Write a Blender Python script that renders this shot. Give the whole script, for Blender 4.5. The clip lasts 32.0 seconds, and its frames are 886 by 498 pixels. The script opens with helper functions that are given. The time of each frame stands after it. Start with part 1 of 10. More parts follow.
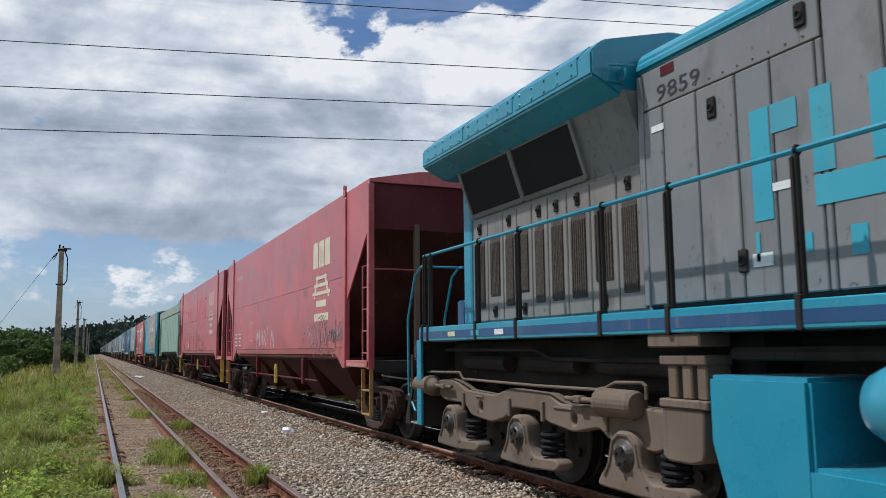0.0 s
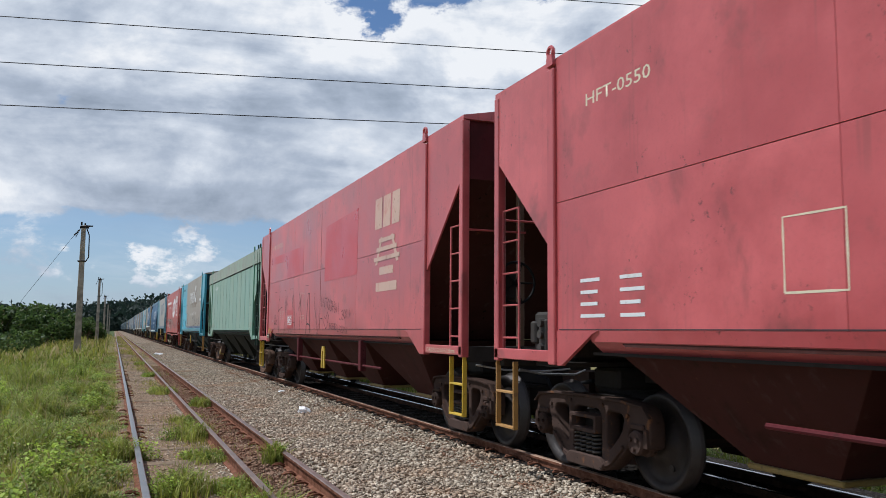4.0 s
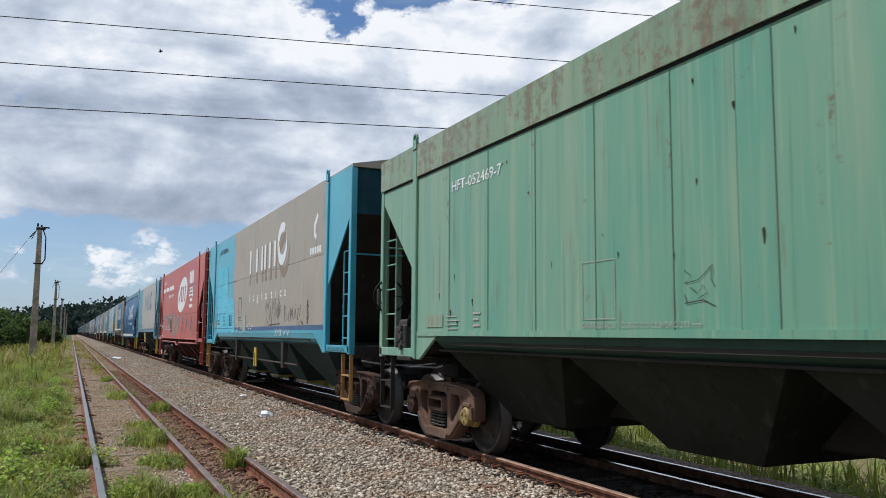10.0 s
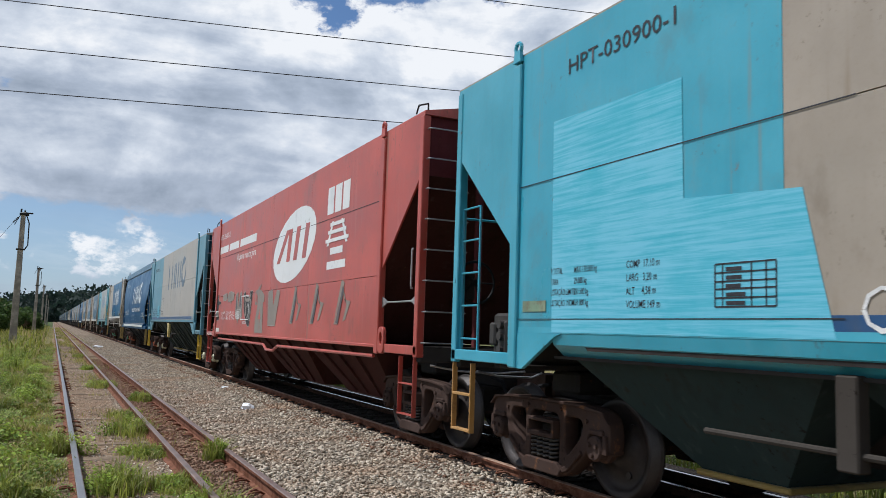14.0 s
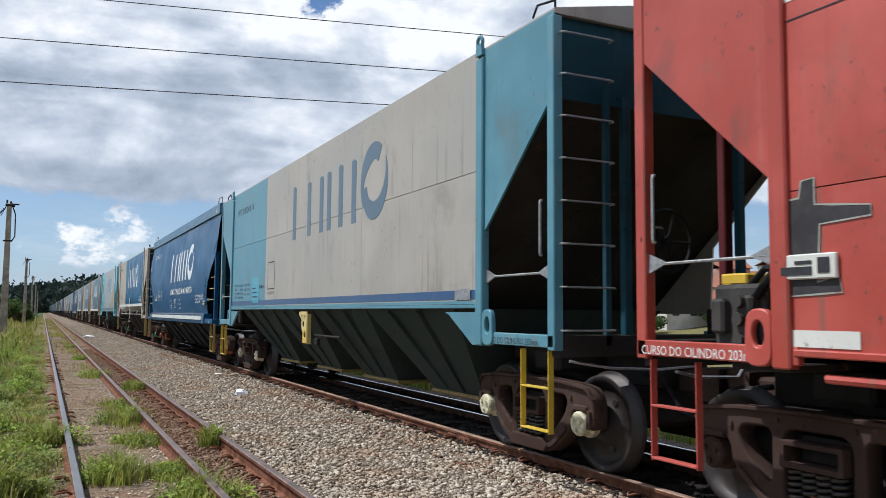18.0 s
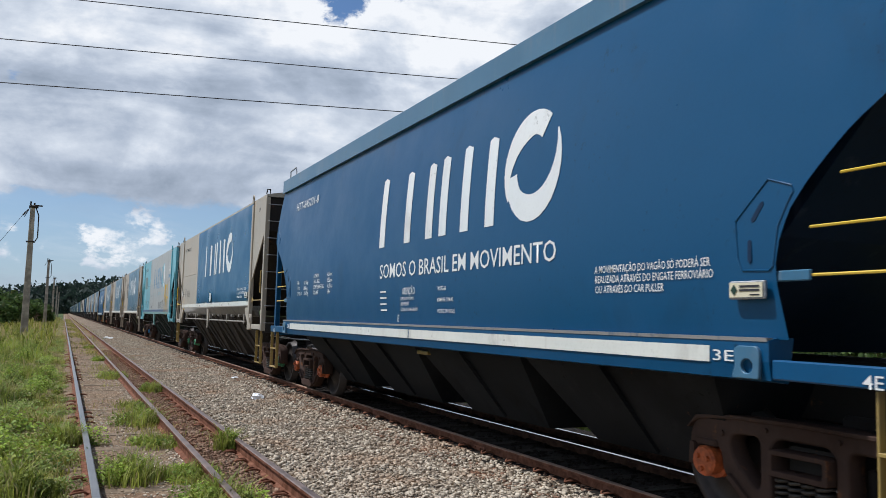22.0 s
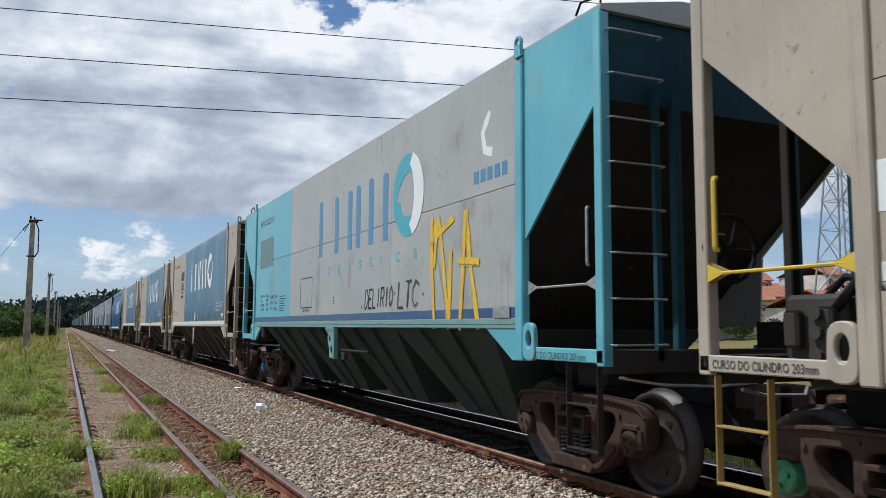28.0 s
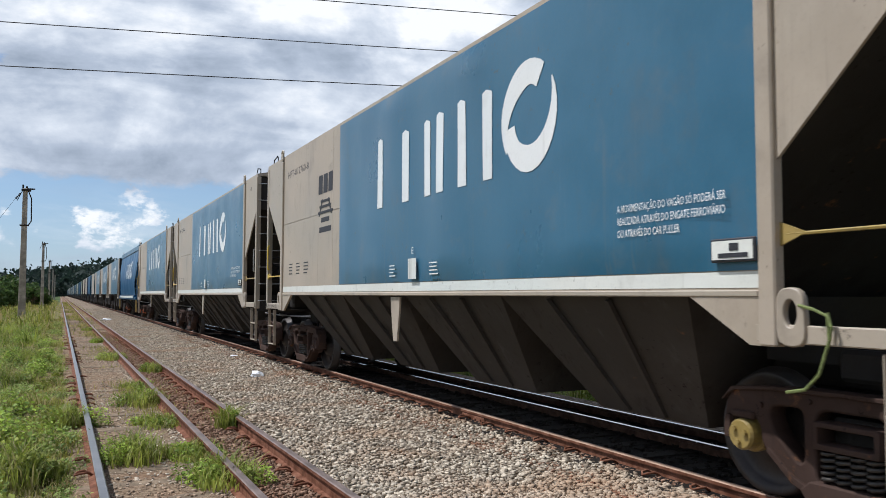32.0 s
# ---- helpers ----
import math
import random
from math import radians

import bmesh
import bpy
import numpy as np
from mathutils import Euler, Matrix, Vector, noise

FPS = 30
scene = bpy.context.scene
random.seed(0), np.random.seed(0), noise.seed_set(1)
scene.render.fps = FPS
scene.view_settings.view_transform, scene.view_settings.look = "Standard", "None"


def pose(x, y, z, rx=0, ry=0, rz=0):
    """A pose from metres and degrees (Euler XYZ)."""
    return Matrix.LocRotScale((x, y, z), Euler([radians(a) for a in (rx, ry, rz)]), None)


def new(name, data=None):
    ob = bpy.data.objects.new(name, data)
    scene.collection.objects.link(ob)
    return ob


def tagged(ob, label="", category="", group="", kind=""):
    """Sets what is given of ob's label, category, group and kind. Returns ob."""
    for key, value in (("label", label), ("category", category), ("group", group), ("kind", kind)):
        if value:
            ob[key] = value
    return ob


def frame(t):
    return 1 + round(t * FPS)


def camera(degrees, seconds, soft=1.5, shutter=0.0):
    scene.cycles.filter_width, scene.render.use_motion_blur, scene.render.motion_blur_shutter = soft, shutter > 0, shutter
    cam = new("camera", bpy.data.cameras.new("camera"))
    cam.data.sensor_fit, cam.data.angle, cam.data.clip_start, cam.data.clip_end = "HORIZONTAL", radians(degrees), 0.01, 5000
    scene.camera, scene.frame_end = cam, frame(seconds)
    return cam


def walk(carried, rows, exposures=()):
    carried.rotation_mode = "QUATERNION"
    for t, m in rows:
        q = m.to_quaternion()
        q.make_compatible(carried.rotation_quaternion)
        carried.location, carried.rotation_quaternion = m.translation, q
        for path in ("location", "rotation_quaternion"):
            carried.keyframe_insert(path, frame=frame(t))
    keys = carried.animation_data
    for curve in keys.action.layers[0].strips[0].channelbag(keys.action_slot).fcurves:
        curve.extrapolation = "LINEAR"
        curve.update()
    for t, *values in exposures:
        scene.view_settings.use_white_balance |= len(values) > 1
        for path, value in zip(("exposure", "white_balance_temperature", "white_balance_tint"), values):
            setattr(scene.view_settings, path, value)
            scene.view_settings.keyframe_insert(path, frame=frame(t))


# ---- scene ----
cam = camera(57.6, 32.0, soft=0.55, shutter=0.1)
EYE = (0, 0, 1.48)
PATH = [
    (0.0, pose(*EYE, 97.04, 0.60, -23.26)),
    (0.5, pose(*EYE, 97.53, 1.27, -23.19)),
    (1.0, pose(*EYE, 97.58, 1.19, -24.54)),
    (1.5, pose(*EYE, 96.25, 0.50, -24.38)),
    (2.0, pose(*EYE, 95.83, -0.01, -23.85)),
    (2.5, pose(*EYE, 95.84, -0.32, -22.53)),
    (4.5, pose(*EYE, 95.87, -0.50, -22.08)),
    (5.0, pose(*EYE, 96.79, -0.27, -22.06)),
    (5.5, pose(*EYE, 97.82, -0.25, -21.51)),
    (6.0, pose(*EYE, 98.54, 0.03, -21.53)),
    (6.5, pose(*EYE, 99.02, 0.13, -21.35)),
    (7.0, pose(*EYE, 99.38, 0.09, -21.53)),
    (7.5, pose(*EYE, 98.36, -0.03, -22.35)),
    (8.0, pose(*EYE, 97.06, -0.23, -23.43)),
    (8.5, pose(*EYE, 96.24, -0.48, -24.73)),
    (9.0, pose(*EYE, 97.22, -0.62, -25.53)),
    (9.5, pose(*EYE, 96.68, -0.61, -25.86)),
    (10.0, pose(*EYE, 96.10, -0.41, -24.64)),
    (10.5, pose(*EYE, 95.62, -0.46, -24.20)),
    (11.0, pose(*EYE, 95.45, -0.32, -24.03)),
    (11.5, pose(*EYE, 95.73, -0.29, -24.58)),
    (12.0, pose(*EYE, 95.83, -0.27, -25.19)),
    (12.5, pose(*EYE, 95.56, -0.77, -25.59)),
    (13.0, pose(*EYE, 95.51, -1.33, -27.93)),
    (13.5, pose(*EYE, 95.87, -1.94, -27.25)),
    (14.0, pose(*EYE, 95.90, -1.85, -25.77)),
    (14.5, pose(*EYE, 95.24, -1.61, -25.95)),
    (16.5, pose(*EYE, 94.90, -0.32, -27.14)),
    (17.0, pose(*EYE, 94.78, -0.52, -26.73)),
    (17.5, pose(*EYE, 95.10, -0.46, -27.04)),
    (18.0, pose(*EYE, 94.60, -0.46, -26.35)),
    (18.5, pose(*EYE, 93.85, -0.63, -25.28)),
    (19.0, pose(*EYE, 94.31, -0.74, -25.52)),
    (19.5, pose(*EYE, 94.27, -0.92, -25.94)),
    (20.0, pose(*EYE, 94.56, -1.34, -25.74)),
    (20.5, pose(*EYE, 94.62, -1.42, -25.50)),
    (21.0, pose(*EYE, 94.87, -1.47, -25.83)),
    (21.5, pose(*EYE, 94.87, -1.65, -25.44)),
    (22.0, pose(*EYE, 95.13, -1.50, -25.17)),
    (22.5, pose(*EYE, 94.83, -1.19, -24.98)),
    (23.0, pose(*EYE, 94.47, -1.29, -24.34)),
    (23.5, pose(*EYE, 94.87, -1.41, -23.94)),
    (24.0, pose(*EYE, 95.08, -1.44, -23.23)),
    (24.5, pose(*EYE, 95.06, -1.68, -24.02)),
    (26.5, pose(*EYE, 94.48, -0.76, -24.86)),
    (27.0, pose(*EYE, 94.78, -0.60, -24.04)),
    (27.5, pose(*EYE, 95.17, -0.42, -24.17)),
    (28.0, pose(*EYE, 95.55, -0.31, -25.03)),
    (28.5, pose(*EYE, 95.89, -0.52, -26.60)),
    (29.0, pose(*EYE, 96.23, -0.51, -26.07)),
    (29.5, pose(*EYE, 96.90, -0.40, -26.16)),
    (30.0, pose(*EYE, 98.49, -0.07, -24.90)),
    (30.5, pose(*EYE, 94.97, -0.33, -24.82)),
    (31.0, pose(*EYE, 94.28, -0.45, -25.60)),
    (31.5, pose(*EYE, 93.51, -0.28, -26.36)),
    (32.0, pose(*EYE, 93.26, -0.10, -25.38)),
]
# the film camera adapts its exposure a little as bright and dark wagons pass
walk(cam, PATH, [(0.0, -0.06, 6150, 10), (1.0, -0.02, 6150, 10), (2.0, 0.18, 6150, 10), (3.4, 0.1, 6150, 10), (5.0, -0.12, 6150, 10), (6.0, -0.15, 6150, 10), (7.0, -0.2, 6150, 10), (8.0, -0.02, 6150, 10), (9.0, 0.08, 6150, 10), (10.0, 0.08, 6150, 10), (11.0, 0.02, 6150, 10), (12.0, -0.12, 6150, 10), (13.0, 0.0, 6150, 10), (15.0, 0.06, 6150, 10), (17.0, 0.17, 6150, 10),
                (18.0, 0.19, 6150, 10), (19.0, 0.15, 6150, 10), (20.0, 0.06, 6150, 10), (21.0, 0.0, 6150, 10), (22.0, 0.07, 6150, 10), (24.0, 0.0, 6150, 10), (26.0, 0.02, 6150, 10), (28.0, 0.06, 6150, 10), (30.0, 0.03, 6150, 10), (31.0, 0.21, 6150, 10), (32.0, 0.2, 6150, 10)])

# ---- sky and sun ----
SUN_AZ, SUN_EL = radians(-60), radians(58.5)      # azimuth from the track's far end towards the right
sun_dir = Vector((math.sin(SUN_AZ) * math.cos(SUN_EL), math.cos(SUN_AZ) * math.cos(SUN_EL), math.sin(SUN_EL)))
sun = new("sun", bpy.data.lights.new("sun", "SUN"))
sun.data.energy, sun.data.angle, sun.data.color = 4.0, radians(0.9), (0.985, 0.97, 0.955)
sun.matrix_world = Matrix.Translation((0, 0, 60)) @ sun_dir.to_track_quat("Z", "Y").to_matrix().to_4x4()
scene.view_settings.exposure = 0.0


class Graph:
    """A small wrapper round a node tree."""

    def __init__(self, tree):
        self.t = tree
        tree.nodes.clear()

    def n(self, kind, ins=None, operation="", use_clamp=False, interpolation_type="", data_type="", blend_type=""):
        node = self.t.nodes.new(kind)
        if operation:
            node.operation = operation
        if use_clamp:
            node.use_clamp = True
        if interpolation_type:
            node.interpolation_type = interpolation_type
        if data_type:
            node.data_type = data_type
        if blend_type:
            node.blend_type = blend_type
        for k, v in (ins or {}).items():
            if isinstance(v, bpy.types.NodeSocket):
                self.t.links.new(v, node.inputs[k])
            else:
                node.inputs[k].default_value = v
        return node

    def math(self, op, a, b=0.0, clamp=False):
        return self.n("ShaderNodeMath", {0: a, 1: b}, operation=op, use_clamp=clamp).outputs[0]

    def noise(self, vec, scale, detail=4.0, rough=0.55, dist=0.0):
        return self.n("ShaderNodeTexNoise", {"Vector": vec, "Scale": scale, "Detail": detail, "Roughness": rough, "Distortion": dist}).outputs["Fac"]

    def span(self, v, a, b, lo=0.0, hi=1.0):
        return self.n("ShaderNodeMapRange", {"Value": v, "From Min": a, "From Max": b, "To Min": lo, "To Max": hi}, interpolation_type="SMOOTHSTEP").outputs[0]

    def mix(self, f, a, b, mode="MIX"):
        node = self.n("ShaderNodeMix", data_type="RGBA", blend_type=mode)
        for i, v in ((0, f), (6, a), (7, b)):
            if isinstance(v, bpy.types.NodeSocket):
                self.t.links.new(v, node.inputs[i])
            else:
                node.inputs[i].default_value = v if i == 0 else (*v[:3], 1.0)
        return node.outputs[2]

    def scaled(self, vec, x, y, z):
        return self.n("ShaderNodeVectorMath", {0: vec, 1: (x, y, z)}, operation="MULTIPLY").outputs[0]


def build_world():
    world = bpy.data.worlds.new("sky")
    scene.world = world
    world.use_nodes = True
    g = Graph(world.node_tree)
    d = g.n("ShaderNodeTexCoord").outputs["Generated"]
    sep = g.n("ShaderNodeSeparateXYZ", {0: d})
    x, y, z = sep.outputs
    sky = g.n("ShaderNodeTexSky")
    sky.sky_type, sky.sun_disc, sky.sun_elevation, sky.sun_rotation = "NISHITA", False, SUN_EL, SUN_AZ
    sky.air_density, sky.dust_density, sky.ozone_density = 1.0, 0.6, 1.2
    round_ = g.scaled(d, 1.0, 1.0, 1.7)
    big = g.noise(round_, 4.2, 9.0, 0.56, 0.25)
    fine = g.noise(round_, 15.0, 9.0, 0.62, 0.2)
    body = g.math("ADD", g.math("MULTIPLY", g.math("SUBTRACT", big, 0.5), 1.1), g.math("MULTIPLY", g.math("SUBTRACT", fine, 0.5), 0.75))
    # a closed deck over the low clear strip, broken overhead
    body = g.math("ADD", body, g.span(z, 0.105, 0.150, -0.26, 0.34))
    body = g.math("SUBTRACT", body, g.span(z, 0.385, 0.46, 0.0, 0.34))

    ragged = g.n("ShaderNodeTexNoise", {"Vector": round_, "Scale": 13.0, "Detail": 8.0, "Roughness": 0.62}).outputs["Color"]
    ragged = g.n("ShaderNodeVectorMath", {0: ragged, 1: (0.5, 0.5, 0.5)}, operation="SUBTRACT").outputs[0]
    ragged = g.n("ShaderNodeVectorMath", {0: g.scaled(ragged, 0.15, 0.15, 0.10), 1: d}, operation="ADD").outputs[0]

    def spot(az, el, width, gain):
        c = (math.sin(radians(az)) * math.cos(radians(el)), math.cos(radians(az)) * math.cos(radians(el)), math.sin(radians(el)))
        dist = g.n("ShaderNodeVectorMath", {0: ragged, 1: c}, operation="DISTANCE").outputs["Value"]
        return g.span(dist, 0.0, width, gain, 0.0)

    # blue gaps and heaped clouds, by azimuth and height in degrees
    for az, el, width, gain in ((17.4, 20.6, 0.042, -0.46), (15.6, 22.5, 0.05, -0.36), (19.2, 23.2, 0.065, -0.42), (23.5, 24.4, 0.075, -0.46), (29, 25.4, 0.08, -0.46), (12.5, 24.4, 0.06, -0.3), (-3.5, 15.6, 0.05, -0.28), (-2, 24, 0.08, -0.25),
                                (24, 20.0, 0.10, 0.26), (12, 20.5, 0.07, 0.2), (31, 21, 0.10, 0.2),
                                (3.6, 4.4, 0.060, 0.33), (1.6, 4.0, 0.045, 0.34), (5.8, 5.2, 0.040, 0.31), (4.2, 7.0, 0.024, 0.26), (-5, 3.8, 0.07, 0.34), (-2.0, 4.4, 0.04, 0.26), (9.0, 5.0, 0.05, 0.26)):
        body = g.math("ADD", body, spot(az, el, width, gain))
    veil = g.math("MULTIPLY", g.span(g.noise(g.scaled(d, 1.0, 1.0, 5.0), 5.0, 8.0, 0.62, 0.4), 0.44, 0.70, 0.0, 0.45), g.span(z, 0.16, 0.02, 0.25, 1.0))
    mask = g.math("MAXIMUM", g.span(body, -0.06, 0.15), veil)
    # the sunlit side of a cloud is where it thins towards the sun
    step = tuple(0.035 * c for c in (sun_dir.x, sun_dir.y, 2.2 * sun_dir.z))
    lit = g.n("ShaderNodeVectorMath", {0: round_, 1: step}, operation="ADD").outputs[0]
    slope = g.math("SUBTRACT", big, g.noise(lit, 4.2, 9.0, 0.56, 0.25))
    puff = g.math("SUBTRACT", fine, g.noise(lit, 15.0, 9.0, 0.62, 0.2))
    bands = g.noise(g.scaled(d, 2.0, 2.0, 12.0), 1.5, 5.0, 0.5, 0.6)
    shade = g.math("ADD", g.math("MULTIPLY", slope, 2.4), g.math("MULTIPLY", g.math("SUBTRACT", bands, 0.48), 1.45))
    shade = g.math("ADD", shade, g.math("MULTIPLY", puff, 0.6))
    shade = g.math("ADD", shade, g.span(z, 0.10, 0.38, 0.52, 0.70))
    for az, el, width, gain in ((25, 20.0, 0.13, 0.16), (13, 19.5, 0.10, 0.14), (4, 5, 0.05, 0.30), (2, 11, 0.08, -0.10)):
        shade = g.math("ADD", shade, spot(az, el, width, gain))
    # edges are thin and bright, thick middles grey
    shade = g.math("ADD", shade, g.span(body, 0.02, 0.45, 0.12, -0.06))
    tone = g.n("ShaderNodeValToRGB", {0: shade})
    e = tone.color_ramp.elements
    e[0].position, e[0].color = 0.0, (0.29, 0.345, 0.425, 1)
    e[1].position, e[1].color = 1.0, (1.0, 1.0, 1.0, 1)
    m = tone.color_ramp.elements.new(0.42)
    m.color = (0.49, 0.55, 0.645, 1)
    m = tone.color_ramp.elements.new(0.74)
    m.color = (0.74, 0.785, 0.85, 1)
    clear = g.mix(1.0, sky.outputs[0], (0.80, 0.95, 1.12), "MULTIPLY")
    clear = g.mix(g.span(z, 0.26, 0.0, 0.0, 0.55), clear, (4.9, 6.1, 7.6))
    haze = g.n("ShaderNodeBackground", {0: clear, 1: 0.085})
    cloud = g.n("ShaderNodeBackground", {0: tone.outputs[0], 1: 0.88})
    out = g.n("ShaderNodeMixShader", {0: mask, 1: haze.outputs[0], 2: cloud.outputs[0]})
    g.n("ShaderNodeOutputWorld", {0: out.outputs[0]})


build_world()

# ---- materials ----
MATS = {}


def start(name):
    m = bpy.data.materials.new(name)
    m.use_nodes = True
    MATS[name] = m
    g = Graph(m.node_tree)
    p = g.n("ShaderNodeBsdfPrincipled")
    g.n("ShaderNodeOutputMaterial", {0: p.outputs[0]})
    return m, g, p


def place(g):
    """Object space, shifted by a random amount from object to object."""
    r = g.n("ShaderNodeObjectInfo").outputs["Random"]
    off = g.n("ShaderNodeCombineXYZ", {0: g.math("MULTIPLY", r, 31.0), 1: g.math("MULTIPLY", r, 17.0), 2: 0.0}).outputs[0]
    return g.n("ShaderNodeVectorMath", {0: g.n("ShaderNodeTexCoord").outputs["Object"], 1: off}, operation="ADD").outputs[0]


def plug(g, p, **ins):
    for k, v in ins.items():
        k = k.replace("_", " ")
        if isinstance(v, bpy.types.NodeSocket):
            g.t.links.new(v, p.inputs[k])
        else:
            p.inputs[k].default_value = v


def bump(g, p, height, strength, distance=0.01):
    g.t.links.new(g.n("ShaderNodeBump", {"Height": height, "Strength": strength, "Distance": distance}).outputs[0], p.inputs["Normal"])


def mul(c, k):
    return tuple(min(1.0, v * k) for v in c[:3])


def paint(name, col, dirt=(0.16, 0.12, 0.09), grime=0.4, fade=0.25, rust=0.0, rough=0.5, metal=0.0, streak=0.5, gloss=0.6):
    """Weathered paint on sheet metal: fading, rain streaks, grime patches, chips of rust."""
    m, g, p = start(name)
    v = place(g)
    wide = g.noise(v, 0.9, 5.0, 0.6)
    down = g.noise(g.scaled(v, 4.0, 4.0, 0.35), 1.6, 6.0, 0.6)
    fine = g.noise(v, 34.0, 3.0, 0.6)
    chalk = min(0.12, 0.6 * fade)
    c = g.mix(g.span(wide, 0.3, 0.7), mul(col, 1 - 0.5 * fade), mul([(1 - chalk) * a + chalk * (0.08 + 0.7 * sum(col) / 3) for a in col], 1 + fade))
    drift = g.noise(g.scaled(v, 0.35, 0.35, 0.6), 0.8, 3.0, 0.5)
    c = g.mix(g.span(drift, 0.42, 0.62, 0.0, 0.6), c, (col[0] * 0.93, col[1] * 1.0, min(1.0, col[2] * 1.05)))
    c = g.mix(g.math("MULTIPLY", g.span(down, 0.54, 0.80), 0.5 * streak), c, mul(col, 0.66))
    c = g.mix(g.math("MULTIPLY", g.span(down, 0.42, 0.26), 0.25 * streak), c, mul([a * 0.75 + 0.18 for a in col], 1.0))
    patch = g.math("MULTIPLY", g.span(g.noise(v, 2.1, 8.0, 0.66), 0.54, 0.76), 0.8 * grime)
    c = g.mix(patch, c, dirt)
    smudge = g.math("MULTIPLY", g.span(g.noise(g.scaled(v, 1.0, 1.0, 0.6), 1.7, 6.0, 0.6, 0.3), 0.56, 0.74), min(0.6, 1.1 * grime))
    c = g.mix(smudge, c, mul(dirt, 0.55))
    c = g.mix(g.math("MULTIPLY", g.span(fine, 0.5, 0.75), 0.10), c, mul(dirt, 0.7))
    marks = g.math("MULTIPLY", g.span(g.noise(g.scaled(v, 1.0, 1.0, 0.7), 17.0, 5.0, 0.7), 0.60, 0.66), g.span(g.noise(v, 1.3, 3.0, 0.6), 0.50, 0.62, 0.0, min(1.0, 0.35 + grime)))
    c = g.mix(marks, c, mul(dirt, 0.4))
    run = g.math("MULTIPLY", g.span(g.noise(g.scaled(v, 9.0, 9.0, 0.22), 1.3, 4.0, 0.55), 0.57, 0.70), g.math("MULTIPLY", g.span(g.noise(v, 0.55, 4.0, 0.6), 0.46, 0.62), min(1.0, grime + 0.25) * min(1.0, 2 * streak)))
    c = g.mix(run, c, mul(dirt, 0.9))
    if rust:
        r = g.math("MULTIPLY", g.span(g.math("ADD", g.math("MULTIPLY", g.noise(v, 7.0, 8.0, 0.7), 0.6), g.math("MULTIPLY", down, 0.4)), 0.66 - 0.16 * rust, 0.72 - 0.1 * rust), min(1.0, 0.5 + 0.5 * rust))
        c = g.mix(r, c, g.mix(fine, (0.12, 0.05, 0.025), (0.30, 0.13, 0.05)))
    plug(g, p, Base_Color=c, Roughness=g.span(wide, 0.2, 0.8, rough - (0.16 if gloss > 0.3 else 0.08), min(1.0, rough + (0.04 if gloss > 0.3 else 0.14))), Metallic=metal, Specular_IOR_Level=gloss, Sheen_Weight=0.10 if gloss > 0.5 else 0.0, Sheen_Roughness=0.4)
    bump(g, p, g.math("ADD", g.math("MULTIPLY", wide, 2.0), g.math("MULTIPLY", fine, 0.12)), 0.22, 0.01)
    return m


def solid(name, col, rough=0.6, metal=0.0, vary=0.25, scale=9.0, bumpy=0.2, second=None, gloss=0.4):
    m, g, p = start(name)
    v = place(g)
    a = g.noise(v, scale, 7.0, 0.62)
    f = g.noise(v, scale * 7, 3.0, 0.6)
    c = g.mix(g.span(a, 0.35, 0.68), mul(col, 1 - vary), second or mul(col, 1 + vary))
    c = g.mix(g.math("MULTIPLY", g.span(f, 0.5, 0.8), 0.35), c, mul(col, 0.55))
    plug(g, p, Base_Color=c, Roughness=g.span(a, 0.2, 0.8, max(0.05, rough - 0.1), min(1.0, rough + 0.1)), Metallic=metal, Specular_IOR_Level=gloss)
    if bumpy:
        bump(g, p, g.math("ADD", a, g.math("MULTIPLY", f, 0.4)), bumpy, 0.01)
    return m


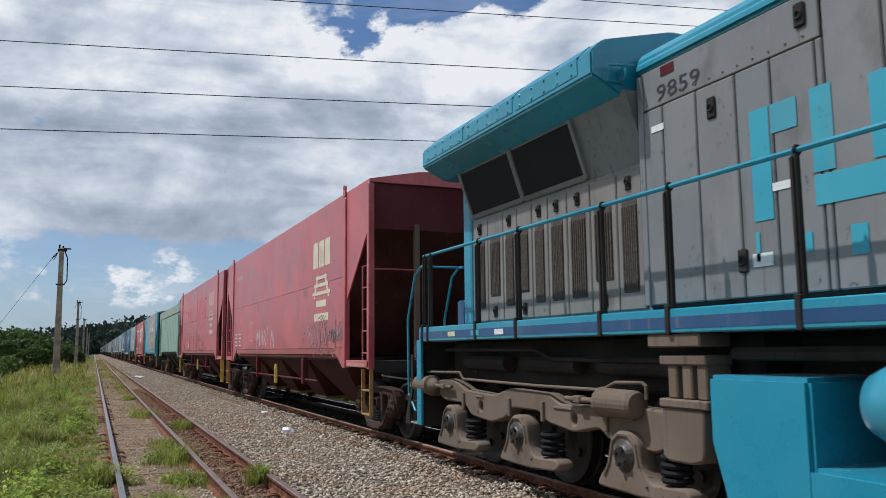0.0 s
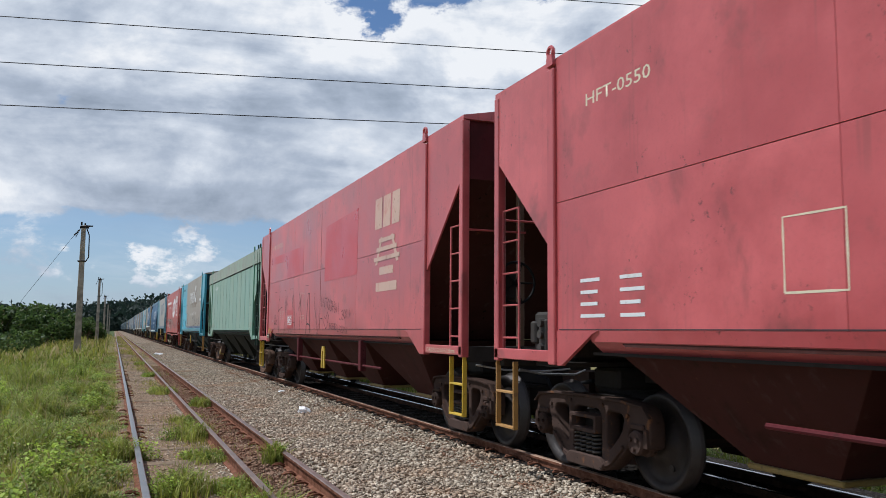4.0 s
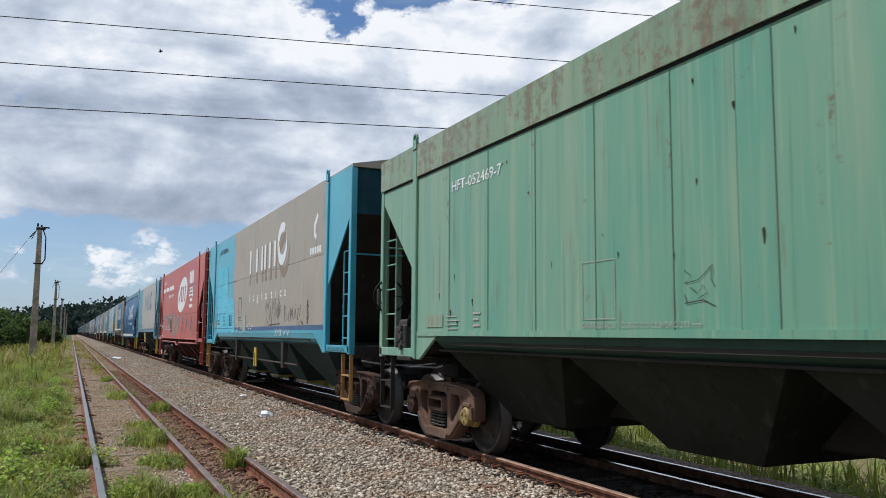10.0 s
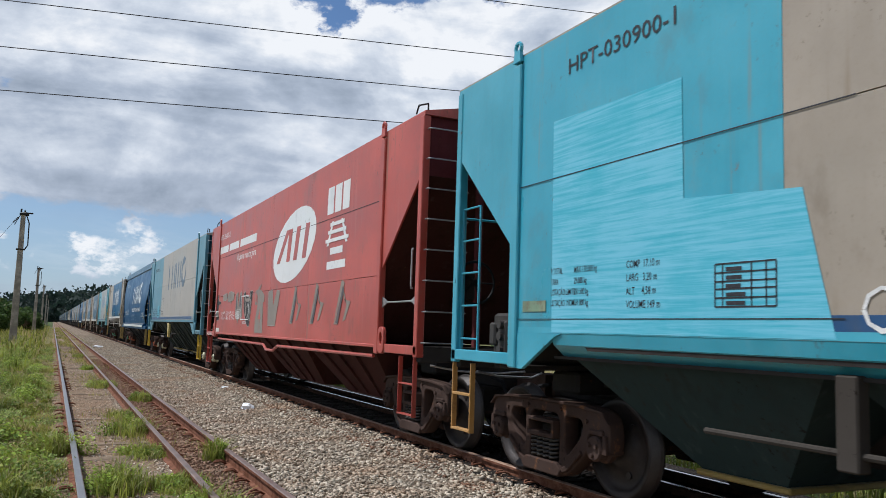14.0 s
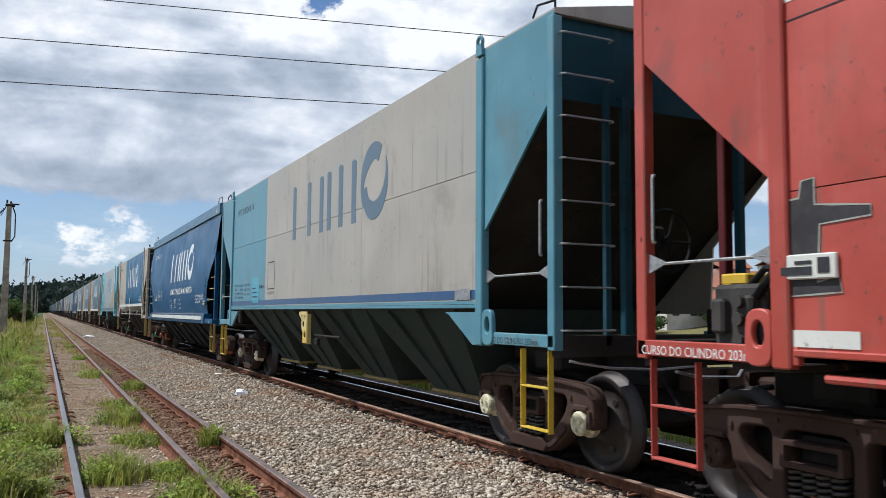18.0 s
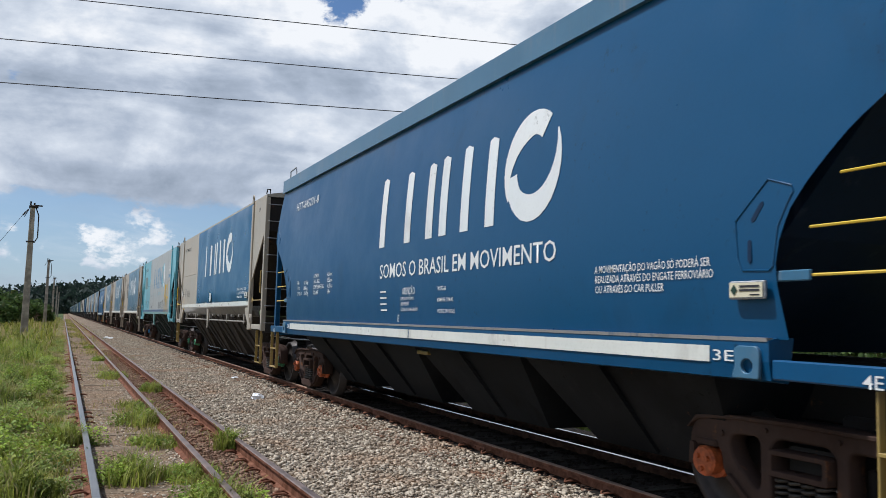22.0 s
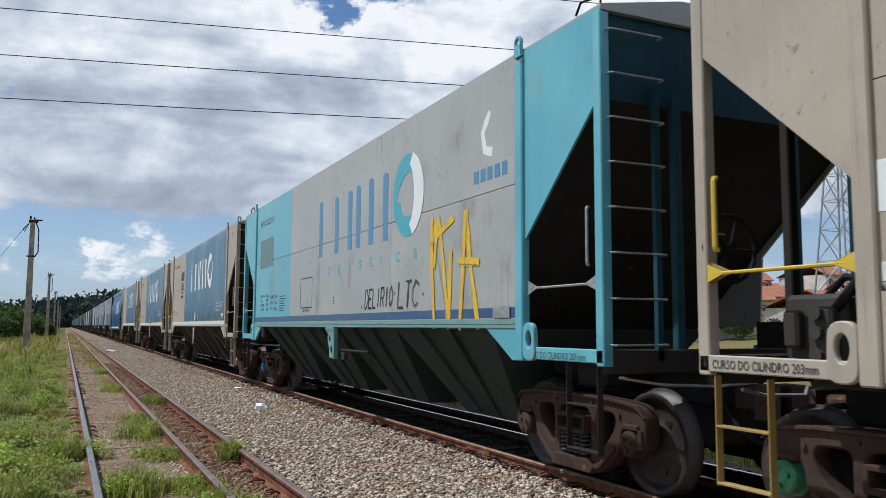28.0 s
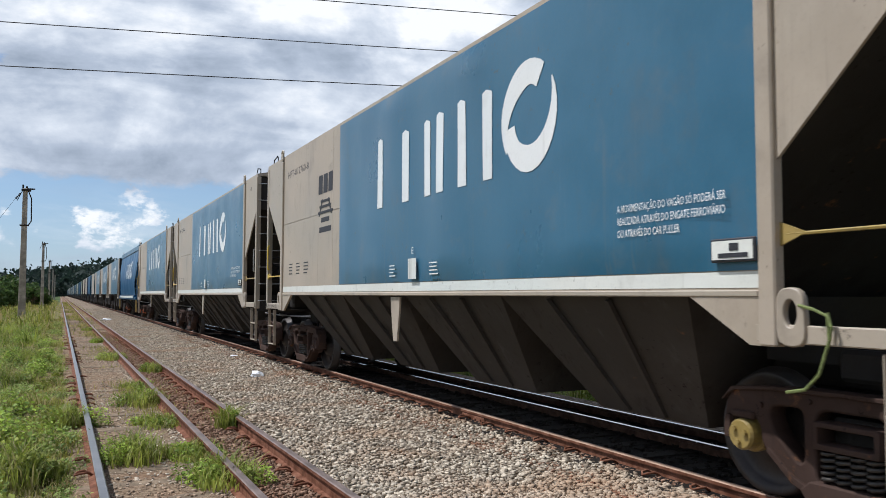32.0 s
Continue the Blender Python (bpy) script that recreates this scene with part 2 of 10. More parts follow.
RED = paint("red_wagon_paint", (0.47, 0.070, 0.072), (0.12, 0.055, 0.045), 0.42, 0.36, 0.12, 0.42, streak=0.22)
RED_NEW = paint("fresh_red_paint", (0.50, 0.012, 0.02), (0.2, 0.03, 0.03), 0.15, 0.1, 0.0, 0.4, streak=0.2)
# also the red end walls, darkened for the shade they stand in
RED_DARK = paint("dull_and_shaded_red_paint", (0.095, 0.015, 0.018), (0.05, 0.017, 0.016), 0.5, 0.2, 0.2, 0.6, gloss=0.10)
BRICK_RED = paint("orange_red_paint", (0.42, 0.050, 0.029), (0.23, 0.105, 0.07), 0.55, 0.3, 0.12, 0.5, streak=0.7)
def streaked(name, col, pale, deep, rust, gloss=0.45):
    """Old paint on ribbed panels: each panel faded differently, cream and dark rain runs, flaked rust patches."""
    m, g, p = start(name)
    v = g.n("ShaderNodeTexCoord").outputs["Object"]
    y = g.n("ShaderNodeSeparateXYZ", {0: v}).outputs[1]
    step = g.math("FLOOR", g.math("DIVIDE", g.math("SUBTRACT", y, 2.215), 1.0175))
    panel = g.n("ShaderNodeTexWhiteNoise", {"Vector": g.n("ShaderNodeCombineXYZ", {0: 3.0, 1: step, 2: 5.0}).outputs[0]}).outputs["Value"]
    wide = g.noise(g.scaled(v, 1.0, 1.0, 0.6), 0.8, 5.0, 0.6)
    c = g.mix(g.span(g.math("ADD", g.math("MULTIPLY", panel, 0.35), wide), 0.42, 0.86), deep, col)
    c = g.mix(g.math("MULTIPLY", g.span(g.noise(g.scaled(v, 5.0, 5.0, 0.22), 1.3, 6.0, 0.6), 0.44, 0.70), 0.6), c, pale)
    c = g.mix(g.math("MULTIPLY", g.span(g.noise(g.scaled(v, 13.0, 13.0, 0.30), 1.1, 5.0, 0.6, 0.2), 0.55, 0.72), 0.55), c, mul(pale, 1.15))
    c = g.mix(g.math("MULTIPLY", g.span(g.noise(g.scaled(v, 11.0, 11.0, 0.25), 1.7, 5.0, 0.6), 0.58, 0.74), 0.55), c, mul(deep, 0.45))
    brown = g.mix(g.noise(v, 21.0, 4.0, 0.6), (0.075, 0.048, 0.026), (0.19, 0.125, 0.065))
    spots = g.math("ADD", g.math("MULTIPLY", g.noise(v, 8.0, 8.0, 0.72), 0.55), g.math("MULTIPLY", g.noise(g.scaled(v, 3.0, 3.0, 0.45), 0.9, 5.0, 0.6), 0.45))
    c = g.mix(g.math("MULTIPLY", g.span(spots, 0.64 - 0.16 * rust, 0.69 - 0.10 * rust), 0.85), c, brown)
    runs = g.math("MULTIPLY", g.span(g.noise(g.scaled(v, 16.0, 16.0, 0.5), 1.0, 4.0, 0.6), 0.56, 0.68), g.span(g.noise(v, 0.7, 4.0, 0.6), 0.56 - 0.14 * rust, 0.66 - 0.10 * rust))
    c = g.mix(g.math("MULTIPLY", runs, 0.75), c, brown)
    plug(g, p, Base_Color=c, Roughness=g.span(wide, 0.2, 0.8, 0.40, 0.60), Specular_IOR_Level=gloss, Sheen_Weight=0.3, Sheen_Roughness=0.4)
    bump(g, p, g.math("ADD", g.math("MULTIPLY", wide, 2.0), g.math("MULTIPLY", spots, 0.3)), 0.22, 0.01)
    return m


GREEN = streaked("pale_green_paint", (0.138, 0.282, 0.182), (0.24, 0.315, 0.205), (0.085, 0.262, 0.178), 0.34)
GREEN_RUSTY = streaked("rusty_green_paint", (0.17, 0.27, 0.165), (0.26, 0.28, 0.18), (0.13, 0.20, 0.12), 1.0)
GREEN_SEAM = paint("dark_seam_green_paint", (0.10, 0.17, 0.11), (0.12, 0.09, 0.05), 0.5, 0.2, 0.3, 0.6)
# also the green end walls, with their shade in the colour
GREEN_DARK = paint("dark_and_shaded_green_paint", (0.03, 0.06, 0.045), (0.05, 0.05, 0.04), 0.5, 0.3, 0.2, 0.6, gloss=0.10)
AQUA = paint("aqua_paint", (0.030, 0.315, 0.415), (0.22, 0.24, 0.19), 0.25, 0.22, 0.16, 0.42)
AQUA_WORN = paint("sun_bleached_aqua_paint", (0.09, 0.365, 0.43), (0.28, 0.33, 0.29), 0.45, 0.25, 0.2, 0.45, streak=0.7)
AQUA_PALE = paint("faded_aqua_paint", (0.068, 0.228, 0.292), (0.20, 0.22, 0.19), 0.42, 0.25, 0.15, 0.5, streak=0.8)
def brushed(name, a, b):
    """Thin paint laid on with a broad brush: long level strokes that let the coat below through."""
    m, g, p = start(name)
    v = place(g)
    line = g.noise(g.scaled(v, 1.0, 0.55, 16.0), 2.2, 6.0, 0.65, 0.4)
    wide = g.noise(v, 1.1, 5.0, 0.6)
    c = g.mix(g.span(g.math("ADD", g.math("MULTIPLY", line, 0.7), g.math("MULTIPLY", wide, 0.4)), 0.42, 0.66), b, a)
    plug(g, p, Base_Color=c, Roughness=0.5, Specular_IOR_Level=0.3)
    bump(g, p, line, 0.15, 0.004)
    return m


AQUA_WASH = brushed("brushed_pale_aqua_paint", (0.17, 0.50, 0.63), (0.06, 0.40, 0.51))
# teal of the end walls, darkened for their shade as well as soot
AQUA_DARK = paint("sooty_and_shaded_teal_paint", (0.010, 0.052, 0.072), (0.025, 0.03, 0.03), 0.6, 0.25, 0.15, 0.55, gloss=0.10)
TEAL = paint("teal_locomotive_paint", (0.012, 0.245, 0.345), (0.10, 0.12, 0.12), 0.12, 0.15, 0.04, 0.35, streak=0.15)
TAUPE = paint("brown_grey_paint", (0.315, 0.2597, 0.1978), (0.24, 0.17, 0.10), 0.4, 0.15, 0.12, 0.55)
BEIGE_WARM = paint("warm_beige_grey_paint", (0.372, 0.312, 0.236), (0.22, 0.18, 0.14), 0.32, 0.15, 0.04, 0.55)
BEIGE = paint("pale_beige_grey_paint", (0.362, 0.325, 0.275), (0.22, 0.18, 0.14), 0.35, 0.15, 0.12, 0.55)
SILVER = paint("silver_grey_paint", (0.335, 0.335, 0.312), (0.22, 0.17, 0.13), 0.45, 0.15, 0.12, 0.5, streak=0.35)
SAND = paint("sand_grey_paint", (0.357, 0.2842, 0.207), (0.2, 0.16, 0.12), 0.35, 0.15, 0.1, 0.55)
HOOD = paint("light_grey_locomotive_paint", (0.185, 0.183, 0.178), (0.12, 0.10, 0.08), 0.5, 0.15, 0.05, 0.45, streak=1.0)
HOOD_WARM = paint("dusty_beige_door_paint", (0.195, 0.170, 0.146), (0.12, 0.10, 0.08), 0.5, 0.15, 0.05, 0.5, streak=0.8)
HOOD_GREY = paint("slate_grey_hood_paint", (0.17, 0.175, 0.18), (0.08, 0.07, 0.06), 0.5, 0.2, 0.05, 0.5)
HOOD_DARK = paint("grey_door_paint", (0.12, 0.115, 0.11), (0.07, 0.06, 0.05), 0.4, 0.2, 0.05, 0.5)
NAVY = paint("navy_wagon_paint", (0.0008, 0.064, 0.158), (0.012, 0.045, 0.09), 0.18, 0.03, 0.04, 0.42, streak=0.06, gloss=0.34)
# also the navy ends, their shade put into the colour
NAVY_DARK = paint("dark_and_shaded_navy_paint", (0.008, 0.025, 0.06), (0.03, 0.03, 0.04), 0.3, 0.2, 0.05, 0.5, gloss=0.10)
STEEL_BLUE = paint("steel_blue_trim_paint", (0.030, 0.125, 0.215), (0.2, 0.22, 0.24), 0.35, 0.2, 0.05, 0.45)
DUSTY = paint("dusty_blue_ledge_paint", (0.20, 0.185, 0.17), (0.08, 0.11, 0.15), 0.6, 0.2, 0.0, 0.8)
VINYL = paint("blue_vinyl_sheet", (0.008, 0.098, 0.172), (0.20, 0.17, 0.13), 0.22, 0.16, 0.04, 0.4, streak=0.22)
VINYL_BRIGHT = paint("bright_blue_vinyl_sheet", (0.0015, 0.088, 0.195), (0.06, 0.08, 0.10), 0.12, 0.04, 0.02, 0.4, streak=0.08, gloss=0.4)
STRIPE_BLUE = paint("royal_blue_stripe_paint", (0.006, 0.060, 0.165), (0.16, 0.17, 0.18), 0.3, 0.25, 0.08, 0.45)
WHITE_STRIPE = paint("off_white_stripe_paint", (0.66, 0.65, 0.58), (0.3, 0.26, 0.2), 0.3, 0.08, 0.1, 0.5)
# sooty underframe black; on the sloping end sheets it stands for shade
UNDER = paint("sooty_and_shaded_underframe", (0.031, 0.026, 0.023), (0.036, 0.027, 0.021), 0.6, 0.3, 0.4, 0.75, streak=0.2, gloss=0.10)
VALVE = paint("oily_valve_casting", (0.05, 0.045, 0.04), (0.025, 0.02, 0.018), 0.6, 0.3, 0.2, 0.6, gloss=0.10)
# chute paints: body colours darkened for soot and the shade under the wagons
UNDER_RED = paint("shaded_sooty_red_chute", (0.062, 0.0186, 0.01488), (0.031, 0.01984, 0.0124), 0.6, 0.2, 0.3, 0.75, gloss=0.10)
UNDER_GREEN = paint("shaded_sooty_green_chute", (0.015, 0.018, 0.013), (0.012, 0.011, 0.009), 0.6, 0.2, 0.3, 0.75, gloss=0.10)
UNDER_AQUA = paint("shaded_sooty_aqua_chute", (0.036, 0.048, 0.042), (0.045, 0.031, 0.022), 0.6, 0.2, 0.3, 0.75, streak=0.2, gloss=0.10)
UNDER_TEAL = paint("shaded_sooty_teal_chute", (0.023, 0.043, 0.043), (0.03, 0.028, 0.022), 0.5, 0.2, 0.25, 0.7, gloss=0.10)
UNDER_SAND = paint("shaded_sooty_sand_chute", (0.052, 0.043, 0.035), (0.03375, 0.02625, 0.021), 0.6, 0.2, 0.3, 0.75, gloss=0.10)
UNDER_NAVY = paint("shaded_sooty_navy_chute", (0.009, 0.0105, 0.0125), (0.011, 0.010, 0.009), 0.6, 0.2, 0.2, 0.75, streak=0.15, gloss=0.10)
CAST_RUST = paint("brown_rusty_cast_steel", (0.125, 0.072, 0.048), (0.035, 0.02, 0.014), 0.9, 0.3, 0.6, 0.8, streak=0.15, gloss=0.10)
# the dark bogie steel has the shade under the wagons in its colour
CAST = paint("rusty_cast_steel", (0.054, 0.031, 0.023), (0.022, 0.015, 0.012), 0.95, 0.3, 0.6, 0.8, streak=0.1, gloss=0.10)
TRUCK = paint("dusty_brown_truck_frame", (0.162, 0.1196, 0.08536), (0.075, 0.058, 0.045), 0.5, 0.2, 0.2, 0.75, gloss=0.10)
WHEEL = solid("oily_wheel_steel", (0.034, 0.027, 0.024), 0.5, 0.3, 0.35, 6.0)
TREAD = solid("polished_wheel_tread", (0.085, 0.078, 0.074), 0.6, 1.0, 0.15, 14.0, 0.05)
SPRING = solid("worn_spring_steel", (0.07, 0.063, 0.056), 0.5, 0.7, 0.3, 20.0)
BLACK = solid("black_rubber_and_soot", (0.014, 0.014, 0.015), 0.7, 0.0, 0.3, 12.0, gloss=0.12)
GALV = solid("grey_rung_steel", (0.38, 0.38, 0.38), 0.45, 0.6, 0.2, 25.0)
YELLOW_WORN = paint("rust_worn_yellow_paint", (0.38, 0.19, 0.035), (0.12, 0.06, 0.03), 0.9, 0.2, 0.7, 0.6)
YELLOW = paint("yellow_safety_paint", (0.62, 0.40, 0.02), (0.2, 0.14, 0.06), 0.3, 0.15, 0.15, 0.5)
# sunlight on the end posts is put into this lighter colour
POST_GREY_GREEN = paint("grey_green_post_paint", (0.15, 0.18, 0.14), (0.10, 0.08, 0.05), 0.6, 0.2, 0.2, 0.7, gloss=0.2)
POST_BROWN = paint("rust_brown_post_paint", (0.15, 0.085, 0.05), (0.08, 0.05, 0.03), 0.5, 0.2, 0.3, 0.7)
YELLOW_STEP = paint("worn_ochre_step_paint", (0.33, 0.215, 0.045), (0.10, 0.07, 0.04), 0.5, 0.2, 0.3, 0.6)
# sill beige, its colour darkened for soot and the shade on the inturned face
SILL_BEIGE = paint("shaded_sooty_beige_sill_paint", (0.235, 0.205, 0.165), (0.09, 0.075, 0.06), 0.6, 0.2, 0.1, 0.65)
YELLOW_DULL = paint("dull_yellow_paint", (0.26, 0.17, 0.03), (0.08, 0.06, 0.03), 0.5, 0.2, 0.2, 0.65)
ORANGE = solid("orange_cap_paint", (0.42, 0.10, 0.03), 0.55, 0.0, 0.35, 16.0)
CREAM = solid("cream_cap_paint", (0.60, 0.56, 0.38), 0.55, 0.0, 0.3, 16.0)
CAP_GREEN = solid("green_cap_paint", (0.06, 0.24, 0.12), 0.55, 0.0, 0.35, 16.0)
CAP_BLUE = solid("blue_cap_paint", (0.03, 0.22, 0.45), 0.5, 0.0, 0.3, 16.0)
MARK_WHITE = paint("white_lettering", (0.72, 0.71, 0.68), (0.4, 0.36, 0.3), 0.25, 0.05, 0.0, 0.55, streak=0.3)
MARK_CREAM = paint("cream_lettering", (0.66, 0.58, 0.40), (0.4, 0.26, 0.18), 0.35, 0.08, 0.0, 0.6, streak=0.4)
MARK_FADED = paint("faded_cream_lettering", (0.56, 0.36, 0.27), (0.5, 0.13, 0.11), 0.8, 0.1, 0.0, 0.6, streak=0.6)
MARK_BLACK = solid("black_stencil_paint", (0.03, 0.03, 0.035), 0.6, 0.0, 0.3, 30.0, 0.0)
MARK_TEAL = paint("teal_lettering", (0.03, 0.33, 0.42), (0.2, 0.25, 0.25), 0.2, 0.1, 0.0, 0.5)
MARK_BLUE = paint("worn_blue_lettering", (0.045, 0.20, 0.36), (0.3, 0.3, 0.28), 0.35, 0.15, 0.0, 0.55, streak=0.6)
MARK_SLATE = paint("slate_lettering", (0.075, 0.13, 0.18), (0.25, 0.23, 0.2), 0.25, 0.15, 0.0, 0.55, streak=0.5)
MARK_BROWN = paint("bared_brown_lettering", (0.21, 0.135, 0.08), (0.28, 0.22, 0.15), 0.4, 0.1, 0.1, 0.6)
SPRAY_YELLOW = solid("yellow_spray_paint", (0.66, 0.42, 0.03), 0.6, 0.0, 0.12, 8.0, 0.0)
SPRAY_YELLOW_PALE = paint("pale_yellow_plate_paint", (0.58, 0.45, 0.14), (0.25, 0.18, 0.08), 0.3, 0.15, 0.1, 0.5)
GATE_AQUA = paint("dull_aqua_plate_paint", (0.125, 0.27, 0.25), (0.2, 0.2, 0.16), 0.4, 0.2, 0.1, 0.5)
SPRAY_BLACK = solid("black_spray_paint", (0.035, 0.032, 0.034), 0.65, 0.0, 0.3, 8.0, 0.0)
SPRAY_WHITE = solid("white_spray_paint", (0.66, 0.65, 0.62), 0.65, 0.0, 0.12, 8.0, 0.0)
SPRAY_PALE = paint("thin_pale_spray_paint", (0.50, 0.40, 0.38), (0.42, 0.10, 0.09), 0.7, 0.2, 0.0, 0.6)
SPRAY_GREY = paint("peeling_grey_graffiti", (0.30, 0.31, 0.26), (0.45, 0.10, 0.06), 0.95, 0.2, 0.0, 0.6)
MESH_DARK = solid("dark_radiator_mesh", (0.028, 0.028, 0.030), 0.8, 0.2, 0.3, 60.0, gloss=0.12)
LOUVRE = solid("brown_filter_louvre", (0.105, 0.085, 0.07), 0.7, 0.2, 0.3, 30.0, gloss=0.12)
RUST = solid("rusty_rail_side", (0.162, 0.06076, 0.03168), 0.85, 0.0, 0.35, 8.0, 0.4, (0.23, 0.105, 0.065), gloss=0.12)
RUST_DARK = solid("dark_rusty_rail_side", (0.0648, 0.03332, 0.022), 0.85, 0.0, 0.35, 8.0, 0.4, (0.10, 0.055, 0.038), gloss=0.12)
RAIL_TOP = solid("worn_rail_head", (0.30, 0.285, 0.275), 0.38, 0.9, 0.2, 5.0, 0.05)
RAIL_DULL = solid("dull_rusted_rail_head", (0.22, 0.165, 0.14), 0.5, 0.6, 0.25, 4.0, 0.1)
RAIL_TAN = solid("brown_stained_rail_head", (0.34, 0.22, 0.155), 0.5, 0.3, 0.25, 5.0, 0.05)
RAIL_SHINE = solid("polished_rail_head", (0.55, 0.54, 0.53), 0.22, 1.0, 0.1, 3.0, 0.02)
# track colours under the train hold both oil and the train's shade
SLEEPER_OILY_SHADED = solid("oily_shaded_sleeper_wood", (0.022, 0.018, 0.015), 0.8, 0.0, 0.35, 5.0, 0.5, gloss=0.12)
OILY_SHADED = solid("oily_shaded_ballast", (0.012, 0.01, 0.009), 0.85, 0.0, 0.45, 14.0, 0.9, gloss=0.12)
SLEEPER = solid("weathered_sleeper_wood", (0.205, 0.152, 0.103), 0.9, 0.0, 0.35, 5.0, 0.5, gloss=0.12)
CONCRETE = solid("weathered_concrete", (0.324, 0.2793, 0.2244), 0.9, 0.0, 0.3, 2.5, 0.4, gloss=0.12)
LATTICE = solid("galvanised_lattice_steel", (0.30, 0.31, 0.32), 0.5, 0.5, 0.2, 4.0, 0.0)
CABLE = solid("dark_cable", (0.03, 0.03, 0.034), 0.6, 0.3, 0.1, 4.0, 0.0)
PLASTIC = solid("white_plastic_bag", (0.80, 0.80, 0.80), 0.45, 0.0, 0.06, 8.0, 0.3)
PLASTER = solid("painted_house_plaster", (0.56, 0.52, 0.46), 0.85, 0.0, 0.15, 0.6, 0.1)
PLASTER_PINK = solid("salmon_house_plaster", (0.55, 0.30, 0.22), 0.85, 0.0, 0.15, 0.6, 0.1)
ROOF = solid("clay_tile_roof", (0.32, 0.13, 0.075), 0.85, 0.0, 0.25, 1.6, 0.3)
GLASS = solid("dark_window_glass", (0.03, 0.04, 0.05), 0.1, 0.0, 0.2, 2.0, 0.0)


def stones(name, a, b, c):
    m, g, p = start(name)
    r = g.n("ShaderNodeNewGeometry").outputs["Random Per Island"]
    v = g.n("ShaderNodeTexCoord").outputs["Object"]
    base = g.mix(r, a, b)
    base = g.mix(g.span(g.noise(v, 0.8, 4.0), 0.45, 0.75), base, c)
    base = g.mix(g.math("MULTIPLY", g.span(g.noise(v, 60.0, 4.0), 0.4, 0.7), 0.5), base, mul(a, 0.7))
    plug(g, p, Base_Color=base, Roughness=0.9, Specular_IOR_Level=0.15)
    bump(g, p, g.noise(v, 90.0, 3.0), 0.3, 0.005)
    return m


STONE = stones("ballast_stone", (0.19, 0.15, 0.11), (0.70, 0.60, 0.465), (0.42, 0.275, 0.175))
STONE_OILY_SHADED = stones("oily_shaded_ballast_stone", (0.010, 0.008, 0.007), (0.03, 0.024, 0.019), (0.018, 0.013, 0.010))
STONE_RUSTY = stones("rust_stained_ballast_stone", (0.15, 0.085, 0.055), (0.37, 0.235, 0.16), (0.25, 0.115, 0.065))


def gravel_bed():
    m, g, p = start("gravel_bed")
    v = g.n("ShaderNodeTexCoord").outputs["Object"]
    cell = g.n("ShaderNodeTexVoronoi", {"Vector": v, "Scale": 27.0, "Randomness": 1.0})
    grey = g.math("MULTIPLY", g.n("ShaderNodeSeparateColor", {0: cell.outputs["Color"]}).outputs[0], 1.0)
    c = g.mix(grey, (0.17, 0.130, 0.094), (0.50, 0.41, 0.31))
    edge = g.span(cell.outputs["Distance"], 0.28, 0.62)
    c = g.mix(edge, c, (0.18, 0.135, 0.095))
    c = g.mix(g.math("MULTIPLY", g.span(g.noise(v, 0.5, 5.0), 0.48, 0.7), 0.55), c, (0.25, 0.185, 0.135))
    plug(g, p, Base_Color=c, Roughness=0.95, Specular_IOR_Level=0.12)
    bump(g, p, g.math("SUBTRACT", 1.0, cell.outputs["Distance"]), 0.9, 0.04)
    return m


def soil():
    m, g, p = start("grassy_soil")
    v = g.n("ShaderNodeTexCoord").outputs["Object"]
    a, b = g.noise(v, 0.35, 6.0, 0.6), g.noise(v, 6.0, 8.0, 0.7)
    c = g.mix(g.span(b, 0.35, 0.65), (0.095, 0.090, 0.030), (0.23, 0.19, 0.085))
    c = g.mix(g.span(a, 0.55, 0.72), c, (0.17, 0.125, 0.08))
    far = g.span(g.n("ShaderNodeVectorMath", {0: v}, operation="LENGTH").outputs["Value"], 90.0, 260.0)
    c = g.mix(far, c, g.mix(g.span(g.noise(v, 0.02, 6.0, 0.65), 0.4, 0.62), (0.035, 0.065, 0.022), (0.10, 0.12, 0.045)))
    plug(g, p, Base_Color=c, Roughness=0.95, Specular_IOR_Level=0.12)
    bump(g, p, b, 0.6, 0.05)
    return m


def dirt():
    m, g, p = start("cindery_track_bed")
    v = g.n("ShaderNodeTexCoord").outputs["Object"]
    a, b = g.noise(v, 1.3, 6.0, 0.65), g.noise(v, 26.0, 5.0, 0.7)
    c = g.mix(g.span(b, 0.35, 0.65), (0.11, 0.072, 0.045), (0.32, 0.23, 0.15))
    c = g.mix(g.math("MULTIPLY", g.span(a, 0.5, 0.7), 0.6), c, (0.20, 0.105, 0.06))
    plug(g, p, Base_Color=c, Roughness=0.95, Specular_IOR_Level=0.12)
    bump(g, p, b, 0.8, 0.03)
    return m


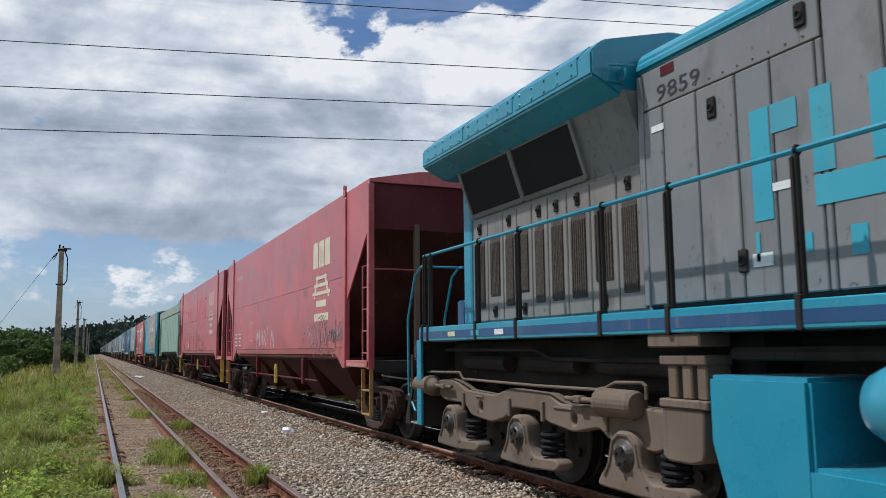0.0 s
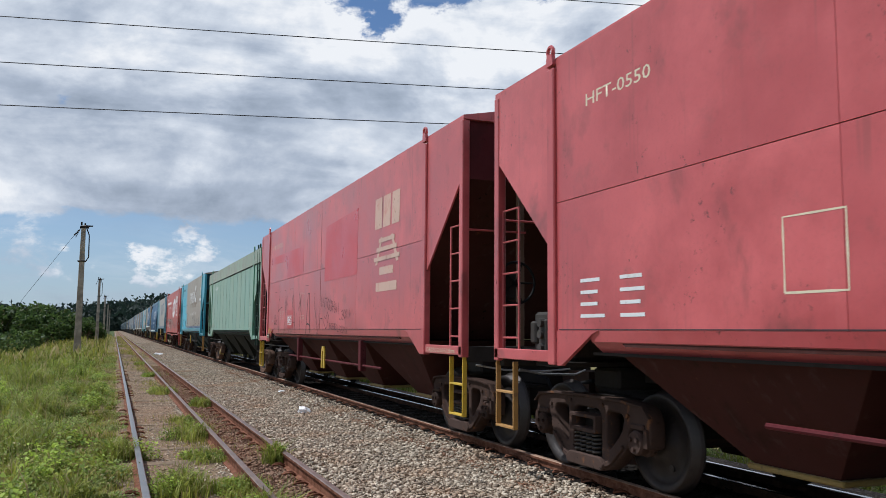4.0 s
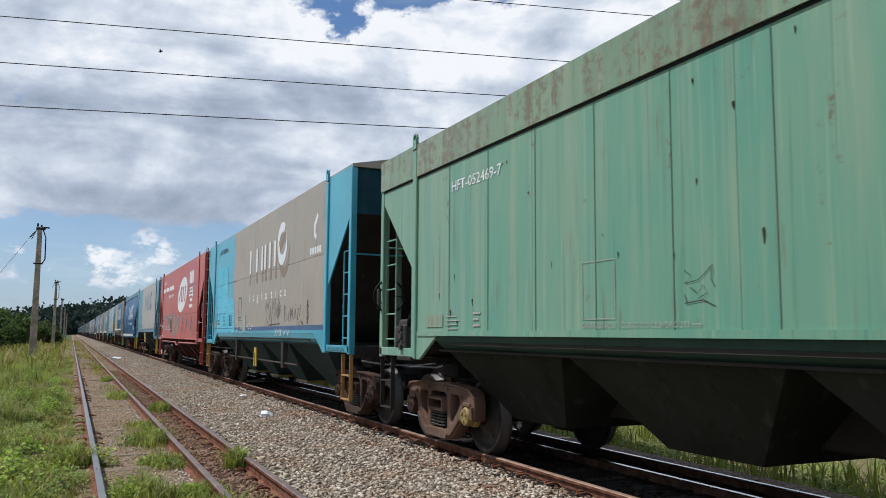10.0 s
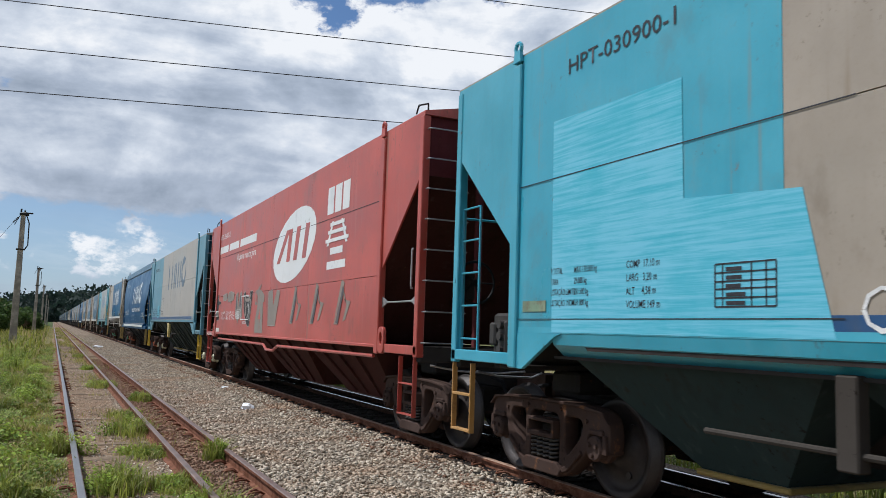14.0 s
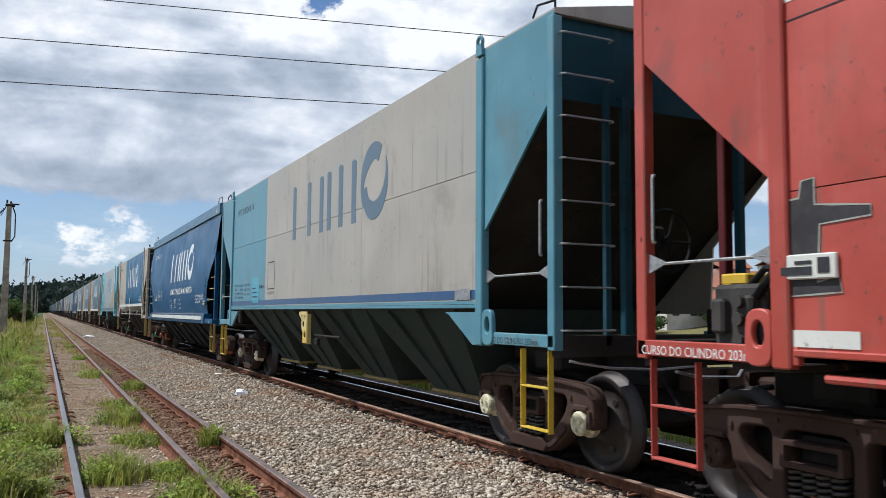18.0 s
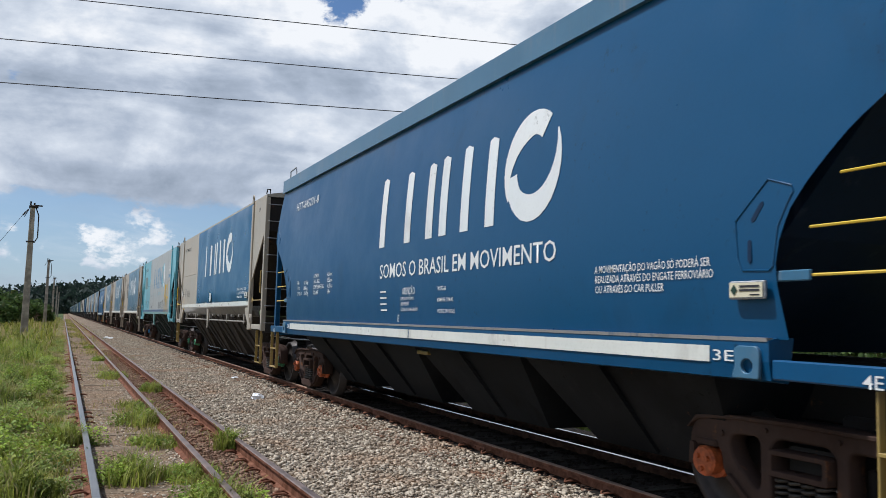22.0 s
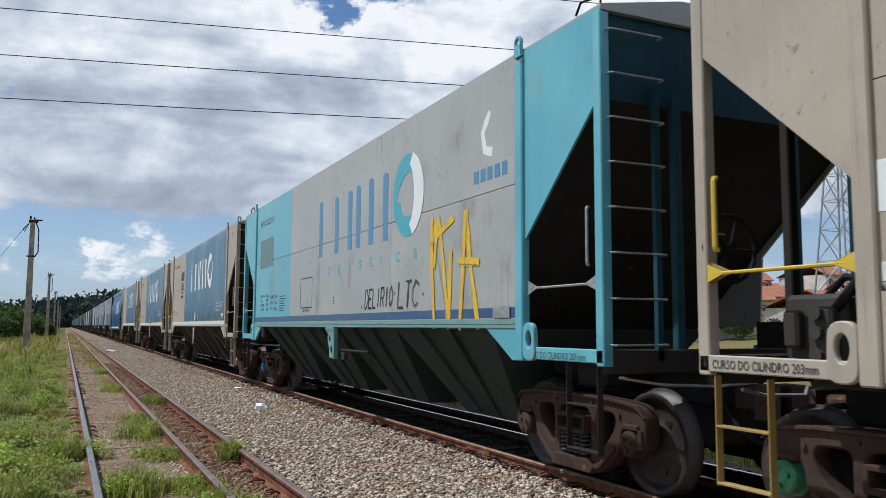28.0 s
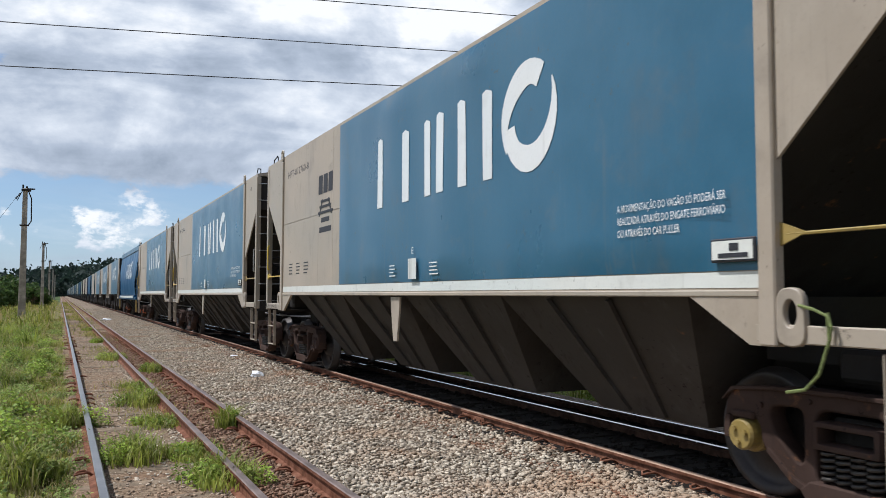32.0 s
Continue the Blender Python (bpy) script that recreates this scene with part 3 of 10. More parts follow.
def leaves(name, dark, light, dry, dryness=0.2):
    m, g, p = start(name)
    r = g.n("ShaderNodeNewGeometry").outputs["Random Per Island"]
    v = g.n("ShaderNodeTexCoord").outputs["Object"]
    c = g.mix(r, dark, light)
    c = g.mix(g.span(g.noise(v, 0.7, 4.0), 0.42, 0.7), c, mul(light, 1.15))
    c = g.mix(g.math("MULTIPLY", g.span(g.noise(v, 2.6, 3.0), 0.48, 0.60), 0.75), c, mul(dark, 0.75))
    c = g.mix(g.math("MULTIPLY", g.span(g.noise(v, 1.1, 3.0), 0.40, 0.30), 0.6), c, mul(dry, 0.8))
    c = g.mix(g.span(g.math("FRACT", g.math("MULTIPLY", r, 7.31)), 1.0 - dryness - 0.02, 1.0 - dryness + 0.02), c, dry)
    plug(g, p, Base_Color=c, Roughness=0.6, Specular_IOR_Level=0.25)
    tr = g.n("ShaderNodeBsdfTranslucent", {0: c})
    mix = g.n("ShaderNodeMixShader", {0: 0.35, 1: p.outputs[0], 2: tr.outputs[0]})
    out = [n for n in g.t.nodes if n.type == "OUTPUT_MATERIAL"][0]
    g.t.links.new(mix.outputs[0], out.inputs[0])
    return m


GRAVEL, SOIL, DIRT = gravel_bed(), soil(), dirt()
GRASS = leaves("meadow_grass", (0.110, 0.130, 0.018), (0.36, 0.355, 0.065), (0.44, 0.35, 0.16), 0.26)
GRASS_TALL = leaves("tall_bright_grass", (0.105, 0.150, 0.019), (0.33, 0.37, 0.058), (0.42, 0.36, 0.16), 0.14)
GRASS_DRY = leaves("dry_grass", (0.16, 0.15, 0.055), (0.30, 0.26, 0.11), (0.40, 0.32, 0.17), 0.3)
WEED = leaves("track_weed_leaves", (0.12, 0.155, 0.022), (0.37, 0.40, 0.078), (0.32, 0.28, 0.12), 0.14)
WEED_BRIGHT = leaves("bright_weed_leaves", (0.10, 0.17, 0.02), (0.36, 0.47, 0.07), (0.42, 0.42, 0.12), 0.06)
GRASS_TAN = leaves("tan_dry_grass", (0.22, 0.16, 0.085), (0.44, 0.34, 0.20), (0.26, 0.24, 0.09), 0.25)
WEED_LEAF = leaves("broad_weed_leaves", (0.10, 0.16, 0.03), (0.34, 0.42, 0.10), (0.36, 0.33, 0.14), 0.08)
CAP_ROPE = solid("green_nylon_rope", (0.16, 0.19, 0.06), 0.8, 0.0, 0.3, 40.0, 0.4)
GRAFFITI_DARK = paint("charcoal_graffiti_paint", (0.055, 0.05, 0.05), (0.2, 0.06, 0.045), 0.8, 0.3, 0.0, 0.6)
GRAFFITI_FADED = paint("faded_grey_graffiti_paint", (0.215, 0.175, 0.135), (0.30, 0.07, 0.045), 1.0, 0.25, 0.0, 0.6, streak=0.8)
PRIMER = paint("grey_primer_paint", (0.10, 0.175, 0.165), (0.16, 0.16, 0.13), 0.3, 0.15, 0.0, 0.6)
FOLIAGE = leaves("scrub_foliage", (0.030, 0.062, 0.016), (0.105, 0.165, 0.042), (0.12, 0.13, 0.045), 0.06)
FOLIAGE_FAR = leaves("distant_foliage", (0.012, 0.026, 0.022), (0.028, 0.048, 0.034), (0.04, 0.055, 0.04), 0.06)

# ---- building blocks ----
TRACK_X = 5.65                 # middle of the train's track
SPEED = 4.82                   # metres a second towards the camera


def solid_poly(bm, pts, a, b, axis="x"):
    """A prism: the outline pts (two coordinates) swept along axis from a to b."""
    def at(p, s):
        return (s, p[0], p[1]) if axis == "x" else (p[0], s, p[1]) if axis == "y" else (p[0], p[1], s)
    lo = [bm.verts.new(at(p, a)) for p in pts]
    hi = [bm.verts.new(at(p, b)) for p in pts]
    n = len(pts)
    bm.faces.new(lo[::-1])
    bm.faces.new(hi)
    for i in range(n):
        bm.faces.new((lo[i], lo[(i + 1) % n], hi[(i + 1) % n], hi[i]))


def box(bm, x0, x1, y0, y1, z0, z1):
    solid_poly(bm, ((y0, z0), (y1, z0), (y1, z1), (y0, z1)), x0, x1)


def soft_box(bm, x0, x1, y0, y1, z0, z1, r=0.02, seg=1):
    t = bmesh.new()
    box(t, x0, x1, y0, y1, z0, z1)
    bmesh.ops.bevel(t, geom=t.edges[:], offset=r, segments=seg, affect="EDGES", profile=0.5)
    join(bm, t)


def join(bm, other):
    m = bpy.data.meshes.new("tmp")
    other.to_mesh(m)
    other.free()
    bm.from_mesh(m)
    bpy.data.meshes.remove(m)


def rod(bm, p, q, r, n=8, r2=None):
    p, q = Vector(p), Vector(q)
    d = (q - p).normalized()
    u = d.orthogonal().normalized()
    w = d.cross(u)
    rings = []
    for c, rr in ((p, r), (q, r if r2 is None else r2)):
        rings.append([bm.verts.new(c + rr * (math.cos(6.2832 * i / n) * u + math.sin(6.2832 * i / n) * w)) for i in range(n)])
    for i in range(n):
        bm.faces.new((rings[0][i], rings[0][(i + 1) % n], rings[1][(i + 1) % n], rings[1][i]))
    bm.faces.new(rings[0][::-1])
    bm.faces.new(rings[1])


def pipe(bm, pts, r, n=6):
    """A bent tube through pts with joined rings."""
    pts = [Vector(p) for p in pts]
    rings, u = [], None
    for i, p in enumerate(pts):
        d = (pts[min(i + 1, len(pts) - 1)] - pts[max(i - 1, 0)]).normalized()
        u = d.orthogonal().normalized() if u is None else (u - u.dot(d) * d).normalized()
        w = d.cross(u)
        rings.append([bm.verts.new(p + r * (math.cos(6.2832 * k / n) * u + math.sin(6.2832 * k / n) * w)) for k in range(n)])
    for a, b in zip(rings, rings[1:]):
        for k in range(n):
            bm.faces.new((a[k], a[(k + 1) % n], b[(k + 1) % n], b[k]))
    bm.faces.new(rings[0][::-1])
    bm.faces.new(rings[-1])


def lathe(bm, profile, centre, axis="x", n=32):
    """Profile of (along, radius) turned round an axis through centre."""
    cx, cy, cz = centre
    rings = []
    for s, r in profile:
        ring = []
        for i in range(n):
            a = 6.283185 * i / n
            c, d = r * math.cos(a), r * math.sin(a)
            ring.append(bm.verts.new((cx + s, cy + c, cz + d) if axis == "x" else (cx + c, cy + s, cz + d) if axis == "y" else (cx + c, cy + d, cz + s)))
        rings.append(ring)
    for a, b in zip(rings, rings[1:]):
        for i in range(n):
            bm.faces.new((a[i], a[(i + 1) % n], b[(i + 1) % n], b[i]))
    bm.faces.new(rings[0][::-1])
    bm.faces.new(rings[-1])


def ring(bm, centre, r, t, axis="x", n=24, m=6):
    cx, cy, cz = centre
    pts = []
    for i in range(n):
        a = 6.283185 * i / n
        c, s = math.cos(a), math.sin(a)
        row = []
        for k in range(m):
            b = 6.283185 * k / m
            rr, o = r + t * math.cos(b), t * math.sin(b)
            row.append(bm.verts.new((cx + o, cy + rr * c, cz + rr * s) if axis == "x" else (cx + rr * c, cy + o, cz + rr * s) if axis == "y" else (cx + rr * c, cy + rr * s, cz + o)))
        pts.append(row)
    for i in range(n):
        for k in range(m):
            bm.faces.new((pts[i][k], pts[(i + 1) % n][k], pts[(i + 1) % n][(k + 1) % m], pts[i][(k + 1) % m]))


def finish(bm, name, material, smooth=False):
    bmesh.ops.recalc_face_normals(bm, faces=bm.faces[:])
    me = bpy.data.meshes.new(name)
    bm.to_mesh(me)
    bm.free()
    me.materials.append(material)
    if smooth:
        me.polygons.foreach_set("use_smooth", [True] * len(me.polygons))
    return me


def part(name, bm, material, parent, label="", smooth=False):
    """One mesh object under a thing or a part; bm may be a bmesh or a ready mesh."""
    me = bm if isinstance(bm, bpy.types.Mesh) else finish(bm, name, material, smooth)
    ob = new(name, me)
    ob.parent = parent
    if label:
        tagged(ob, label=label)
    return ob


def thing(name, label, category, at=(0, 0, 0), group="", kind=""):
    ob = new(name)
    ob.location = at
    ob.empty_display_size = 0.3
    return tagged(ob, label, category, group, kind)


def alone(name, bm, material, label, category, group="", kind="", smooth=False):
    me = bm if isinstance(bm, bpy.types.Mesh) else finish(bm, name, material, smooth)
    return tagged(new(name, me), label, category, group, kind)


def raw_mesh(name, verts, faces, material):
    """A mesh from arrays of places and of equal-sized faces."""
    me = bpy.data.meshes.new(name)
    verts, faces = np.asarray(verts, dtype=np.float32), np.asarray(faces, dtype=np.int32)
    k = faces.shape[1]
    me.vertices.add(len(verts))
    me.vertices.foreach_set("co", verts.ravel())
    me.loops.add(faces.size)
    me.loops.foreach_set("vertex_index", faces.ravel())
    me.polygons.add(len(faces))
    me.polygons.foreach_set("loop_start", np.arange(0, faces.size, k, dtype=np.int32))
    me.materials.append(material)
    me.update(calc_edges=True)
    me.validate()
    return me


def on_side(y, z, x):
    return Matrix(((0, 0, -1, x), (-1, 0, 0, y), (0, 1, 0, z), (0, 0, 0, 1)))


def words(parent, text, size, y, z, x, material, name="lettering", label="", squeeze=1.0, lean=0.0, fit=0.0, bold=0.004):
    """Stencilled words on a wagon's side, running forwards from y; fit: their whole width in metres."""
    cu = bpy.data.curves.new("t", "FONT")
    cu.body, cu.size, cu.shear = text, size, lean
    cu.resolution_u = 2
    cu.offset = bold * size
    ob = bpy.data.objects.new("t", cu)
    me = bpy.data.meshes.new_from_object(ob)
    bpy.data.objects.remove(ob)
    bpy.data.curves.remove(cu)
    if fit and len(me.vertices):
        xs = [v.co.x for v in me.vertices]
        squeeze = fit / (max(xs) - min(xs))
    me.transform(on_side(y, z, x) @ Matrix.Diagonal((squeeze, 1, 1, 1)))
    me.name = name
    me.materials.clear()
    me.materials.append(material)
    return part(name, me, material, parent, label)


def flat(bm, pts, x, t=0.002):
    """A thin painted shape on the side, outline in (y, z)."""
    solid_poly(bm, pts, x - t, x)


def shape(parent, name, outlines, x, material, label=""):
    """Painted shapes on the side, one part for each outline in (y, z)."""
    ob = None
    for pts in outlines:
        bm = bmesh.new()
        flat(bm, pts, x)
        ob = part(name, bm, material, parent, label)
    return ob


def rounded(pts, r=0.04, n=3):
    """The outline with its corners cut round."""
    out, k = [], len(pts)
    for i in range(k):
        p, a, b = Vector(pts[i]), Vector(pts[i - 1]), Vector(pts[(i + 1) % k])
        u, v = a - p, b - p
        ra, rb = min(r, 0.45 * u.length), min(r, 0.45 * v.length)
        p0, p1 = p + u.normalized() * ra, p + v.normalized() * rb
        for j in range(n + 1):
            t = j / n
            q = p0 * (1 - t) ** 2 + p * 2 * t * (1 - t) + p1 * t * t
            out.append((q.x, q.y))
    return out


def plate(outlines, x0, x1, bevel=0.012):
    """A thick casting across x: the first outline in (y, z) with the others as holes, edges rounded."""
    cu = bpy.data.curves.new("t", "CURVE")
    cu.dimensions, cu.fill_mode = "2D", "BOTH"
    cu.extrude, cu.bevel_depth, cu.bevel_resolution, cu.offset = (x1 - x0) / 2 - bevel, bevel, 1, -bevel
    for pts in outlines:
        sp = cu.splines.new("POLY")
        sp.points.add(len(pts) - 1)
        for q, (a, b) in zip(sp.points, pts):
            q.co = (a, b, 0, 1)
        sp.use_cyclic_u = True
    ob = bpy.data.objects.new("t", cu)
    me = bpy.data.meshes.new_from_object(ob)
    bpy.data.objects.remove(ob)
    bpy.data.curves.remove(cu)
    me.transform(Matrix(((0, 0, 1, (x0 + x1) / 2), (1, 0, 0, 0), (0, 1, 0, 0), (0, 0, 0, 1))))
    bm = bmesh.new()
    bm.from_mesh(me)
    bpy.data.meshes.remove(me)
    return bm


def oval(y, z, a, b, n=16):
    return [(y + a * math.cos(6.2832 * i / n), z + b * math.sin(6.2832 * i / n)) for i in range(n)]


def rect(y0, y1, z0, z1):
    return ((y0, z0), (y1, z0), (y1, z1), (y0, z1))


def strokes(parent, name, lines, width, x, material, label="", wobble=0.25):
    """Hand-drawn strokes: each line is a list of (y, z) places."""
    rnd, ob = random.Random(len(lines) * 7 + int(width * 1000)), None
    for line in lines:
        x -= 0.0007      # each stroke lies over the one before
        bm = bmesh.new()
        pts = [Vector((p[0], p[1])) for p in line]
        fine = []
        for a, b in zip(pts, pts[1:]):
            k = max(1, int((b - a).length / 0.12))
            fine += [a + (b - a) * (i / k) for i in range(k)]
        fine.append(pts[-1])
        left, right = [], []
        for i, p in enumerate(fine):
            d = fine[min(i + 1, len(fine) - 1)] - fine[max(i - 1, 0)]
            if d.length < 1e-6:
                d = Vector((1, 0))
            d.normalize()
            nrm = Vector((-d.y, d.x)) * width * 0.5 * (1 + rnd.uniform(-wobble, wobble))
            left.append(bm.verts.new((x, *(p + nrm))))
            right.append(bm.verts.new((x, *(p - nrm))))
        for i in range(len(fine) - 1):
            bm.faces.new((left[i], left[i + 1], right[i + 1], right[i]))
        ob = part(name, bm, material, parent, label)
    return ob


# letters as strokes on a grid 4 wide and 6 high
HAND = {"A": "00 26 40;12 32", "B": "00 06 36 35 23 03;23 32 30 00", "C": "45 26 04 02 20 41", "D": "00 06 26 44 42 20 00", "E": "46 06 00 40;03 33",
        "H": "00 06;40 46;03 43", "I": "20 26", "L": "06 00 40", "N": "00 06 40 46", "O": "20 02 04 26 44 42 20", "R": "00 06 36 44 33 03;23 40",
        "T": "06 46;26 20", "U": "06 01 20 41 46", "X": "00 46;06 40", "0": "20 02 04 26 44 42 20", "1": "15 26 20", "2": "05 26 45 00 40", "4": "30 36 02 42",
        "J": "16 46;36 31 20 01", "K": "00 06;46 03 40", "S": "45 26 05 33 41 20 01", "G": "45 26 04 02 20 41 43 23", "$": "45 26 05 33 41 20 01;17 1- 10", "P": "00 06 36 44 33 03", "Z": "06 46 00 40",
        "8": "23 05 16 36 45 23 01 10 30 41 23", "9": "44 33 13 04 16 36 45 42 20"}


def hand(text, y, z, w, h, gap=0.35, drift=0.0):
    out = []
    for ch in text:
        if ch in HAND:
            for line in HAND[ch].split(";"):
                pts = [(int(a[0]), int(a[1])) for a in line.split() if a.isdigit()]
                if len(pts) > 1:
                    out.append([(y - w * px / 4, z + h * pz / 6) for px, pz in pts])
        y -= w * (1 + gap)
        z += drift
    return out

# ---- the ground and the tracks ----
def ground_z(x, y):
    """Height of the bare ground."""
    def ease(a, b, v):
        t = min(1.0, max(0.0, (v - a) / (b - a)))
        return t * t * (3 - 2 * t)
    z = -0.21
    z -= 0.25 * ease(-1.5, -7.0, x) + 3.2 * ease(-7.0, -34.0, x)
    z -= 0.30 * ease(7.3, 9.0, x) + 1.6 * ease(9.5, 24.0, x)
    z += 9.5 * ease(45.0, 170.0, x) + 6 * ease(150, 600, x)
    if x < -2:
        z += 0.10 * math.sin(0.7 * y + x) * ease(-2, -5, x)
    return z


def build_ground():
    xs = [-2600, -1200, -600, -300, -160, -100, -70, -50, -38, -30, -24, -19, -15, -12, -10, -8.5, -7, -6, -5, -4, -3, -2, -1, -0.3, 2.5, 4.4, 7.2, 7.8, 8.4, 9, 10, 12, 15, 19, 24, 32, 45, 60, 80, 105, 135, 170, 230, 350, 600, 1200, 2600]
    ys = [-2600, -900, -300, -120, -60, -30] + [-20 + 2.5 * i for i in range(50)] + [110, 130, 150, 180, 220, 280, 360, 480, 700, 1100, 1800, 3200]
    verts = [(x, y, ground_z(x, y)) for y in ys for x in xs]
    n = len(xs)
    faces = [(j * n + i, j * n + i + 1, (j + 1) * n + i + 1, (j + 1) * n + i) for j in range(len(ys) - 1) for i in range(n - 1)]
    ob = new("ground", raw_mesh("ground", verts, faces, SOIL))
    ob.data.polygons.foreach_set("use_smooth", [True] * len(faces))
    tagged(ob, "grassy railway land with bare brown soil patches", "ground", kind="structure")
    # bed of the side track and the broken-stone bed between the tracks
    bm = bmesh.new()
    solid_poly(bm, ((0.0, -0.27), (0.18, -0.165), (2.55, -0.165), (2.75, -0.26)), -40, 900, "y")
    tagged(new("track_bed", finish(bm, "track_bed", DIRT)), "cinder and soil bed of the old side track", "track bed", kind="structure")
    bm = bmesh.new()
    solid_poly(bm, ((2.15, -0.30), (2.30, -0.155), (3.6, -0.15), (4.3, -0.115), (7.3, -0.115), (8.3, -0.42), (8.3, -0.6), (2.15, -0.6)), -40, 900, "y")
    tagged(new("ballast_bed", finish(bm, "ballast_bed", GRAVEL)), "bed of grey crushed stone between the tracks", "ballast", kind="structure")

    # bed under the train: oil and shade are both in its colour
    bm = bmesh.new()
    solid_poly(bm, ((4.55, -0.13), (4.75, -0.104), (6.60, -0.104), (7.1, -0.13)), -40, 900, "y")
    tagged(new("oily_bed", finish(bm, "oily_bed", OILY_SHADED)), "stone bed under the main track, dark with oil and painted-in shade", "track bed", kind="structure")


def rail_mesh(side_mat, top_mat, y0=-40.0, y1=900.0):
    bm = bmesh.new()
    prof = ((-0.065, -0.16), (0.065, -0.16), (0.065, -0.148), (0.012, -0.13), (0.010, -0.042), (0.034, -0.034), (0.035, -0.008), (0.026, 0.0), (-0.026, 0.0), (-0.035, -0.008), (-0.034, -0.034), (-0.010, -0.042), (-0.012, -0.13), (-0.065, -0.148))
    solid_poly(bm, prof, y0, y1, "y")
    me = finish(bm, "rail", side_mat)
    me.materials.append(top_mat)
    for p in me.polygons:
        if p.center.z > -0.012 and abs(p.normal.y) < 0.5:
            p.material_index = 1
    return me


SIDE_RAILS = (0.335, 1.385, 2.005)
MAIN_RAILS = (TRACK_X - 0.835, TRACK_X + 0.235, TRACK_X + 0.835)


def build_tracks():
    siding = thing("side_track", "disused dual-gauge side track with rusty rails on old wooden sleepers", "railway track", kind="structure")
    for x, top in zip(SIDE_RAILS, (RAIL_TOP, RAIL_DULL, RAIL_DULL)):
        part("rail", rail_mesh(RUST, top), None, siding, "worn rail with rust-brown sides").location.x = x
    main = thing("main_track", "main line track with three polished rails", "railway track", kind="structure")
    for x, top, web in zip(MAIN_RAILS, (RAIL_TAN, RAIL_SHINE, RAIL_SHINE), (RUST, RUST_DARK, RUST_DARK)):
        part("rail", rail_mesh(web, top), None, main, "rail with shining head and rusty sides").location.x = x
    return siding, main


def build_sleepers(siding, main):
    rnd = random.Random(4)
    kinds = []
    for k in range(5):
        bm = bmesh.new()
        solid_poly(bm, ((-1.25, -0.11), (1.25, -0.11), (1.25 + rnd.uniform(-.03, .03), 0.11), (-1.25 + rnd.uniform(-.05, .05), 0.10)), -0.12, 0.0, "z")
        bmesh.ops.bevel(bm, geom=bm.edges[:], offset=0.012, segments=1, affect="EDGES")
        for v in bm.verts:
            v.co += Vector((0, rnd.uniform(-.008, .008), rnd.uniform(-.008, .006)))
        kinds.append(finish(bm, "sleeper", SLEEPER))
    oily = []
    for me in kinds:
        me = me.copy()
        me.materials[0] = SLEEPER_OILY_SHADED
        oily.append(me)
    for i in range(110):
        ob = part("sleeper", kinds[i % 5], None, siding)
        ob.location = (1.42 + rnd.uniform(-.05, .05), -3 + 0.62 * i + rnd.uniform(-.03, .03), -0.157 + rnd.uniform(-.016, .010))
        ob.rotation_euler.z = rnd.uniform(-.03, .03)
    for i in range(70):
        ob = part("sleeper", oily[i % 5], None, main)
        ob.location = (TRACK_X + 0.06, 1 + 0.6 * i, -0.092)
    # spring clips that hold the rails
    bm = bmesh.new()
    pipe(bm, [(-0.075, -0.05, 0.0), (-0.02, -0.055, 0.035), (0.045, -0.04, 0.03), (0.075, 0.0, 0.012), (0.045, 0.04, 0.03), (-0.02, 0.055, 0.035), (-0.075, 0.05, 0.0)], 0.011, 6)
    clip = finish(bm, "rail_clip", RUST, True)
    for x, sides in ((SIDE_RAILS[0], (-1, 1)), (SIDE_RAILS[2], (-1,)), (SIDE_RAILS[1], (1,))):
        for i in range(48):
            for s in sides:
                if rnd.random() < (0.12 if x > 1.6 else 0.55 if s < 0 else 0.7):
                    continue
                ob = part("rail_clip", clip, None, siding)
                ob.location = (x + s * 0.105, 4.3 + 0.62 * i + rnd.uniform(-.03, .03), -0.145)
                ob.rotation_euler = (0, 0, (0 if s > 0 else math.pi) + rnd.uniform(-.25, .25))
    for i in range(44):
        ob = part("rail_clip", clip, None, main)
        ob.location = (MAIN_RAILS[0] - 0.105, 4.5 + 0.6 * i, -0.098)
        ob.rotation_euler = (0, 0, math.pi + rnd.uniform(-.2, .2))
    # joint bars on the main line
    for y in (9.2, 21.2, 33.2):
        bm = bmesh.new()
        soft_box(bm, -0.03, -0.012, -0.3, 0.3, -0.12, -0.045, 0.006)
        for k in range(4):
            rod(bm, (-0.05, -0.22 + 0.147 * k, -0.085), (-0.01, -0.22 + 0.147 * k, -0.085), 0.016, 6)
        part("joint_bar", bm, RUST, main).location = (MAIN_RAILS[0], y, 0)


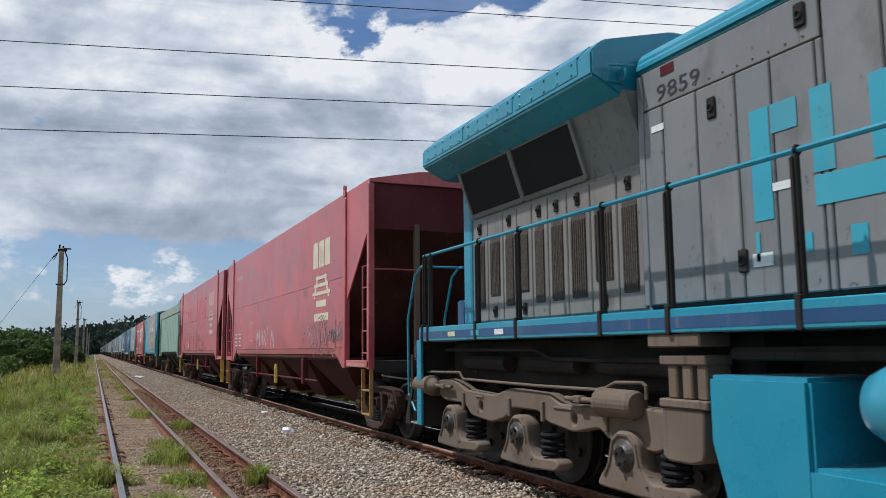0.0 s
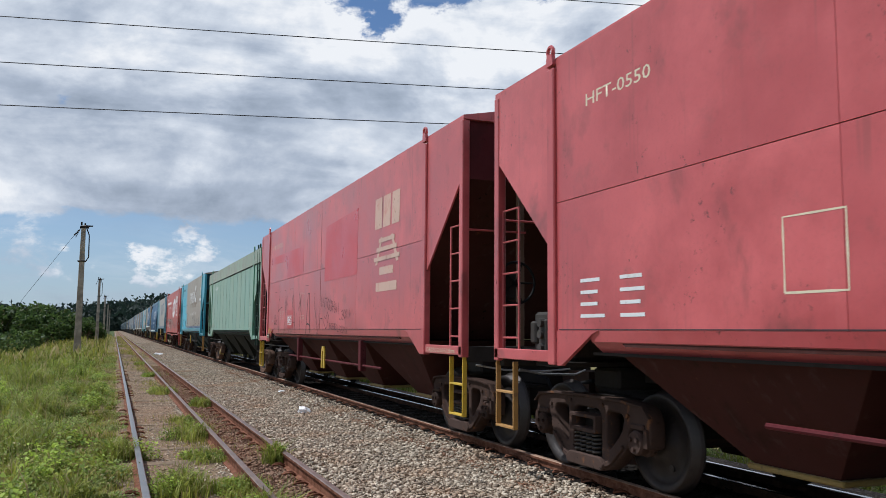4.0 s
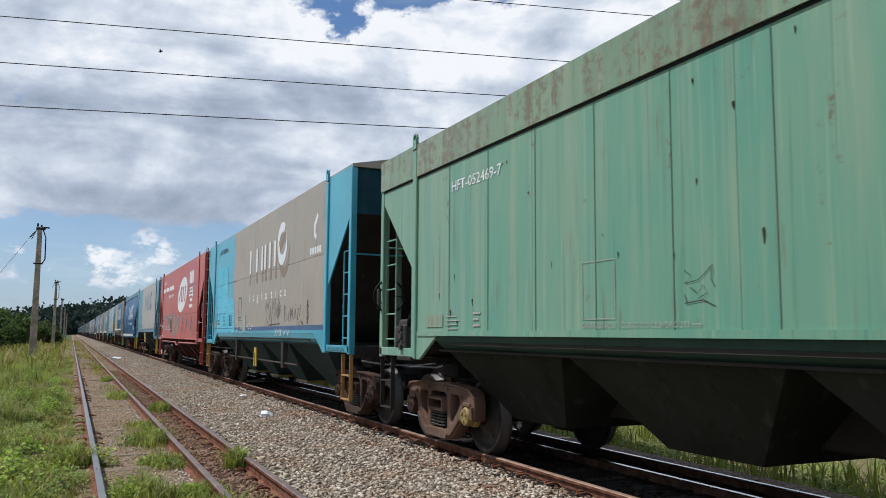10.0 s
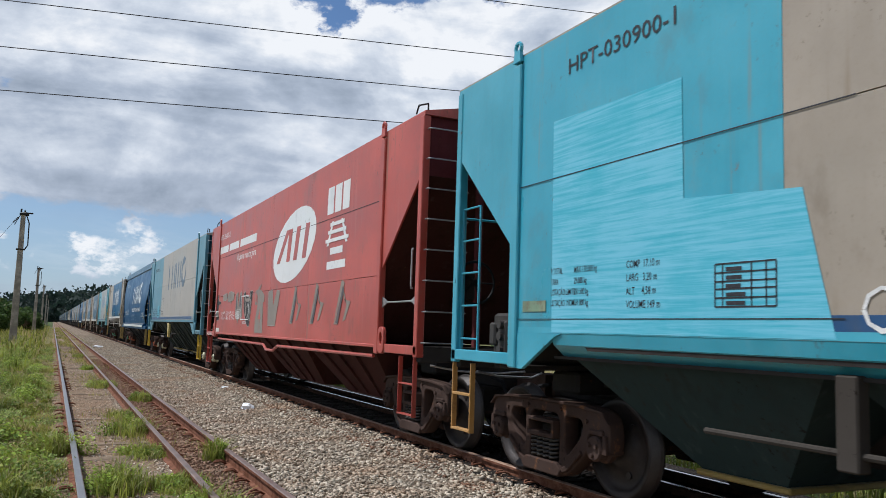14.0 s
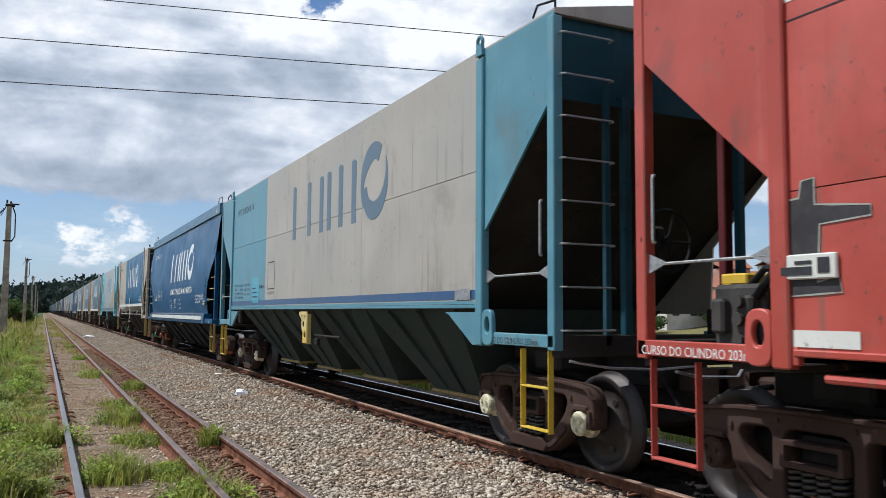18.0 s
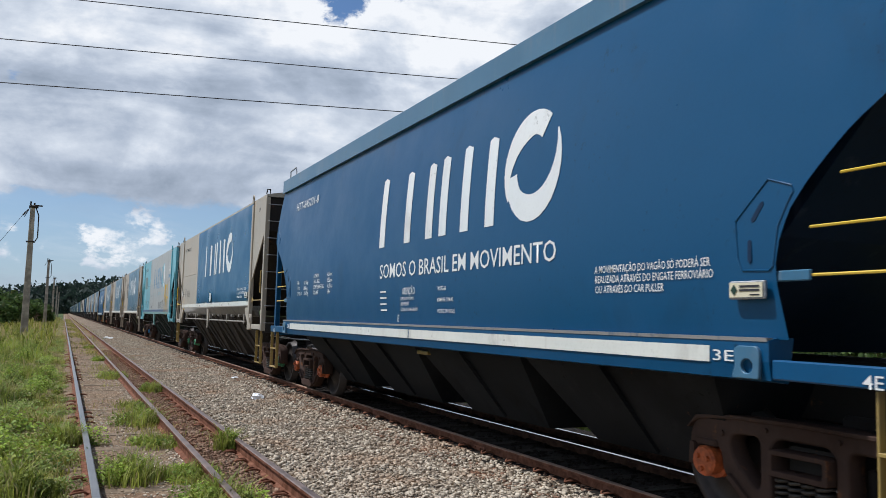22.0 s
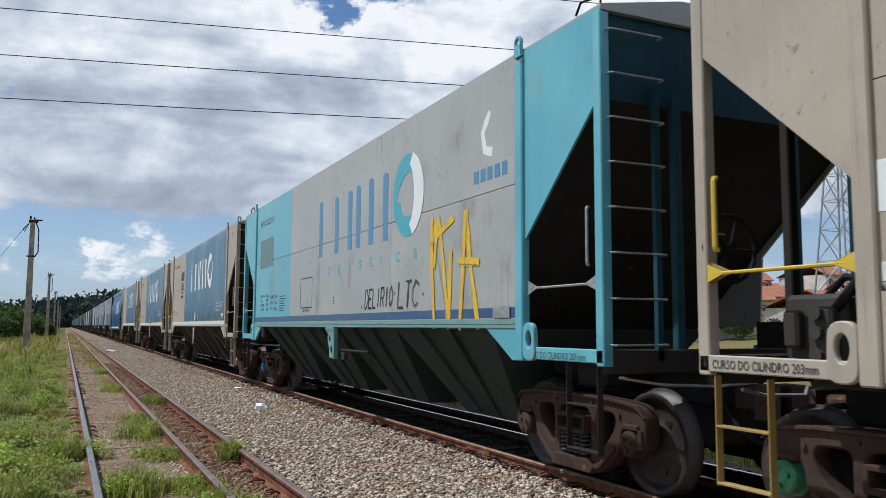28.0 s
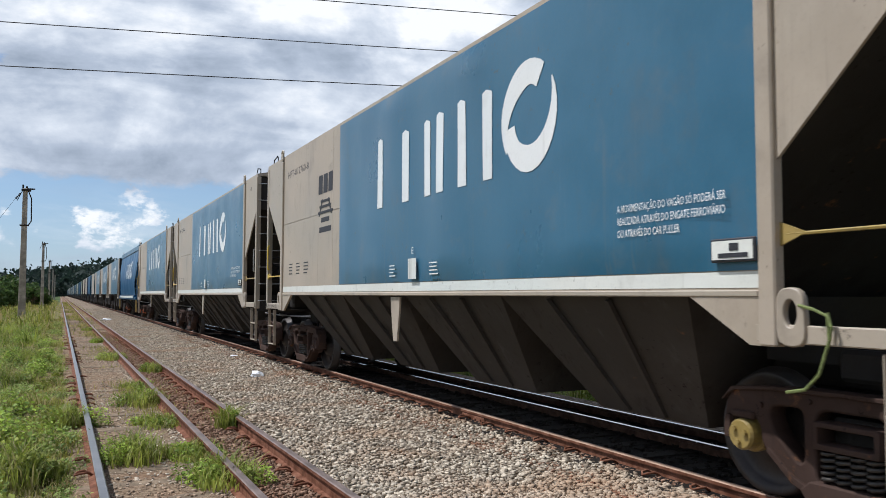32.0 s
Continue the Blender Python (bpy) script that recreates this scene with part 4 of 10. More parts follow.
def scatter_stones(name, n, spread, sizes, material, label, seed):
    """Loose broken stones: squashed, jittered eight-faced lumps in one mesh."""
    r = np.random.RandomState(seed)
    xy = spread(r, n)
    base = np.array([(x, y, z) for z in (-.8, .8) for x, y in ((-.8, -.8), (.8, -.8), (.8, .8), (-.8, .8))], dtype=np.float32)
    quad = np.array([(3, 2, 1, 0), (4, 5, 6, 7), (0, 1, 5, 4), (1, 2, 6, 5), (2, 3, 7, 6), (3, 0, 4, 7)])
    k = len(xy)
    v = np.repeat(base[None], k, 0) * r.uniform(0.45, 1.3, (k, 8, 1)) + r.uniform(-.25, .25, (k, 8, 3))
    tip = r.uniform(-.6, .6, k)
    v = np.stack([v[..., 0] * np.cos(tip)[:, None] - v[..., 2] * np.sin(tip)[:, None], v[..., 1], v[..., 0] * np.sin(tip)[:, None] + v[..., 2] * np.cos(tip)[:, None]], -1)
    v *= np.stack([np.ones(k), r.uniform(.6, 1, k), r.uniform(.35, .75, k)], 1)[:, None, :]
    a = r.uniform(0, 6.28, k)
    c, s = np.cos(a)[:, None], np.sin(a)[:, None]
    v = np.stack([v[..., 0] * c - v[..., 1] * s, v[..., 0] * s + v[..., 1] * c, v[..., 2]], -1)
    v *= (sizes[0] + (sizes[1] - sizes[0]) * r.rand(k) ** 2)[:, None, None]
    v += xy[:, None, :]
    f = (quad[None] + 8 * np.arange(k)[:, None, None]).reshape(-1, 4)
    ob = new(name, raw_mesh(name, v.reshape(-1, 3), f, material))
    return tagged(ob, label, "gravel", kind="stuff")


def build_ballast():
    def between(r, n):
        y = 4.5 + 95 * r.rand(n) ** 2.9
        x = r.uniform(2.12, 4.60, n)
        z = np.where(x < 3.6, -0.15, -0.15 + (x - 3.6) * 0.05) + r.uniform(-.018, .018, n)
        return np.stack([x, y, z], 1)

    def under(r, n):
        return np.stack([r.uniform(4.90, 6.9, n), 4.0 + 22 * r.rand(n) ** 1.3, -0.11 + r.uniform(-.015, .02, n)], 1)

    def inside(r, n):
        return np.stack([r.uniform(1.44, 1.95, n), 4.0 + 34 * r.rand(n) ** 1.6, -0.158 + r.uniform(-.01, .016, n)], 1)

    def middle(r, n):
        x = np.where(r.rand(n) < 0.3, r.uniform(1.2, 1.34, n), r.uniform(0.40, 1.34, n))
        return np.stack([x, 4.0 + 30 * r.rand(n) ** 1.6, -0.165 + r.uniform(-.008, .010, n)], 1)
    scatter_stones("fine_gravel", 12000, middle, (0.006, 0.022), STONE, "fine tan gravel between the old rails", 8)
    scatter_stones("ballast_stones", 110000, between, (0.009, 0.034), STONE, "loose grey and brown broken stones between the tracks", 1)

    def edge(r, n):
        return np.stack([4.77 - 0.75 * r.rand(n) ** 1.7, 4.2 + 30 * r.rand(n) ** 1.6, -0.122 + r.uniform(-.012, .016, n)], 1)

    def back(r, n):
        return np.stack([r.uniform(2.12, 4.70, n), r.uniform(-12, 4.6, n), -0.14 + r.uniform(-.012, .03, n)], 1)
    scatter_stones("ballast_stones", 6000, back, (0.014, 0.034), STONE, "loose broken stones of the bed behind the viewpoint", 9)
    scatter_stones("ballast_stones", 15000, edge, (0.009, 0.028), STONE_RUSTY, "rust-brown broken stones beside the main rail", 6)
    scatter_stones("ballast_stones", 6500, under, (0.018, 0.040), STONE_OILY_SHADED, "broken stones under the train, dark with oil and painted-in shade", 2)
    scatter_stones("cinders", 18000, inside, (0.008, 0.028), STONE_RUSTY, "rust-stained cinders between the old rails", 3)


def blades(name, spots, material, label, seed, height, width, bend=0.5, per=1):
    """Grass: spots are (x, y, z, scale); each gives bent blades of two quads."""
    r = np.random.RandomState(seed)
    spots = np.repeat(np.asarray(spots, dtype=np.float64), per, 0)
    n = len(spots)
    a = r.uniform(0, 6.283, n)
    h = height * spots[:, 3] * r.uniform(0.45, 1.15, n)
    w = width * r.uniform(0.6, 1.3, n) * np.sqrt(spots[:, 3])
    lean = bend * h * r.uniform(0.15, 1.0, n)
    d = np.stack([np.cos(a), np.sin(a), 0 * a], 1)
    side = np.stack([-np.sin(a), np.cos(a), 0 * a], 1) * w[:, None]
    p0 = spots[:, :3] + np.stack([r.normal(0, .04, n), r.normal(0, .04, n), 0 * a], 1)
    up = np.array([0, 0, 1.0])
    p1 = p0 + d * (0.28 * lean)[:, None] + up * (0.6 * h)[:, None]
    p2 = p0 + d * lean[:, None] + up * (h * (1 - 0.25 * r.rand(n)))[:, None]
    v = np.stack([p0 - side * .5, p0 + side * .5, p1 + side * .45, p1 - side * .45, p2 + side * .08, p2 - side * .08], 1)
    f = (np.array([(0, 1, 2, 3), (3, 2, 4, 5)])[None] + 6 * np.arange(n)[:, None, None]).reshape(-1, 4)
    ob = new(name, raw_mesh(name, v.reshape(-1, 3), f, material))
    return tagged(ob, label, "grass", kind="stuff")


def leafy(name, clumps, per, material, label, seed, size):
    """Broad-leaved weeds: clumps are (x, y, z, radius, height); each is a low dome of folded pointed leaves."""
    r = np.random.RandomState(seed)
    c = np.repeat(np.asarray(clumps, dtype=np.float64), per, 0)
    n = len(c)
    a, b, q = r.uniform(0, 6.283, n), r.rand(n), r.rand(n) ** 0.4
    flat_r = q * np.sqrt(1 - b * b)
    at = c[:, :3] + np.stack([c[:, 3] * flat_r * np.cos(a), c[:, 3] * flat_r * np.sin(a), c[:, 4] * q * b], 1)
    turn, tilt = a + r.normal(0, 0.9, n), r.uniform(-0.5, 0.9, n)
    k = size * r.uniform(0.6, 1.4, n)
    d = np.stack([np.cos(turn) * np.cos(tilt), np.sin(turn) * np.cos(tilt), np.sin(tilt)], 1) * k[:, None]
    e = np.stack([-np.sin(turn), np.cos(turn), r.normal(0, 0.45, n)], 1) * (0.34 * k)[:, None]
    drop = np.array([0, 0, -1.0]) * (0.25 * k)[:, None]
    v = np.stack([at, at + 0.45 * d + e, at + d + drop, at + 0.45 * d - e], 1)
    f = (np.array([(0, 1, 2, 3)])[None] + 4 * np.arange(n)[:, None, None]).reshape(-1, 4)
    return tagged(new(name, raw_mesh(name, v.reshape(-1, 3), f, material)), label, "weeds", kind="stuff")


def build_grass():
    r = np.random.RandomState(11)

    waves = [(r.uniform(-1, 1) * f, r.uniform(-1, 1) * f, r.uniform(0, 6.28)) for f in (0.7, 0.9, 1.4, 1.9, 2.7, 3.8, 5.2, 7.0)]

    def clump(x, y):
        """Uneven growth, about 0 to 1, in patches of half a metre to a few metres."""
        return np.clip(0.5 + 0.24 * sum(np.sin(a * x + b * y + c) for a, b, c in waves), 0.0, 1.25)

    def field(n, x0, x1, y0, y1, power=1.5, cluster=0.0):
        y = y0 + (y1 - y0) * r.rand(n) ** power
        x = r.uniform(x0, x1, n)
        q = clump(x, y)
        k = 0.35 + 1.15 * q
        if cluster:
            keep = r.rand(n) < 0.30 + cluster * q
            x, y, k = x[keep], y[keep], k[keep]
        z = np.array([ground_z(a, b) for a, b in zip(x, y)])
        return np.stack([x, y, z, k], 1)
    near = field(70000, -6.5, 0.27, 4, 44, 1.5, 0.65)
    near[:, 3] *= np.clip((0.9 - near[:, 0]) * 0.5, 0.3, 1.0)
    blades("meadow_grass", near, GRASS, "short green and yellowish meadow grass beside the track", 21, 0.12, 0.011, 1.1, 2)

    strip = field(11000, -0.55, 0.26, 4, 60, 1.3)
    strip[:, 3] *= 0.7
    blades("meadow_grass", strip, GRASS, "low grass along the old rail", 33, 0.15, 0.009, 1.0, 2)
    rear = field(20000, -6.5, 0.2, -12, 4, 1.0, 0.65)
    rear = rear[np.hypot(rear[:, 0], rear[:, 1]) > 0.6]
    blades("meadow_grass", rear, GRASS, "short meadow grass round the viewpoint", 31, 0.18, 0.010, 0.9, 2)

    def tufts(n, x0, x1, y0, y1, per, spread, power=1.4):
        c = field(n, x0, x1, y0, y1, power)
        c[:, 3] = c[:, 3] * r.uniform(0.5, 1.1, n) * np.clip((0.7 - c[:, 0]) * 0.55, 0.45, 1.0)
        t = np.repeat(c, per, 0)
        t[:, 0] += r.normal(0, 1, len(t)) * spread * t[:, 3]
        t[:, 1] += r.normal(0, 1, len(t)) * spread * 1.3 * t[:, 3]
        return t
    blades("grass_tufts", tufts(420, -6.5, 0.12, 4, 46, 90, 0.13), GRASS_TALL, "bushy green grass tufts on the bank", 22, 0.30, 0.013, 1.0, 1)
    blades("grass_tufts", tufts(260, -6.5, 0.2, 4, 46, 60, 0.10), WEED, "fresh green tufts beside the rail", 28, 0.27, 0.016, 1.0, 1)
    low = field(1500, -6.3, 0.22, 5.0, 52, 1.6, 0.75)
    n = len(low)
    low = np.column_stack([low[:, :3], r.uniform(0.10, 0.30, n) * (0.5 + 0.5 * low[:, 3]), r.uniform(0.10, 0.44, n) * (0.3 + 0.6 * low[:, 3]) * np.clip((0.9 - low[:, 0]) * 0.5, 0.5, 1.0)])
    leafy("leafy_weeds", low, 190, WEED_LEAF, "low broad-leaved weeds among the grass of the bank", 51, 0.036)
    bush = field(150, -6.0, -0.25, 6.5, 46, 1.3)
    n = len(bush)
    bush = np.column_stack([bush[:, :3], r.uniform(0.16, 0.42, n) * (0.6 + 0.3 * bush[:, 3]), r.uniform(0.22, 0.50, n) * (0.5 + 0.5 * bush[:, 3])])
    leafy("leafy_weeds", bush, 420, WEED_BRIGHT, "bright green leafy bushes among the grass of the bank", 54, 0.050)
    worn = field(9000, -1.1, 0.24, 4, 40, 1.5)
    worn = worn[worn[:, 3] < 0.95]
    worn[:, 3] = 0.5 + 0.4 * worn[:, 3]
    blades("dry_grass", worn, GRASS_TAN, "low tan dry grass along the old rail", 34, 0.10, 0.007, 1.2, 2)
    dry = field(5500, -6.5, 0.1, 4, 50, 1.4, 0.4)
    dry[:, 3] *= np.clip((0.5 - dry[:, 0]) * 0.6, 0.3, 1.1)
    blades("dry_grass", dry, GRASS_DRY, "dry straw-coloured grass stalks", 23, 0.30, 0.006, 0.7, 2)
    tall = field(12000, -9, -0.6, 24, 75, 1.0, 0.5)
    blades("tall_grass", tall, GRASS_TALL, "tall yellow-green grass round the poles", 29, 0.42, 0.026, 0.8, 1)
    far = field(26000, -26, -0.4, 40, 190, 1.5)
    blades("bank_grass", far, GRASS, "grass of the far bank", 24, 0.48, 0.06, 0.7, 1)
    brush = field(900, 7.6, 11.5, -4, 45, 1.0, 0.6)
    n = len(brush)
    leafy("leafy_weeds", np.column_stack([brush[:, :3], r.uniform(0.15, 0.42, n), r.uniform(0.2, 0.55, n) * brush[:, 3]]), 150, WEED_LEAF, "leafy weeds of the verge behind the main track", 53, 0.05)
    behind = field(12000, 7.5, 11.5, -4, 45, 1.0, 0.5)
    blades("verge_grass", behind, GRASS_TALL, "grass behind the main track", 25, 0.42, 0.022, 0.8, 2)
    behind = field(12000, 8, 30, 20, 160, 1.0)
    blades("verge_grass", behind, GRASS, "grass of the far verge", 26, 0.7, 0.06, 0.55, 1)
    # low growth between the old rails
    n = 7000
    y = 5 + 70 * r.rand(n) ** 1.6
    x = np.where(r.rand(n) < 0.75, r.normal(1.18, 0.16, n), r.uniform(0.45, 1.9, n))
    keep = (np.sin(.55 * y + 1.0) + 0.6 * np.sin(1.7 * y) > -0.15)
    blades("track_grass", np.stack([x, y, np.full(n, -.17), r.uniform(.35, .9, n)], 1)[keep], GRASS, "short grass between the old rails", 27, 0.15, 0.008, 0.9, 2)

    n = 16000
    y = 30 + 150 * r.rand(n) ** 1.3
    x = np.where(r.rand(n) < 0.5, r.uniform(0.42, 1.32, n), r.uniform(-0.3, 2.4, n))
    keep = (np.sin(.31 * y + 2 * x) + 0.5 * np.sin(.9 * y) > -0.4) & (r.rand(n) < np.clip((y - 30) / 50, 0.15, 1))
    blades("track_grass", np.stack([x, y, np.full(n, -.17), r.uniform(.35, .9, n)], 1)[keep], GRASS, "grass overgrowing the far side track", 30, 0.22, 0.022, 0.8, 1)


WEEDS = ((0.72, 8.65, 0.30, 0.30), (1.36, 7.35, 0.34, 0.26), (1.25, 8.6, 0.26, 0.18), (1.18, 13.0, 0.36, 0.30), (1.15, 10.8, 0.30, 0.16), (1.80, 18.1, 0.24, 0.26), (1.22, 22.0, 0.36, 0.24),
         (1.90, 10.2, 0.14, 0.34), (1.2, 15.2, 0.3, 0.14), (1.25, 30.0, 0.3, 0.22), (1.2, 40.0, 0.3, 0.2), (0.1, 11.2, 0.25, 0.34), (-0.3, 8.2, 0.3, 0.36), (-0.9, 12.5, 0.45, 0.5), (-1.2, 17.0, 0.5, 0.6), (-0.5, 22.0, 0.4, 0.5), (-2.2, 26.0, 0.6, 0.8), (-1.6, 9.5, 0.4, 0.45), (-2.6, 14.0, 0.5, 0.6))


def build_weeds():
    rnd = np.random.RandomState(5)
    for i, (x, y, rad, h) in enumerate(WEEDS):
        n = 130 if rad < 0.2 else 230
        a, q = rnd.uniform(0, 6.283, n), rad * np.sqrt(rnd.rand(n))
        spots = np.stack([q * np.cos(a) * .85, q * np.sin(a) * 1.5, np.zeros(n), 1.15 - 0.5 * q / rad], 1)
        ob = blades("weed", spots, WEED, "bushy green grass clump growing in the old track" if x > 0.2 else "bushy green weed on the grassy bank", 40 + i, h, 0.014, 1.1, 2)
        ob.location = (x, y, -0.165 if x > -0.4 else ground_z(x, y))
        tagged(ob, category="weed", group="weeds along the track")
    spots = [(x + rnd.normal(0, 0.5 * rad), y + rnd.normal(0, 0.7 * rad), -0.165 if x > -0.4 else ground_z(x, y), 0.55 * rad, 0.75 * h) for x, y, rad, h in WEEDS for _ in range(4)]
    leafy("leafy_weeds", spots, 260, WEED_BRIGHT, "small broad leaves between the grass clumps of the old track", 52, 0.034)


def crumpled(name, at, size, seed, label):
    rnd = random.Random(seed)
    bm = bmesh.new()
    bmesh.ops.create_icosphere(bm, subdivisions=2, radius=1.0)
    for v in bm.verts:
        v.co *= rnd.uniform(0.6, 1.15)
        v.co = Vector((v.co.x * size[0], v.co.y * size[1], max(-0.2, v.co.z) * size[2]))
    ob = alone(name, bm, PLASTIC, label, "litter", "litter on the ballast")
    ob.location = at
    return ob


def build_litter():
    crumpled("plastic_bag", (3.55, 16.1, -0.12), (0.14, 0.11, 0.10), 1, "crumpled white plastic bag on the ballast")
    crumpled("paper_scrap", (4.12, 21.3, -0.11), (0.12, 0.12, 0.03), 2, "flat pale paper scrap on the ballast")
    crumpled("paper_scrap", (2.62, 54.5, -0.10), (0.3, 0.5, 0.10), 3, "pale rubbish heap beside the side track")


build_ground()
SIDING, MAIN = build_tracks()
build_grass()
build_weeds()
build_ballast()
build_litter()

# ---- running gear ----
WR = 0.46          # wheel radius


def wheel_mesh():
    bm = bmesh.new()
    lathe(bm, ((-0.10, 0.10), (-0.095, 0.14), (-0.03, 0.20), (-0.012, 0.32), (-0.03, WR - 0.085), (-0.066, WR - 0.065), (-0.068, WR - 0.03), (-0.068, WR - 0.008), (0.035, WR), (0.045, WR + 0.028), (0.065, WR + 0.026), (0.068, WR - 0.045), (0.02, WR - 0.07), (0.03, 0.2), (0.085, 0.15), (0.085, 0.09)), (0, 0, 0), "x", 40)
    # lightening marks, so that the turning shows
    for k in range(3):
        a = 2.094 * k
        rod(bm, (-0.035, 0.25 * math.cos(a), 0.25 * math.sin(a)), (-0.01, 0.25 * math.cos(a), 0.25 * math.sin(a)), 0.035, 8)
    me = finish(bm, "wheel", WHEEL)
    me.materials.append(TREAD)
    for p in me.polygons:
        c = p.center
        if math.hypot(c.y, c.z) > WR - 0.02 and abs(p.normal.x) < 0.75:
            p.material_index = 1
    me.polygons.foreach_set("use_smooth", [len(p.vertices) == 4 for p in me.polygons])
    return me


def cap_mesh(material, name="axle_cap"):
    bm = bmesh.new()
    lathe(bm, ((-0.075, 0.06), (-0.075, 0.10), (-0.055, 0.115), (0.03, 0.115), (0.05, 0.135), (0.10, 0.135)), (0, 0, 0), "x", 20)
    for k in range(3):
        a = 2.094 * k + 0.5
        rod(bm, (-0.098, 0.058 * math.cos(a), 0.058 * math.sin(a)), (-0.07, 0.058 * math.cos(a), 0.058 * math.sin(a)), 0.022, 6)
    return finish(bm, name, material)


def frame_mesh():
    """Cast side frame of a two-axle bogie, along y round its middle; axles at -0.88 and 0.88."""
    t0, t1 = -0.09, 0.08
    half = [(0.34, 0.13), (0.46, 0.19), (0.67, 0.36), (0.725, 0.44), (0.735, 0.55), (0.78, 0.60), (0.95, 0.60), (0.99, 0.56), (0.995, 0.42), (1.05, 0.42), (1.075, 0.56), (1.05, 0.72), (0.97, 0.805), (0.80, 0.83), (0.30, 0.85)]
    outer = half + [(-y, z) for y, z in half[::-1]]
    hole = [(0.36, 0.37), (0.40, 0.335), (0.60, 0.52), (0.655, 0.64), (0.62, 0.705), (0.40, 0.715), (0.36, 0.68)]
    bm = plate([rounded(outer, 0.06), rounded([(-0.26, 0.24), (0.26, 0.24), (0.265, 0.66), (0.21, 0.72), (-0.21, 0.72), (-0.265, 0.66)], 0.05), rounded(hole, 0.05), rounded([(-y, z) for y, z in hole[::-1]], 0.05)], t0, t1, 0.018)
    # flange along the top chord, ledges, adapters and the slanting struts
    rib = [(0.0, 0.855), (0.62, 0.845), (0.98, 0.81), (1.075, 0.70), (1.03, 0.74), (0.95, 0.785), (0.62, 0.815), (0.0, 0.825)]
    for s in (-1, 1):
        join(bm, plate([rounded([(s * y, z) for y, z in rib], 0.012)], t0 - 0.03, t0 + 0.02, 0.006))
        rod(bm, (t0 - 0.02, s * 0.72, 0.70), (t0, s * 0.72, 0.70), 0.022, 8)
        rod(bm, (t0 - 0.02, s * 0.30, 0.77), (t0, s * 0.30, 0.77), 0.018, 8)
        soft_box(bm, t0 - 0.025, t1 + .02, s * 0.88 - 0.105, s * 0.88 + 0.105, 0.585, 0.64, 0.012)
        join(bm, plate([rounded([(s * 0.985, 0.43), (s * 1.055, 0.43), (s * 1.04, 0.60), (s * 0.995, 0.60)], 0.012)], t0 - 0.03, t1, 0.006))
        join(bm, plate([rounded([(s * 0.30, 0.15), (s * 0.44, 0.20), (s * 0.66, 0.385), (s * 0.64, 0.42), (s * 0.42, 0.245), (s * 0.30, 0.20)], 0.012)], t0 - 0.03, t0 + 0.02, 0.006))
    join(bm, plate([rounded([(-0.32, 0.125), (0.32, 0.125), (0.36, 0.19), (0.28, 0.255), (-0.28, 0.255), (-0.36, 0.19)], 0.02)], t0 - 0.05, t1 + 0.03, 0.012))
    # open box end of the bolster over the springs
    join(bm, plate([rounded([(-0.245, 0.475), (0.245, 0.475), (0.245, 0.655), (-0.245, 0.655)], 0.02), rounded([(-0.205, 0.515), (0.205, 0.515), (0.205, 0.62), (-0.205, 0.62)], 0.015)], t0 - 0.06, t1 - 0.02, 0.006))
    return finish(bm, "side_frame", CAST)


def spring_mesh():
    bm = bmesh.new()
    pts = [(-0.06 + 0.055 * math.cos(0.785 * k), 0.055 * math.sin(0.785 * k), 0.265 + 0.205 * k / 40) for k in range(41)]
    pipe(bm, pts, 0.016, 5)
    return finish(bm, "coil_spring", SPRING, True)


def bolster_mesh():
    bm = bmesh.new()
    soft_box(bm, -1.0, 1.0, -0.21, 0.21, 0.48, 0.68, 0.02)
    soft_box(bm, -0.35, 0.35, -0.3, 0.3, 0.66, 0.86, 0.03)
    # solid block added so that no daylight shows between the wheels
    soft_box(bm, -0.55, 0.55, -0.95, 0.95, 0.40, 0.78, 0.03)
    for s in (-1, 1):
        rod(bm, (-0.75, s * 0.34, 0.42), (0.75, s * 0.34, 0.42), 0.045, 8)
        soft_box(bm, -0.9, -0.68, s * 0.36 - .03, s * 0.36 + .03, 0.25, 0.6, 0.01)
        soft_box(bm, 0.68, 0.9, s * 0.36 - .03, s * 0.36 + .03, 0.25, 0.6, 0.01)
    return finish(bm, "bogie", UNDER)


def axle_mesh():
    bm = bmesh.new()
    rod(bm, (-1.0, 0, 0), (1.0, 0, 0), 0.075, 14)
    return finish(bm, "axle", CAST, True)


def far_bogie_mesh():
    bm = bmesh.new()
    for s in (-1.01, 1.01):
        solid_poly(bm, ((-1.05, 0.62), (-0.95, 0.82), (0.95, 0.82), (1.05, 0.62), (0.75, 0.5), (0.4, 0.12), (-0.4, 0.12), (-0.75, 0.5)), s - .08, s + .08)
    for y in (-0.88, 0.88):
        for x in (-0.79, 0.79):
            lathe(bm, ((-0.07, 0.1), (-0.07, WR), (0.07, WR), (0.07, 0.1)), (x, y, WR), "x", 20)
    return finish(bm, "bogie", UNDER)


WHEEL_ME, FRAME_ME, SPRING_ME, BOLSTER_ME, AXLE_ME, FAR_BOGIE_ME = wheel_mesh(), frame_mesh(), spring_mesh(), bolster_mesh(), axle_mesh(), far_bogie_mesh()
CAPS = {"rust": (cap_mesh(CAST), "rusty axle cap"), "orange": (cap_mesh(ORANGE), "orange axle cap"), "cream": (cap_mesh(CREAM), "cream axle cap"), "yellow": (cap_mesh(YELLOW_DULL), "dull yellow axle cap"), "green": (cap_mesh(CAP_GREEN), "green axle cap"), "blue": (cap_mesh(CAP_BLUE), "blue axle cap")}
TURNING = []          # wheels and caps that turn as the train rolls


FRAME_RUST_ME = FRAME_ME.copy()
FRAME_RUST_ME.materials[0] = CAST_RUST


